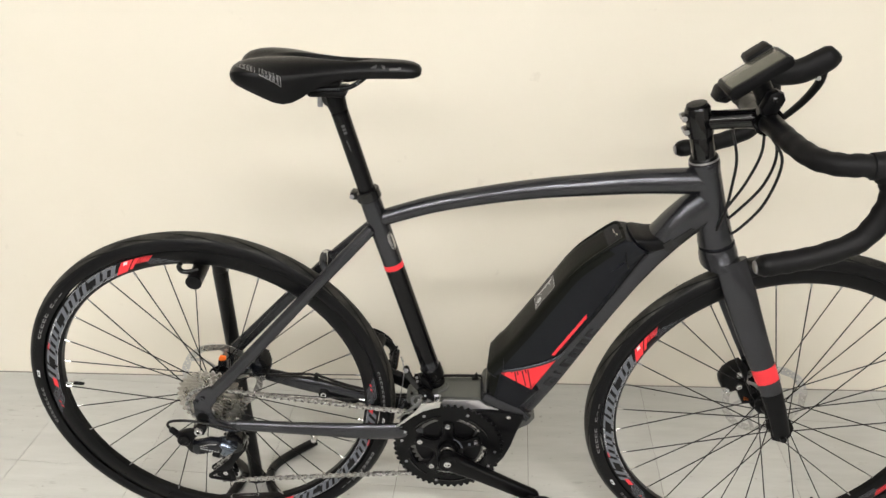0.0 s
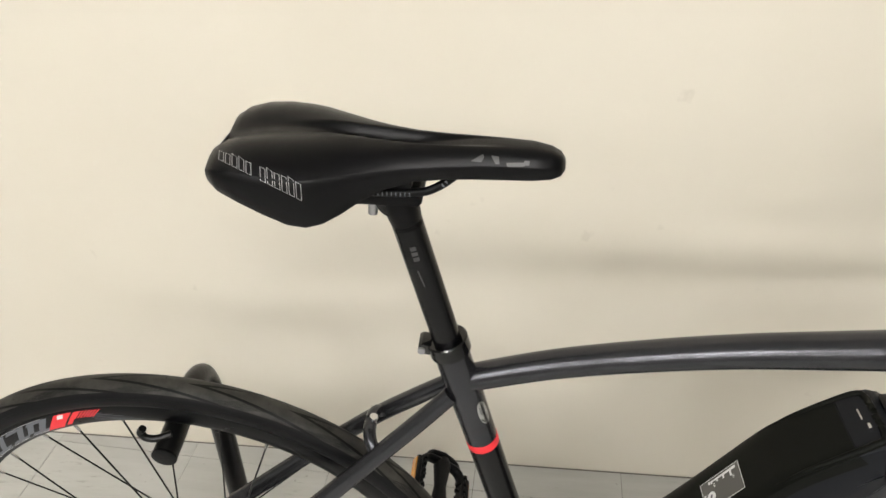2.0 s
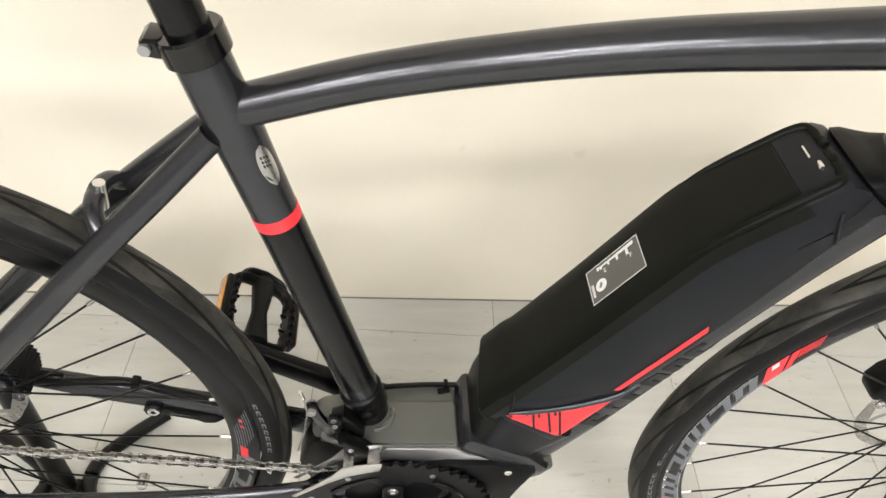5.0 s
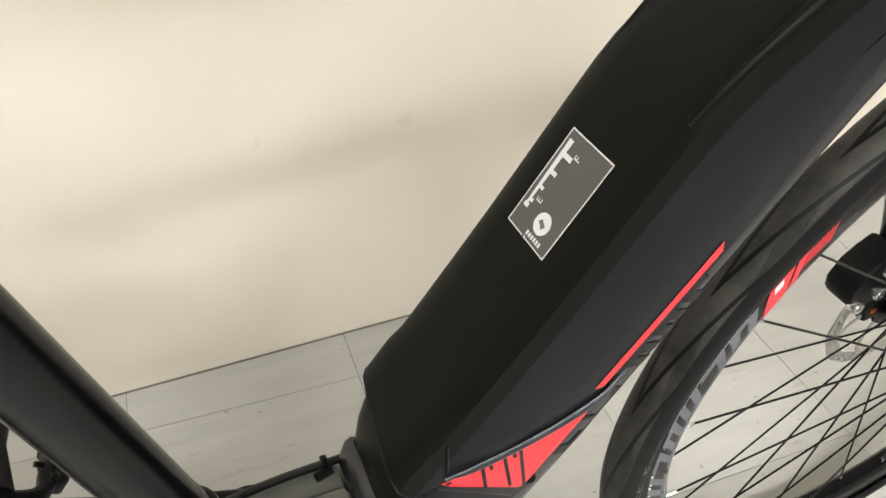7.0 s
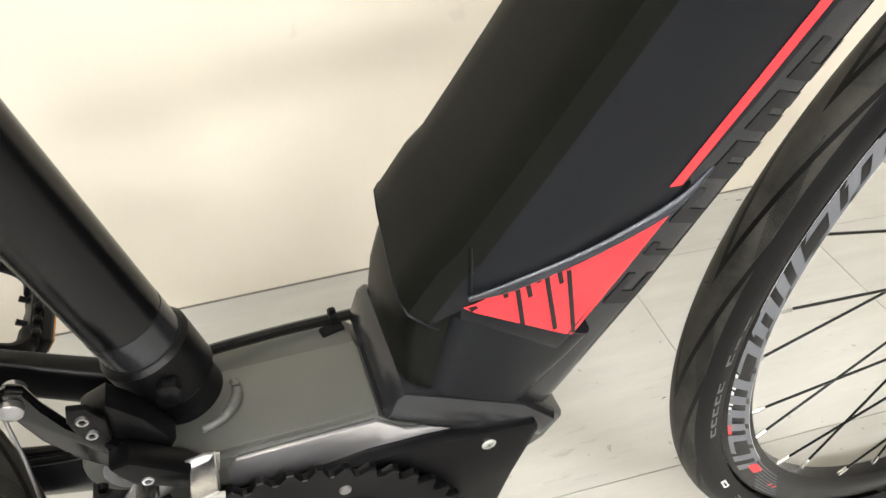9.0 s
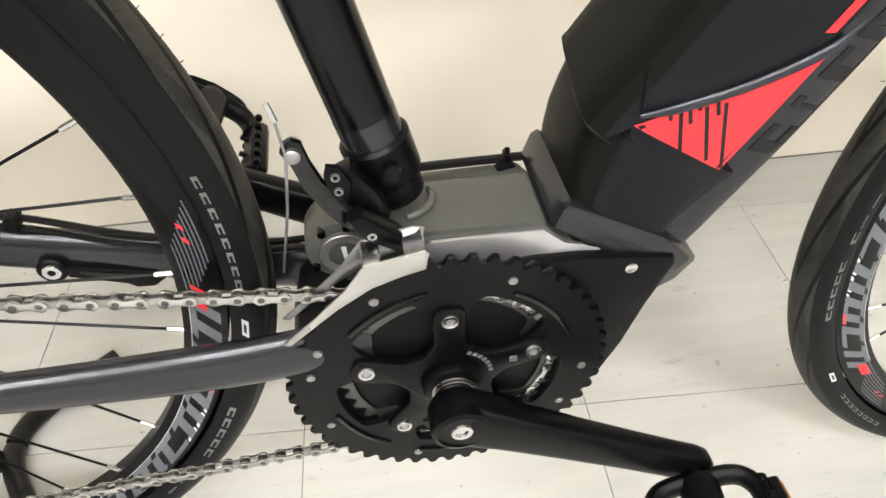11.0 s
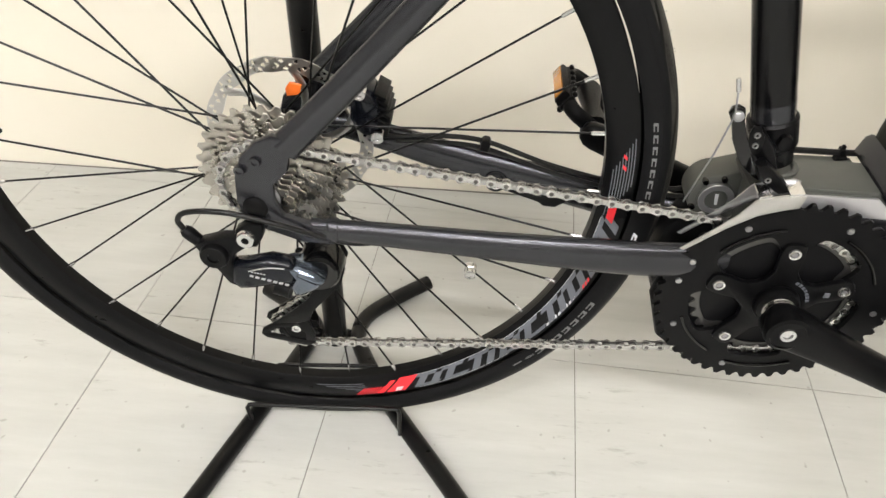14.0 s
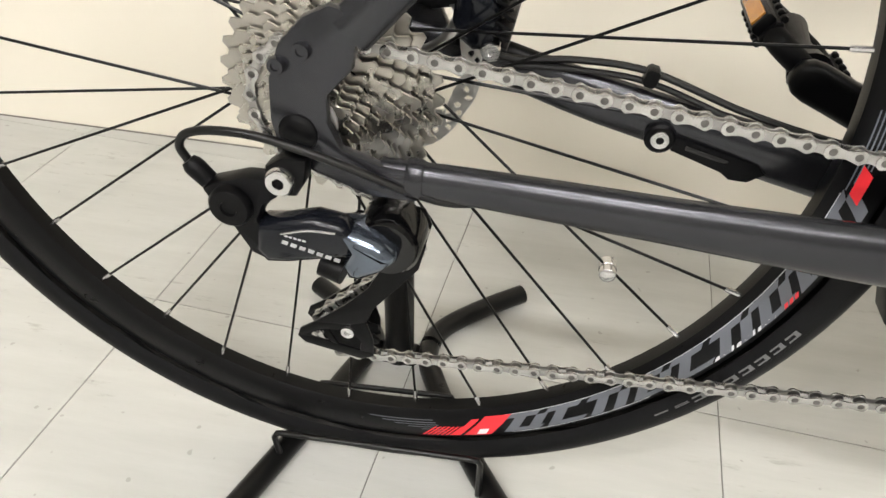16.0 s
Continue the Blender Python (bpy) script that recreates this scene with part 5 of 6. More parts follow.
def link_mesh(name, outer):
    """Two waisted side plates with dark pins or rollers, lying along x."""
    plates, cores = Shell(), Shell()
    y = 0.00285 if outer else 0.00185
    h = pitch / 2
    e = 0.0044 if outer else 0.0040
    out = [(-h + e * math.cos(radians(100 + 160 * k / 8)), e * math.sin(radians(100 + 160 * k / 8))) for k in range(9)]
    out += [(-h * 0.42, -0.0029), (0.0, -0.0025), (h * 0.42, -0.0029)]
    out += [(h + e * math.cos(radians(-80 + 160 * k / 8)), e * math.sin(radians(-80 + 160 * k / 8))) for k in range(9)]
    out += [(h * 0.42, 0.0029), (0.0, 0.0025), (-h * 0.42, 0.0029)]
    for s in (-1, 1):
        plates.prism(out, s * y - 0.0005, s * y + 0.0005, 0.0003)
    for x in (-h, h):
        if outer:
            cores.tube([(x, -0.0037, 0), (x, -0.0034, 0), (x, 0.0034, 0), (x, 0.0037, 0)], [0.0013, 0.0021, 0.0021, 0.0013], 10, up=(0, 0, 1))
        else:
            cores.tube([(x, -0.0014, 0), (x, 0.0014, 0)], [0.0038, 0.0038], 12, up=(0, 0, 1))
    me = bpy.data.meshes.new(name)
    base = len(plates.v)
    me.from_pydata(plates.v + cores.v, [], plates.f + [tuple(i + base for i in q) for q in cores.f])
    for k, poly in enumerate(me.polygons):
        poly.material_index = 0 if k < len(plates.f) else 1
    bm = bmesh.new()
    bm.from_mesh(me)
    bmesh.ops.recalc_face_normals(bm, faces=bm.faces)
    bm.to_mesh(me)
    bm.free()
    me.materials.append(CHAIN_STEEL if outer else CHAIN_INNER)
    me.materials.append(CHAIN_PIN)
    me.shade_smooth()
    me.set_sharp_from_angle(angle=radians(35))
    return me


quick = Shell().tube([pins[0], pins[1]], [0.0016, 0.0016], 8)
chain = part("chain", quick, CHAIN_PIN, bike, "shiny steel roller chain")
LINKS = [link_mesh("chain_link", False), link_mesh("chain_link", True)]
for i, (a, b) in enumerate(zip(pins, pins[1:] + pins[:1])):
    d = (b - a).normalized()
    yv = Vector((0, 1, 0))
    yv = (yv - d * yv.dot(d)).normalized()
    zv = d.cross(yv)
    ob = new("chain_link", LINKS[i % 2])
    ob.parent = chain
    m = Matrix((d, yv, zv)).transposed().to_4x4()
    m.translation = (a + b) / 2 - BASE[bike.name]
    ob.matrix_basis = m

# ------------------------------------------------------------------ rear derailleur
rd = part("rear_derailleur", Shell().prism([(-0.055, 0.3285), (-0.049, 0.333), (-0.030, 0.3395), (-0.018, 0.3400), (-0.012, 0.336), (-0.012, 0.328), (-0.020, 0.322), (-0.024, 0.312), (-0.020, 0.296), (-0.012, 0.289), (-0.020, 0.2835), (-0.031, 0.288), (-0.040, 0.305), (-0.050, 0.319)], -0.0860, -0.0720, 0.003), PLASTIC, bike, "glossy dark grey rear derailleur")
part("pivot_knob", Shell().lathe([(0.0, -0.0900), (0.0045, -0.0900), (0.0050, -0.0915), (0.0110, -0.0915), (0.0125, -0.0895), (0.0125, -0.083)], (-0.0375, 0, 0.3215), 28), ANODISED, rd)
part("hanger", Shell().prism([(-0.018, 0.345), (-0.008, 0.352), (0.006, 0.352), (0.004, 0.338), (-0.002, 0.328), (-0.012, 0.327), (-0.020, 0.334)], -0.0810, -0.0690, 0.002), ANODISED, rd)
part("hanger_bolt", Shell().lathe([(0.0, -0.0845), (0.0030, -0.0845), (0.0034, -0.0862), (0.0070, -0.0865), (0.0082, -0.0850), (0.0082, -0.080)], (-0.0090, 0, 0.3385), 24), SILVER, rd, "silver hanger bolt")
# black disc laid in the bolt to paint its shaded hex hollow
part("bolt_socket", Shell().lathe([(0.0, -0.0851), (0.0031, -0.0851), (0.0031, -0.0840)], (-0.0090, 0, 0.3385), 6), RECESS_SHADE, rd, "hexagonal bolt socket, a black disc for its shaded hollow")
body_out = [(-0.024, 0.3115), (-0.012, 0.3135), (0.008, 0.3195), (0.024, 0.3170), (0.030, 0.3120), (0.030, 0.296), (0.012, 0.2905), (-0.008, 0.2850), (-0.022, 0.2830), (-0.029, 0.292)]
part("parallelogram", Shell().prism(body_out, -0.0880, -0.0700, 0.0055), GUN_DARK, rd, "glossy black parallelogram body", 70)
nose_out = [(0.021, 0.3120), (0.033, 0.3125), (0.045, 0.3075), (0.0545, 0.3005), (0.0545, 0.2955), (0.046, 0.2870), (0.034, 0.2795), (0.026, 0.2800), (0.0235, 0.2900), (0.0285, 0.2985)]
part("knuckle", Shell().prism(nose_out, -0.0892, -0.0600, 0.0070), GUN_BLUE, rd, "polished blue-grey knuckle", 70)
part("lower_pivot", Shell().lathe([(0.0, -0.0760), (0.017, -0.0760), (0.0200, -0.0720), (0.0200, -0.0500), (0.0175, -0.0480)], (0.046, 0, 0.2965), 32), GLOSS_BLACK, rd)
part("spring_housing", Shell().pin((0.006, -0.070, 0.2760), (0.020, -0.072, 0.2730), 0.0085, 16), ANODISED, rd)
part("body_edge", Shell().tube(curve([(-0.010, -0.0886, 0.3075), (0.006, -0.0888, 0.3125), (0.022, -0.0886, 0.3130)], 5), [0.0007] * 11, 6), SILVER, rd)
cage = [[(-0.0125, 0.2040), (0.010, 0.2240), (0.026, 0.2410), (0.036, 0.2600), (0.0380, 0.2760), (0.050, 0.2960), (0.0600, 0.2940), (0.0645, 0.2830), (0.0600, 0.2640), (0.0480, 0.2480), (0.0300, 0.2250), (0.0240, 0.2110), (0.0130, 0.2070)],
        [(-0.0260, 0.1885), (-0.0235, 0.1960), (-0.0125, 0.2040), (0.0130, 0.2070), (0.0120, 0.2010), (-0.0080, 0.1985), (-0.0165, 0.1920), (-0.0160, 0.1895)],
        [(-0.0260, 0.1885), (-0.0160, 0.1895), (0.0190, 0.1835), (0.0285, 0.1830), (0.0285, 0.1800), (0.0200, 0.1755), (-0.0210, 0.1830)],
        [(0.0130, 0.2070), (0.0240, 0.2110), (0.0285, 0.1950), (0.0285, 0.1830), (0.0190, 0.1835), (0.0200, 0.1930), (0.0120, 0.2010)],
        [(-0.0080, 0.1985), (-0.0030, 0.1991), (0.0035, 0.1862), (-0.0015, 0.1870)]]
outer_cage, inner_cage = Shell(), Shell()
for piece in cage:
    outer_cage.prism(piece, -0.0500, -0.0480, 0.0003)
    inner_cage.prism([(x - 0.001, z) for x, z in piece], -0.0275, -0.0258, 0.0003)
part("cage_plate", outer_cage, ANODISED, rd, "black outer cage plate with openings")
part("inner_cage_plate", inner_cage, ANODISED, rd)
part("upper_pulley", gear(11, R_P - 0.001, 0.005, -0.0390, -0.0360, P_UP, 0.0035), PLASTIC, rd)
part("lower_pulley", gear(11, R_P - 0.001, 0.005, -0.0390, -0.0360, P_LOW, 0.0035), PLASTIC, rd)
part("pulley_bolt", Shell().lathe([(0.0, -0.0505), (0.002, -0.0505), (0.0024, -0.0518), (0.0046, -0.0518), (0.005, -0.0500)], (P_LOW[0] + 0.0045, 0, P_LOW[1] + 0.0105), 16), SILVER, rd, "silver pulley bolt")
part("adjuster", Shell().tube([(-0.052, -0.080, 0.331), (-0.058, -0.080, 0.3375), (-0.0605, -0.080, 0.3400), (-0.0625, -0.080, 0.3425)], [0.0055, 0.0060, 0.0058, 0.0042], 14), PLASTIC, rd)
part("cable", Shell().tube(curve([(-0.0625, -0.080, 0.3425), (-0.0655, -0.0805, 0.3510), (-0.0600, -0.0815, 0.3595), (-0.045, -0.083, 0.3645), (-0.020, -0.0835, 0.3650), (0.005, -0.082, 0.3590), (0.030, -0.077, 0.3485), (0.060, -0.070, 0.3340), (0.085, -0.0650, 0.3275), (0.118, -0.0600, 0.3330)], 6), [0.0025] * 55, 10), CABLE, bike, "black gear cable housing")

# ------------------------------------------------------------------ front derailleur
fd = part("front_derailleur", Shell().tube([ST(0.4385), ST(0.4365), ST(0.4140), ST(0.4120)], [0.0180, 0.0200, 0.0200, 0.0180], 28), ANODISED, bike, "black front derailleur with a silver cage")
part("fd_body", Shell().prism([(0.3900, 0.4350), (0.4005, 0.4400), (0.4120, 0.4260), (0.4200, 0.4060), (0.4150, 0.3975), (0.4020, 0.4060)], -0.0330, -0.0190, 0.003), ANODISED, fd)
part("fd_outer_link", Shell().prism([(0.3960, 0.4180), (0.4040, 0.4200), (0.4240, 0.4030), (0.4290, 0.3960), (0.4200, 0.3930), (0.4020, 0.4050)], -0.0480, -0.0340, 0.0025), ANODISED, fd)
part("fd_plate", Shell().prism([(0.3885, 0.4470), (0.3950, 0.4455), (0.4000, 0.4360), (0.3990, 0.4240), (0.3930, 0.4210), (0.3885, 0.4300), (0.3868, 0.4400)], -0.0375, -0.0340, 0.001), ANODISED, fd)
part("fd_ear", Shell().box((0.4215, -0.0205, 0.4260), (0.010, 0.008, 0.013), pose(0, 0, 0, 0, 15, 0), 0.0025), ANODISED, fd)
part("fd_spring", Shell().tube(curve([(0.374, -0.030, 0.4460), (0.378, -0.0295, 0.4340), (0.386, -0.0295, 0.4200), (0.395, -0.030, 0.4080)], 4), [0.0012] * 13, 8), BARE_ALLOY, fd)
part("fd_arm", Shell().prism([(0.3672, 0.4560), (0.3690, 0.4610), (0.3735, 0.4632), (0.3785, 0.4605), (0.3810, 0.4500), (0.3860, 0.4370), (0.3950, 0.4240), (0.4060, 0.4130), (0.4130, 0.4050), (0.4060, 0.3980), (0.3950, 0.4040), (0.3840, 0.4180), (0.3760, 0.4330), (0.3715, 0.4480)], -0.0375, -0.0310, 0.002), GLOSS_BLACK, fd, "glossy black lever")
part("fd_cable_bolt", Shell().pin((0.3735, -0.028, 0.4560), (0.3735, -0.0415, 0.4560), 0.0042, 14, 0.001), BARE_ALLOY, fd, "silver cable bolt")
part("fd_cable", Shell().tube([(0.3680, -0.0385, 0.4760), (0.3705, -0.0395, 0.4570), (0.3660, -0.034, 0.420), (0.3560, -0.024, 0.3650)], [0.0008] * 4, 8), BARE_ALLOY, fd, "bare steel cable")
part("cable_end", Shell().tube([(0.3655, -0.038, 0.4860), (0.3682, -0.0385, 0.4760)], [0.0017, 0.0017], 8), SILVER, fd)
cage_out = [(0.352, 0.3420), (0.356, 0.3405), (0.385, 0.3660), (0.405, 0.3800), (0.422, 0.3865), (0.4345, 0.3900), (0.4365, 0.4010), (0.430, 0.4030), (0.410, 0.3990), (0.400, 0.3950), (0.390, 0.3800), (0.372, 0.3610)]
part("fd_cage", Shell().prism(cage_out, -0.0600, -0.0585, 0.0005), ROTOR_STEEL, fd, "silver cage plate")
part("fd_inner_cage", Shell().prism([(x, z + 0.003) for x, z in cage_out], -0.0425, -0.0412, 0.0004), BARE_ALLOY, fd)
part("fd_bridge", Shell().box((0.4290, -0.0505, 0.4025), (0.012, 0.020, 0.0022), pose(0, 0, 0, 0, -12, 0), 0.0006), SILVER, fd)
part("fd_bridge", Shell().box((0.406, -0.0505, 0.3985), (0.010, 0.020, 0.0022), pose(0, 0, 0, 0, -12, 0), 0.0006), SILVER, fd)
for bx, by, bz in ((0.3925, -0.0375, 0.4400), (0.3935, -0.0375, 0.4310), (0.4080, -0.0472, 0.4065)):
    part("fd_screw", Shell().lathe([(0.0012, by - 0.0004), (0.0014, by - 0.0014), (0.0022, by - 0.0015), (0.0026, by - 0.0008), (0.0026, by + 0.004)], (bx, 0, bz), 12), BARE_ALLOY, fd)

# ------------------------------------------------------------------ brakes
cal = part("rear_caliper", Shell().prism([(0.060, 0.390), (0.062, 0.410), (0.070, 0.423), (0.083, 0.420), (0.091, 0.403), (0.092, 0.386), (0.086, 0.374), (0.073, 0.373), (0.064, 0.380)], 0.031, 0.064, 0.007), GUN_DARK, bike, "glossy black disc brake caliper with silver bolts", 60)
for k in range(7):
    part("cooling_fin", Shell().box((0.0935 - 0.0012 * abs(k - 3), 0.047, 0.380 + 0.0062 * k), (0.012, 0.036, 0.0024), pose(0, 0, 0, 0, 28, 0), 0.0008), PLASTIC, cal)
for bx, bz in ((0.0715, 0.4200), (0.0860, 0.3770)):
    part("caliper_bolt", Shell().lathe([(0.0, 0.0275), (0.0025, 0.0275), (0.0028, 0.0255), (0.0055, 0.0255), (0.0065, 0.0275), (0.0065, 0.034)], (bx, 0, bz), 16), SILVER, cal, "silver torx bolt" if bz > 0.4 else "")
part("brake_mount", Shell().tube(curve([(0.060, 0.060, 0.372), (0.090, 0.060, 0.366), (0.112, 0.060, 0.3600)], 4), [(0.007, 0.006)] * 9, 12), ANODISED, cal)
part("pad_tab", Shell().prism([(0.004, 0.409), (0.016, 0.411), (0.018, 0.420), (0.007, 0.422), (0.003, 0.416)], 0.036, 0.040, 0.0008), ORANGE, cal, "orange plastic tab")
part("caliper_tail", Shell().prism([(0.030, 0.397), (0.046, 0.392), (0.064, 0.396), (0.064, 0.410), (0.048, 0.416), (0.034, 0.412)], 0.044, 0.060, 0.004), PLASTIC, cal)
cal2 = part("front_caliper", Shell().prism([(0.962, 0.392), (0.966, 0.378), (0.980, 0.366), (1.000, 0.372), (1.012, 0.392), (1.010, 0.420), (0.996, 0.432), (0.980, 0.422), (0.968, 0.410)], 0.030, 0.062, 0.006), PLASTIC, bike, "black front disc brake caliper")
for bx, bz in ((0.974, 0.376), (0.992, 0.412), (0.996, 0.385)):
    part("caliper_bolt", Shell().lathe([(0.0, 0.0275), (0.0025, 0.0275), (0.0028, 0.0255), (0.0055, 0.0255), (0.0065, 0.0275), (0.0065, 0.034)], (bx, 0, bz), 16), SILVER, cal2)
part("pad_tab", Shell().prism([(1.012, 0.356), (1.022, 0.354), (1.024, 0.346), (1.013, 0.347)], 0.034, 0.038, 0.0008), ORANGE, cal2, "orange plastic tab")
part("caliper_arm", Shell().prism([(0.992, 0.380), (1.010, 0.390), (1.030, 0.352), (1.028, 0.338), (1.014, 0.336)], 0.034, 0.058, 0.004), PLASTIC, cal2)
# hoses and the speed sensor along the far chain stay
part("brake_hose", Shell().tube(curve([(0.086, 0.050, 0.366), (0.105, 0.054, 0.3635), (0.14, 0.056, 0.3660), (0.185, 0.056, 0.3630), (0.25, 0.050, 0.3445), (0.32, 0.044, 0.3330), (0.375, 0.034, 0.340), (0.44, 0.030, 0.374)], 6), [0.0025] * 43, 8), CABLE, bike, "black brake hose along the chain stay")
part("brake_hose", Shell().tube(curve([(0.100, 0.052, 0.3600), (0.14, 0.0535, 0.3605), (0.185, 0.0535, 0.3570), (0.25, 0.047, 0.3385), (0.32, 0.041, 0.3270), (0.375, 0.030, 0.333)], 6), [0.0022] * 31, 8), CABLE, bike)
part("hose_clip", Shell().box((0.185, 0.0545, 0.3610), (0.009, 0.012, 0.012), pose(0, 0, 0, 0, 14, 0), 0.002), PLASTIC, bike)
sen = part("speed_sensor", Shell().lathe([(0.0, 0.0440), (0.0085, 0.0440), (0.0100, 0.0455), (0.0100, 0.0560)], (0.1975, 0, 0.3230), 24), PLASTIC, bike, "black speed sensor on the chain stay")
part("sensor_bolt", Shell().lathe([(0.0026, 0.0450), (0.0026, 0.0430), (0.0058, 0.0430), (0.0064, 0.0438), (0.0064, 0.0450)], (0.1975, 0, 0.3230), 24), SILVER, sen, "silver socket screw")
part("sensor_arm", Shell().prism([(0.200, 0.3275), (0.262, 0.3130), (0.268, 0.3060), (0.258, 0.2985), (0.246, 0.2990), (0.240, 0.3035), (0.206, 0.3150)], 0.0450, 0.0520, 0.002), PLASTIC, sen)
part("sensor_slot", Shell().prism([(0.214, 0.3215), (0.243, 0.3140), (0.243, 0.3105), (0.214, 0.3175)], 0.0440, 0.0470, 0.0008), GLOSS_BLACK, sen)
part("motor_cable", Shell().tube(curve([(0.412, 0.020, 0.3900), (0.432, 0.032, 0.3880), (0.470, 0.0380, 0.3850), (0.50, 0.0390, 0.3845), (0.530, 0.038, 0.3860)], 5), [0.0030] * 21, 8), CABLE, bike, "black cable over the motor shell")
part("cable_clip", Shell().box((0.501, 0.0388, 0.3850), (0.0045, 0.0085, 0.0085), None, 0.001).box((0.501, 0.0385, 0.3905), (0.0035, 0.003, 0.004), None, 0.0008).box((0.499, 0.0335, 0.3815), (0.013, 0.006, 0.005), pose(0, 0, 0, 8, 0, 12), 0.0015), PLASTIC, bike, "black cable clip")
# magnet on a spoke
part("spoke_magnet", Shell().lathe([(0.0, 0.000), (0.0040, 0.000), (0.0056, 0.0012), (0.0056, 0.0075), (0.0062, 0.0080), (0.0062, 0.0150), (0.0050, 0.0160), (0.0, 0.0160)], (0.1785, 0, 0.2405), 20), SILVER, rear_wheel, "silver spoke magnet with a screw")

# ------------------------------------------------------------------ display stand
stand = thing("display_stand", (0.004, 0.117, 0), "black tubular bicycle display stand holding the rear wheel", "stand")
R_POST = 0.0145
part("post", Shell().tube([(0.004, 0.117, 0.006), (0.004, 0.117, 0.30), (0.004, 0.117, 0.565)], [R_POST] * 3, 24), STAND_BLACK, stand)
part("hook_arm", Shell().tube(curve([(0.004, 0.117, 0.560), (0.004, 0.114, 0.590), (0.006, 0.098, 0.620), (0.010, 0.068, 0.636), (0.014, 0.03, 0.6395), (0.017, 0.0, 0.638), (0.018, -0.038, 0.6345)], 6), [0.0135] * 37, 20), STAND_BLACK, stand)
part("arm_plug", Shell().tube([(0.018, -0.0375, 0.6345), (0.018, -0.0400, 0.6343), (0.018, -0.0410, 0.6342)], [0.0138, 0.0138, 0.011], 20), PLASTIC, stand)
part("safety_hook", Shell().tube(curve([(0.022, -0.020, 0.650), (0.010, -0.026, 0.6485), (-0.002, -0.028, 0.6500), (-0.007, -0.028, 0.6580), (-0.003, -0.028, 0.6650)], 5), [0.0042] * 21, 10), STAND_BLACK, stand)
part("leg", Shell().tube(curve([(-0.111, 0.199, 0.0105), (-0.070, 0.172, 0.0105), (-0.036, 0.146, 0.0105), (-0.0245, 0.122, 0.0105), (-0.033, 0.095, 0.0105), (-0.059, 0.005, 0.0100), (-0.098, -0.123, 0.0105), (-0.143, -0.265, 0.0105)], 6), [0.0105] * 43, 18), STAND_BLACK, stand)
part("leg", Shell().tube(curve([(0.116, 0.236, 0.0105), (0.075, 0.200, 0.0105), (0.040, 0.160, 0.0105), (0.0325, 0.125, 0.0105), (0.045, 0.090, 0.0105), (0.093, 0.010, 0.0100), (0.173, -0.096, 0.0105), (0.251, -0.200, 0.0105)], 6), [0.0105] * 43, 18), STAND_BLACK, stand)
part("foot_web", Shell().box((0.004, 0.117, 0.010), (0.040, 0.020, 0.016), None, 0.004), STAND_BLACK, stand)
part("wire_cradle", Shell().tube([(-0.066, -0.031, 0.012), (-0.0690, -0.031, 0.040), (-0.066, -0.031, 0.0455), (-0.060, -0.031, 0.0465), (0.100, -0.031, 0.0585), (0.106, -0.031, 0.0580), (0.1085, -0.031, 0.053), (0.1085, -0.031, 0.012)], [0.0026] * 8, 10), STAND_BLACK, stand, "thin black wire cradle")
part("wire_cradle", Shell().tube([(-0.050, 0.035, 0.016), (-0.052, 0.035, 0.036), (-0.049, 0.035, 0.0410), (-0.043, 0.035, 0.0420), (0.066, 0.035, 0.0520), (0.072, 0.035, 0.0515), (0.0745, 0.035, 0.047), (0.0745, 0.035, 0.016)], [0.0026] * 8, 10), STAND_BLACK, stand)

# ------------------------------------------------------------------ graphics on the wheels
def rim_y(r):
    pts = ((0.2935, 0.0095), (0.300, 0.0108), (0.3145, 0.0112), (0.3165, 0.0105))
    for (r0, y0), (r1, y1) in zip(pts, pts[1:]):
        if r <= r1:
            return y0 + (y1 - y0) * max(0.0, (r - r0)) / (r1 - r0)
    return 0.0105


def tyre_y(r):
    return math.sqrt(max(0.0, 0.0172 ** 2 - (r - (R_TYRE - 0.0172)) ** 2))


def ring_film(name, wheel_ob, c, shapes, mat, label="", surface=rim_y, lift=0.0004):
    """Thin film on the chain-side flank of a rim or a tyre. A shape: angles a0, a1, radii r0, r1 and slant in degrees."""
    sh = Shell()
    for a0, a1, r0, r1, sl in shapes:
        nu, nv = max(2, int(abs(a1 - a0) / 1.2) + 1), 4
        ids = []
        for j in range(nv + 1):
            v = j / nv
            r = r0 + (r1 - r0) * v
            row = []
            for i in range(nu + 1):
                a = radians(a0 + (a1 - a0) * i / nu + sl * (0.5 - v))
                row.append((c[0] + r * math.cos(a), -surface(r) - lift, c[1] + r * math.sin(a)))
            ids.append(sh.ring(row))
        for p, q in zip(ids, ids[1:]):
            sh.bridge(p, q, False)
    return part(name, sh, mat, wheel_ob, label)


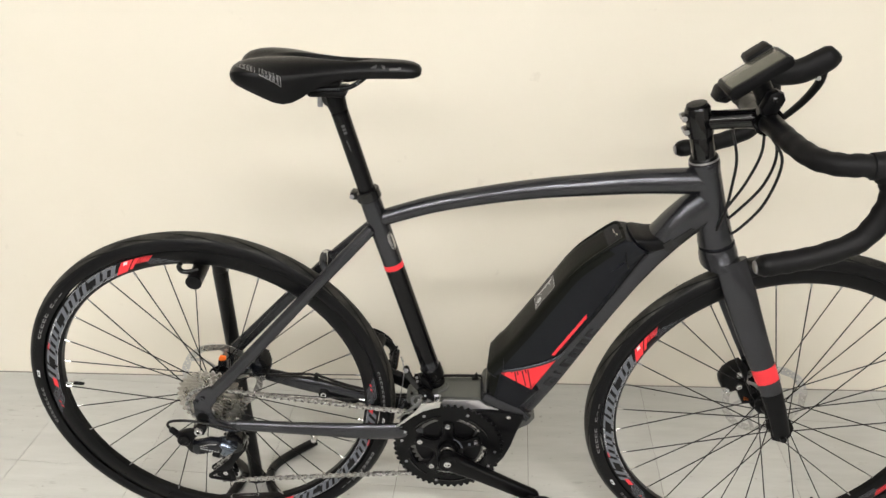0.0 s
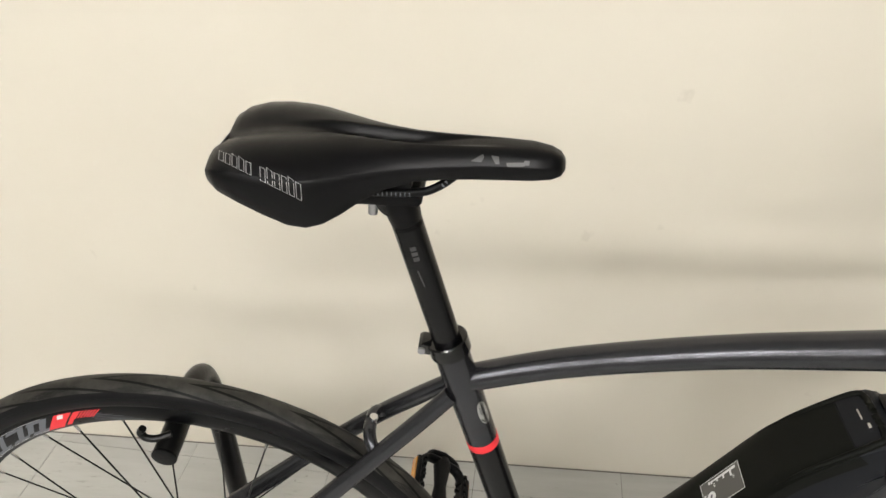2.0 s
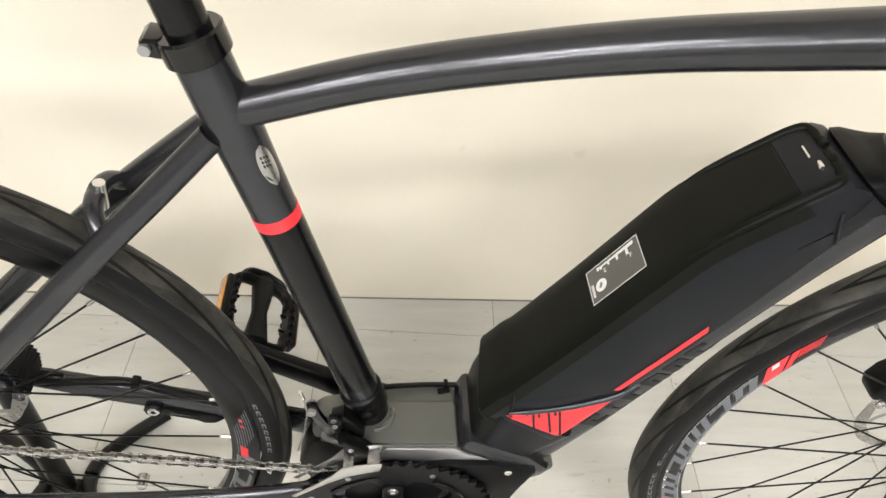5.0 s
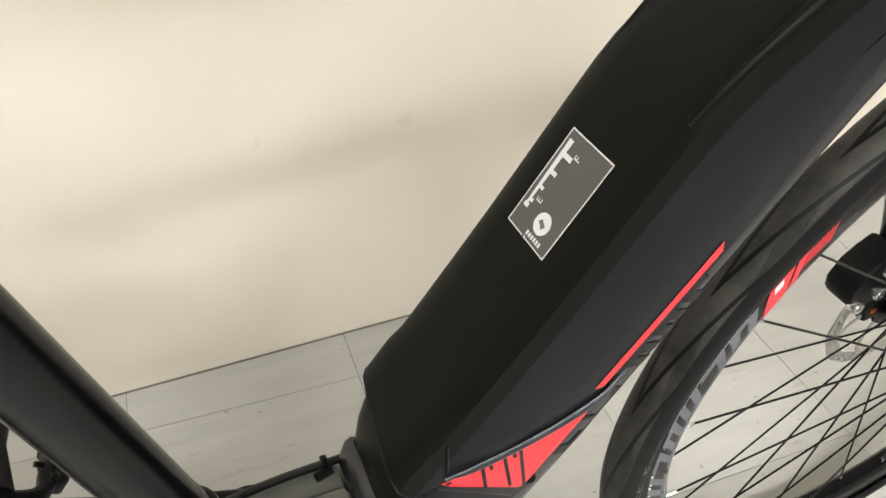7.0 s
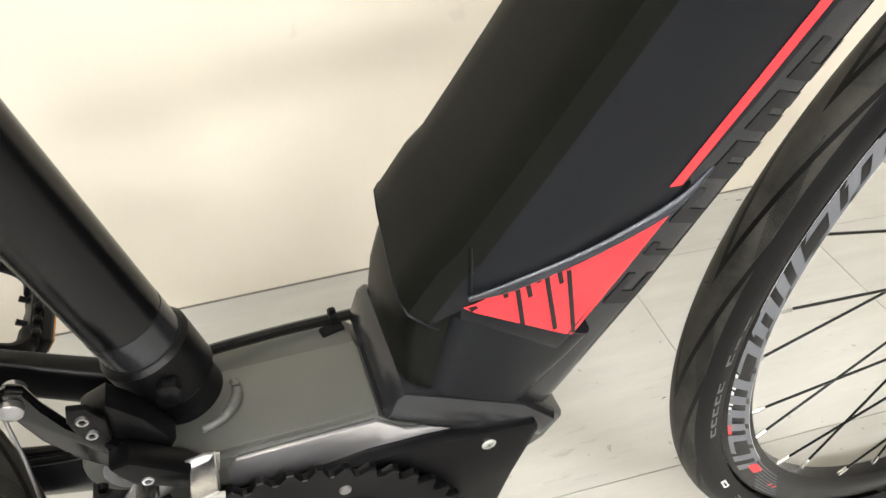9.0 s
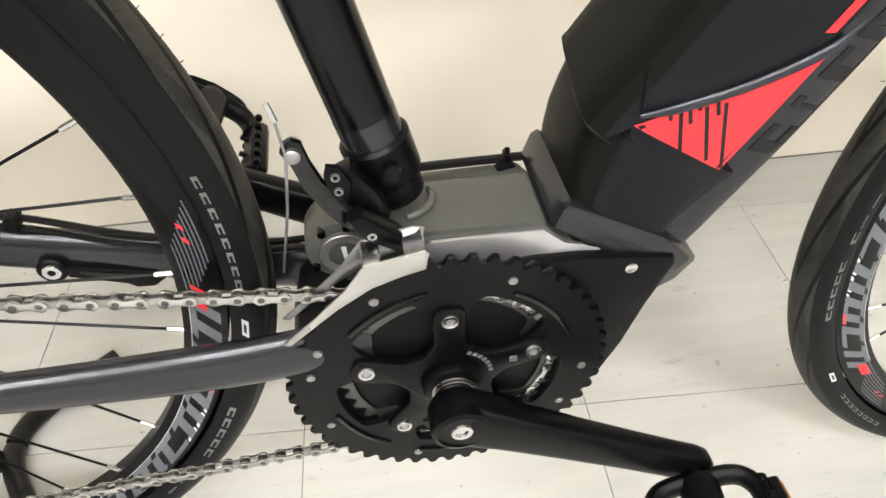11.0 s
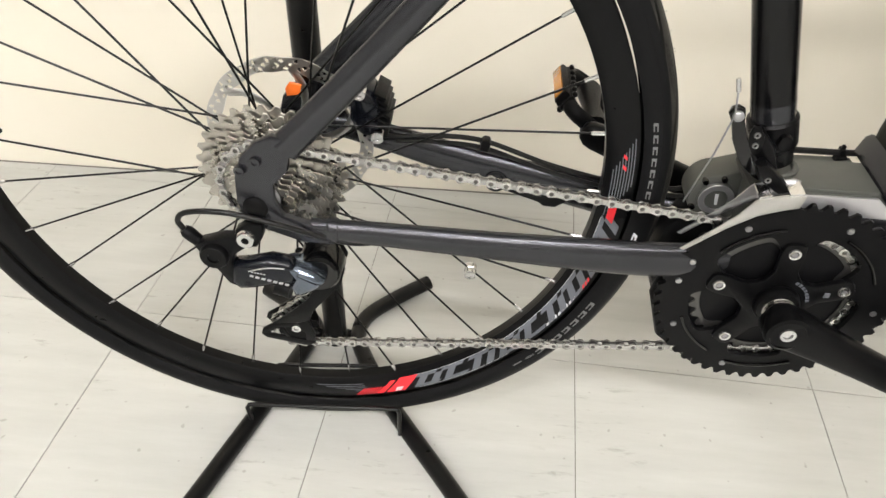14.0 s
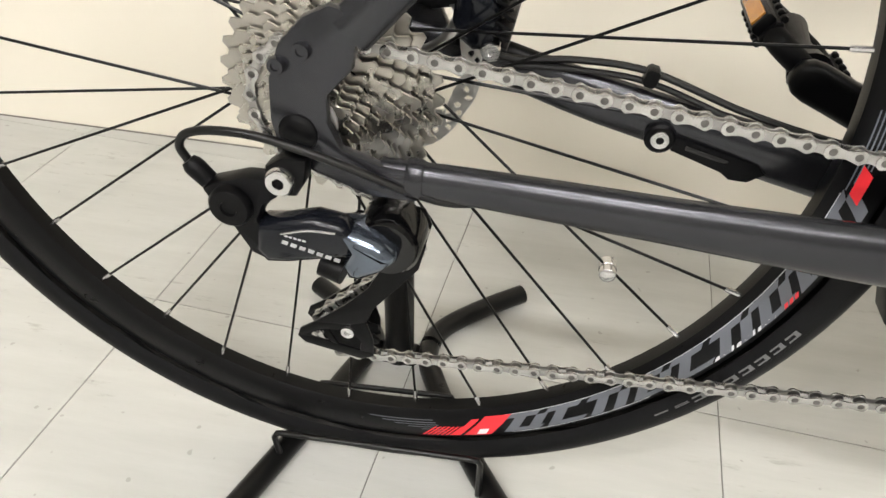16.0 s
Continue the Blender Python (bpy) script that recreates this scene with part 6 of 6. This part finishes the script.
def wheel_graphics(wheel_ob, c, turn):
    """Grey slanted blocks, a red shield, thin grey lines and small white marks, twice round the rim."""
    for rep in (0, 180):
        t = turn + rep
        lines, white = [], []
        for k in range(7):
            r0 = 0.2965 + 0.0026 * k
            lines.append((t - 22 + 2.1 * k, t - 11.5 + 0.4 * k, r0, r0 + 0.00075, 0))
        for k in range(9):
            b0 = t + 0.6 + 6.75 * k
            w = 5.4
            grey = [(b0, b0 + w, 0.2948, 0.2985, 1.1)]
            grey.append((b0, b0 + 1.9, 0.2985, 0.3128, 2.6))
            if k % 3 != 1:
                grey.append((b0 + w - 1.9, b0 + w, 0.2985, 0.3128, 2.6))
            if k % 3 != 2:
                grey.append((b0 + 0.4, b0 + w - 0.6, 0.3092, 0.3128, 1.1))
            block = ring_film("rim_block", wheel_ob, c, grey, DECAL_GREY, "grey slanted rim block" if not (rep or k) else "")
            block["kind"] = "stuff"
        for k in range(8):
            r0 = 0.2955 + 0.0024 * k
            lines.append((t + 60.5 + 0.9 * k, t + 70 + 0.8 * k, r0, r0 + 0.0008, 0))
        for one in lines:
            ring_film("rim_line", wheel_ob, c, [one], DECAL_GREY)
        edge = [(t + 0.5, t + 60, 0.29425, 0.29465, 0), (t + 0.5, t + 22, 0.3133, 0.3137, 0)]
        white = [(t + 28 + 1.15 * k, t + 28.75 + 1.15 * k, 0.3103 if k % 3 else 0.3095, 0.3128, 0.6) for k in range(13)]
        for one in white + edge:
            ring_film("rim_mark", wheel_ob, c, [one], DECAL_WHITE)
        red = [(t - 4.9, t - 0.6, 0.2942, 0.3136, 4.4), (t - 7.0, t - 5.7, 0.2962, 0.3136, 3.9), (t + 59.6, t + 63.2, 0.2985, 0.3055, 1.2)]
        red += [(t - 12.5 + 0.72 * k, t - 12.1 + 0.72 * k, 0.3035, 0.3136, 2.4) for k in range(8)]
        red += [(t + 44.0 + 0.9 * k, t + 44.6 + 0.9 * k, 0.3098, 0.3126, 0.6) for k in range(3)]
        red += [(t + 70.0 + 2.0 * k, t + 70.7 + 2.0 * k, 0.3035, 0.3065, 0.6) for k in range(2)]
        ring_film("rim_shield", wheel_ob, c, red, RED, "red rim shield and strokes" if not rep else "", lift=0.0006)["kind"] = "stuff"
        ring_film("shield_mark", wheel_ob, c, [(t - 4.6, t - 3.1, 0.3070, 0.3125, 0.8)], DECAL_WHITE, lift=0.0008)
        ty = []
        for k in range(8):
            b0 = t + 78.5 - 1.95 * k
            ty += [(b0 - 1.4, b0, 0.3256, 0.3266, 0), (b0 - 1.4, b0, 0.3284, 0.3294, 0), (b0 - 0.5, b0, 0.3256, 0.3294, 0)]
        for k in range(7):
            if k == 5:
                continue
            b0 = t + 42.5 - 2.35 * k
            ty += [(b0 - 1.8, b0, 0.3256, 0.3268, 0), (b0 - 1.8, b0, 0.3290, 0.3302, 0), (b0 - 0.6, b0, 0.3256, 0.3302, 0)]
        ty += [(t + 21.0, t + 23.0, 0.3262, 0.3274, 0), (t + 24.0, t + 26.0, 0.3262, 0.3268, 0), (t + 24.0, t + 26.0, 0.3274, 0.3280, 0)]
        ring_film("tyre_print", wheel_ob, c, ty, DECAL_TYRE, "pale raised tyre print" if not rep else "", tyre_y)["kind"] = "stuff"
        ring_film("tyre_badge", wheel_ob, c, [(t + 56.0, t + 58.6, 0.3258, 0.3300, 0.4)], DECAL_WHITE, "", tyre_y)
        ring_film("badge_mark", wheel_ob, c, [(t + 56.6, t + 58.0, 0.3270, 0.3286, 0.4)], DECAL_DARK, "", tyre_y, 0.0006)


wheel_graphics(rear_wheel, (0.0, HUB_Z), -66.0)
wheel_graphics(front_wheel, (FRONT_X, FRONT_Z), 154.0)
# short rubber hairs left from moulding
hairs = Shell()
rng = random.Random(7)
for cx_, cz_ in ((0.0, HUB_Z), (FRONT_X, FRONT_Z)):
    for k in range(46):
        a, yy = rng.uniform(0, 2 * math.pi), rng.choice((-0.0075, -0.003, 0.004))
        r = R_TYRE - 0.0172 + math.sqrt(0.0172 ** 2 - yy ** 2)
        p0 = Vector((cx_ + (r - 0.0005) * math.cos(a), yy, cz_ + (r - 0.0005) * math.sin(a)))
        p1 = Vector((cx_ + (r + 0.0022) * math.cos(a + 0.002), yy * 1.1, cz_ + (r + 0.0022) * math.sin(a + 0.002)))
        hairs.tube([p0, p1], [0.0003, 0.0002], 4)
hb = part("tyre_hairs", hairs, RUBBER, rear_wheel)
hb["kind"] = "stuff"


# ------------------------------------------------------------------ graphics on the frame and the battery
def dt_film(name, target, quads, mat, label="", steps=(4, 4), lift=0.0005):
    """Film on the flank of the battery or the down tube; quads of (s, n) along and across the tube."""
    return stick(name, target, quads, mat, bat if target.name.startswith(("bat", "mount")) else frame_ob, label, origin=O + Vector((0, -0.1, 0)), u=D, v=N, way=(0, 1, 0), steps=steps, lift=lift)


dt_film("red_panel", mount, [((0.060, 0.1235), (0.063, 0.0590), (0.101, 0.0615), (0.0985, 0.0955)), ((0.0985, 0.0955), (0.101, 0.0615), (0.143, 0.0645), (0.1425, 0.0660))], RED, "red vinyl panel with dark drips", (10, 10))
drips = []
for (s0, n0), (s1, n1) in (((0.0775, 0.1150), (0.0720, 0.1095)), ((0.0815, 0.1115), (0.0610, 0.0905)), ((0.0825, 0.1060), (0.0760, 0.0985)), ((0.0880, 0.1050), (0.0840, 0.1000)), ((0.0915, 0.1030), (0.0640, 0.0725)), ((0.0950, 0.0985), (0.0870, 0.0890)), ((0.0985, 0.0955), (0.0645, 0.0605))):
    e = Vector((s1 - s0, n1 - n0)).normalized() * 0.0011
    drips.append(((s0 - e.y, n0 + e.x), (s0 + e.y, n0 - e.x), (s1 + e.y, n1 - e.x), (s1 - e.y, n1 + e.x)))
for one in drips:
    dt_film("dark_drip", mount, [one], DECAL_DARK, "", (2, 6), 0.0008)
dt_film("red_stripe", bat, [((0.1450, 0.0790), (0.1480, 0.0735), (0.2425, 0.0790), (0.2475, 0.0850))], RED, "red vinyl stripe", (16, 2))
letters = []
for k in range(6):
    s0 = 0.082 + 0.0252 * k
    n0, n1, w = 0.0275 + 0.0016 * k, 0.0430 + 0.0016 * k, 0.0200
    sl = -0.005
    if k == 1:
        w = 0.0075
        s0 += 0.006
    letters += [((s0 + sl, n1), (s0, n0), (s0 + w * 0.42, n0), (s0 + sl + w * 0.42, n1)), ((s0 + sl, n1), (s0 + sl * 0.72, n1 - 0.0042), (s0 + sl * 0.72 + w, n1 - 0.0042), (s0 + sl + w, n1))]
    if k in (0, 5):
        letters.append(((s0 + sl * 0.28, n0 + 0.0042), (s0, n0), (s0 + w, n0), (s0 + sl * 0.28 + w, n0 + 0.0042)))
    if k in (3, 4):
        letters.append(((s0 + sl + w * 0.6, n1), (s0 + w * 0.6, n0), (s0 + w, n0), (s0 + sl + w, n1)))
dt_film("block_graphic", down_tube, letters, DECAL_DARK, "charcoal block graphic", (3, 4))
dt_film("cable_port", down_tube, [((0.4120, 0.0655), (0.4100, 0.0500), (0.4200, 0.0440), (0.4300, 0.0590))], GLOSS_BLACK, "black rubber cable port", (4, 4), 0.0016)
dt_film("cable_port", down_tube, [((0.4300, 0.0560), (0.4320, 0.0440), (0.4640, 0.0380), (0.4620, 0.0460))], GLOSS_BLACK, "", (4, 4), 0.0016)

# charge sticker on the battery's upper face
def top_film(name, quads, mat, lift, label=""):
    sh = Shell()
    for quad in quads:
        sh.cap(sh.ring([dt(s, knots(s, COVER) + 0.0006 + lift, y) for s, y in quad]))
    return part(name, sh, mat, bat, label)


def bar4(s0, s1, y0, y1):
    return ((s0, y0), (s1, y0), (s1, y1), (s0, y1))


S0_, S1_, YA, YB = 0.1915, 0.2475, -0.0170, 0.0175
top_film("charge_sticker", [((S0_, YA), (S1_, YA), (S1_, YB), (S0_ + 0.003, YB), (S0_, YB - 0.002))], STICKER, 0.0004, "grey charge gauge sticker with white marks")
top_film("sticker_border", [bar4(S0_, S1_, YA, YA + 0.0007), bar4(S0_, S1_, YB - 0.0007, YB), bar4(S0_, S0_ + 0.0007, YA, 0.001), bar4(S0_, S0_ + 0.0007, 0.003, YB), bar4(S1_ - 0.0007, S1_, YA, YB), bar4(S0_, S0_ + 0.0016, 0.001, 0.0018)], DECAL_WHITE, 0.0006)
for k, quad in enumerate([((0.204, 0.0125), (0.2425, 0.0115), (0.2425, 0.0150), (0.204, 0.0140)), bar4(0.2065, 0.2085, 0.0105, 0.0128), bar4(0.2145, 0.2165, 0.0095, 0.0128), bar4(0.2235, 0.2258, 0.0080, 0.0128), bar4(0.2335, 0.2362, 0.0055, 0.0128), bar4(0.203, 0.2055, 0.0112, 0.0148)]):
    top_film("gauge_bar", [quad], DECAL_WHITE, 0.0006, "" if k else "white gauge bar")
disc = Shell()
disc.cap(disc.ring([dt(0.2035 + 0.0058 * math.cos(k * math.pi / 14), knots(0.2035 + 0.0058 * math.cos(k * math.pi / 14), COVER) + 0.0012, -0.0035 + 0.0058 * math.sin(k * math.pi / 14)) for k in range(28)]))
part("gauge_button", disc, DECAL_WHITE, bat, "white round button")
top_film("button_mark", [((0.2010, -0.0050), (0.2035, -0.0062), (0.2055, -0.0020), (0.2035, -0.0005))], DECAL_GREY, 0.0008)
top_film("maker_bar", [bar4(0.1938, 0.1962, -0.0105 + 0.0022 * k, -0.0090 + 0.0022 * k) for k in range(6)], DECAL_WHITE, 0.0006)


def letter(text, s, y, size):
    cu = bpy.data.curves.new("letter", "FONT")
    cu.body, cu.size, cu.align_x, cu.align_y = text, size, "CENTER", "CENTER"
    ob = bpy.data.objects.new("letter_source", cu)
    scene.collection.objects.link(ob)
    bpy.context.view_layer.update()
    me = bpy.data.meshes.new_from_object(ob.evaluated_get(bpy.context.evaluated_depsgraph_get()))
    bpy.data.objects.remove(ob)
    sh = Shell()
    sh.v = [tuple(dt(s + v.co.x, knots(s + v.co.x, COVER) + 0.0012, y + v.co.y)) for v in me.vertices]
    sh.f = [tuple(p.vertices) for p in me.polygons]
    part("gauge_letter", sh, DECAL_WHITE, bat)


letter("F", 0.2375, 0.0030, 0.0062)
letter("E", 0.2105, 0.0072, 0.0058)

DECAL_POST = plain("dull_grey_print", (0.045, 0.045, 0.045), 0.45, 0.0, 0.1, 2500, 0.0)
DECAL_PALE = plain("pale_grey_print", (0.30, 0.30, 0.30), 0.45, 0.0, 0.1, 2500, 0.0)
# oval badge on the seat tube, prints on the post and the saddle
oval = []
for k in range(10):
    z0, z1 = -1 + 0.2 * k, -0.8 + 0.2 * k
    w0, w1 = math.sqrt(max(0, 1 - z0 * z0)), math.sqrt(max(0, 1 - z1 * z1))
    oval.append(((-0.0066 * w0, 0.0170 * z0), (0.0066 * w0, 0.0170 * z0), (0.0066 * w1, 0.0170 * z1), (-0.0066 * w1, 0.0170 * z1)))
bu, bv = Vector((0.66, 0.72, -0.18)), (ST(0.8) - ST(0.7)).normalized()
bw = Vector((-0.70, 0.70, -0.15))
stick("oval_badge", seat_tube, oval, SILVER, frame_ob, "silver oval badge", Vector((0.3640, -0.02, 0.7075)), bu, bv, bw, (4, 2), 0.0005)
stick("badge_bars", seat_tube, [((-0.0050, -0.0085), (-0.0020, -0.0130), (-0.0012, -0.0122), (-0.0042, -0.0078))] + [((x0, -0.001 + 0.0035 * k), (x0 + 0.0011, -0.001 + 0.0035 * k), (x0 + 0.0011, 0.0008 + 0.0035 * k), (x0, 0.0008 + 0.0035 * k)) for k in range(3) for x0 in (-0.0035, -0.0012, 0.0012)], DECAL_DARK, frame_ob, "", Vector((0.3640, -0.02, 0.7075)), bu, bv, bw, (4, 2), 0.0009)
pu, pv = Vector((0.967, 0, 0.255)), (POST(0.9) - POST(0.8)).normalized()
stick("post_print", post, [((-0.0020, -0.001 - 0.0055 * k), (0.0030, -0.001 - 0.0055 * k), (0.0030, -0.005 - 0.0055 * k), (-0.0020, -0.005 - 0.0055 * k)) for k in range(3)] + [((-0.0022, -0.026), (-0.0010, -0.026), (0.0002, -0.044), (-0.0008, -0.044))], DECAL_POST, post, "dull grey print bars", Vector((0.2870, -0.05, 0.9080)), pu, pv, (0, 1, 0), (3, 6), 0.0004)
part("post_line", Shell().tube([POST(0.925) + Vector((-0.009, -0.0107, 0)), POST(0.905) + Vector((-0.009, -0.0107, 0))], [0.0006, 0.0006], 6), GLOSS_BLACK, post)
sw = Vector((-0.125, 0.37, -0.233))
words = []
tl, tr, hl, hr = Vector((0.1535, 1.0185)), Vector((0.2135, 0.9915)), 0.0085, 0.0145
n_l = 12
for k in range(n_l):
    if k == 5:
        continue
    a, b = k / n_l, (k + 0.78) / n_l
    pa, pb = tl.lerp(tr, a), tl.lerp(tr, b)
    ha, hb_ = hl + (hr - hl) * a, hl + (hr - hl) * b
    lw = 0.00045
    up_ = Vector((0, 1))
    slant_ = Vector((-0.0008, 0))
    if k in (2, 3, 7, 10):
        pa, ha = pa + Vector((0, 0.002)), ha + 0.002
    A, B, C_, E_ = pa, pb, pb - up_ * hb_ + slant_, pa - up_ * ha + slant_
    words += [(A, B, B - up_ * lw, A - up_ * lw), (E_ + up_ * lw, C_ + up_ * lw, C_, E_), (A, A + Vector((lw, 0)), E_ + Vector((lw, 0)), E_), (B - Vector((lw, 0)), B, C_, C_ - Vector((lw, 0)))]
stick("saddle_print", saddle, [tuple(tuple(p) for p in q) for q in words], DECAL_PALE, saddle, "pale outlined block print", (0, -0.06, 0), (1, 0, 0), (0, 0, 1), sw, (3, 3), 0.0004)
stick("nose_print", saddle, [((0.3340, 1.0185), (0.3430, 1.0255), (0.3440, 1.0225), (0.3420, 1.0180)), ((0.3490, 1.0245), (0.3550, 1.0235), (0.3560, 1.0170), (0.3530, 1.0170)), ((0.3610, 1.0185), (0.3760, 1.0195), (0.3750, 1.0160), (0.3620, 1.0150)), ((0.3745, 1.0210), (0.3785, 1.0210), (0.3785, 1.0170), (0.3745, 1.0170))], DECAL_POST, saddle, "grey nose print", (0, -0.06, 0), (1, 0, 0), (0, 0, 1), Vector((0.02, 0.37, -0.215)), (4, 4), 0.0004)
# derailleur plates, motor serial marks
dm_ = Shell()
for k in range(7):
    x0 = -0.0105 + 0.0050 * k
    z0 = 0.3010 - 0.0012 * k
    dm_.cap(dm_.ring([(x0 + 0.0012, -0.0883, z0 + 0.0022), (x0 + 0.0046, -0.0883, z0 + 0.0014), (x0 + 0.0034, -0.0883, z0 - 0.0012), (x0, -0.0883, z0 - 0.0004)]))
for k in range(5):
    x0 = -0.0080 + 0.0026 * k
    dm_.cap(dm_.ring([(x0, -0.0883, 0.3070 - 0.0004 * k), (x0 + 0.0019, -0.0883, 0.3067 - 0.0004 * k), (x0 + 0.0017, -0.0883, 0.3053 - 0.0004 * k), (x0 - 0.0002, -0.0883, 0.3056 - 0.0004 * k)]))
part("derailleur_print", dm_, DECAL_PALE, rd, "small pale block print")
ser = Shell()
for k in range(17):
    x0 = 0.4520 + 0.0036 * k
    if k in (7,):
        continue
    z0 = 0.3665
    ser.cap(ser.ring([(x0, -0.0346, z0), (x0 + 0.0020, -0.0346, z0), (x0 + 0.0022, -0.0346, z0 + 0.0036), (x0 + 0.0002, -0.0346, z0 + 0.0036)]))
for k in range(5):
    x0 = 0.4840 + 0.0036 * k
    ser.cap(ser.ring([(x0, -0.0346, 0.3735), (x0 + 0.0020, -0.0346, 0.3735), (x0 + 0.0022, -0.0346, 0.3771), (x0 + 0.0002, -0.0346, 0.3771)]))
part("stamped_marks", ser, BARE_ALLOY, motor, "stamped serial bars")


# ------------------------------------------------------------------ bars and front wheel steered a little
steer = Matrix.Translation(HT_TOP) @ Matrix.Rotation(radians(STEER), 4, stem_up) @ Matrix.Translation(-HT_TOP)
for steered in (front_wheel, fork_ob, stem, bar, display, cal2):
    steered.matrix_basis = steer @ steered.matrix_basis

# ------------------------------------------------------------------ floor tiles, pieces of the floor
tile_shell = Shell()
h = TILE / 2 - 0.0006
tile_shell.box((0, 0, -0.0012), (2 * h, 2 * h, 0.0024), None, 0.0)
tile_mesh = bpy.data.meshes.new("tile")
tile_mesh.from_pydata(tile_shell.v, [], tile_shell.f)
bmt = bmesh.new()
bmt.from_mesh(tile_mesh)
bmesh.ops.recalc_face_normals(bmt, faces=bmt.faces)
bmt.to_mesh(tile_mesh)
bmt.free()
tile_mesh.materials.append(TILE_MAT)
th = radians(TILE_TURN)
ux, uy = Vector((math.cos(th), math.sin(th), 0)), Vector((-math.sin(th), math.cos(th), 0))
rest = Shell()
for i in range(-9, 14):
    for j in range(-15, 3):
        c = Vector((TILE_O[0], TILE_O[1], 0)) + ux * ((i + 0.5) * TILE) + uy * ((j + 0.5) * TILE)
        cs = [c + ux * (sx * h) + uy * (sy * h) for sx, sy in ((-1, -1), (1, -1), (1, 1), (-1, 1))]
        if min(p.x for p in cs) > ROOM_X1 or max(p.x for p in cs) < ROOM_X0 or min(p.y for p in cs) > WALL_Y or max(p.y for p in cs) < ROOM_Y0:
            continue
        if -6 <= i <= 8 and -6 <= j <= 1:
            ob = new("tile", tile_mesh)
            ob.parent = floor
            ob.matrix_basis = Matrix.Translation(c) @ Matrix.Rotation(th, 4, "Z")
        else:
            rest.box(tuple(c + Vector((0, 0, -0.0012))), (2 * h, 2 * h, 0.0024), Matrix.Rotation(th, 4, "Z"))
far = part("far_tiles", rest, TILE_MAT, floor, "", 0)
far["kind"] = "stuff"
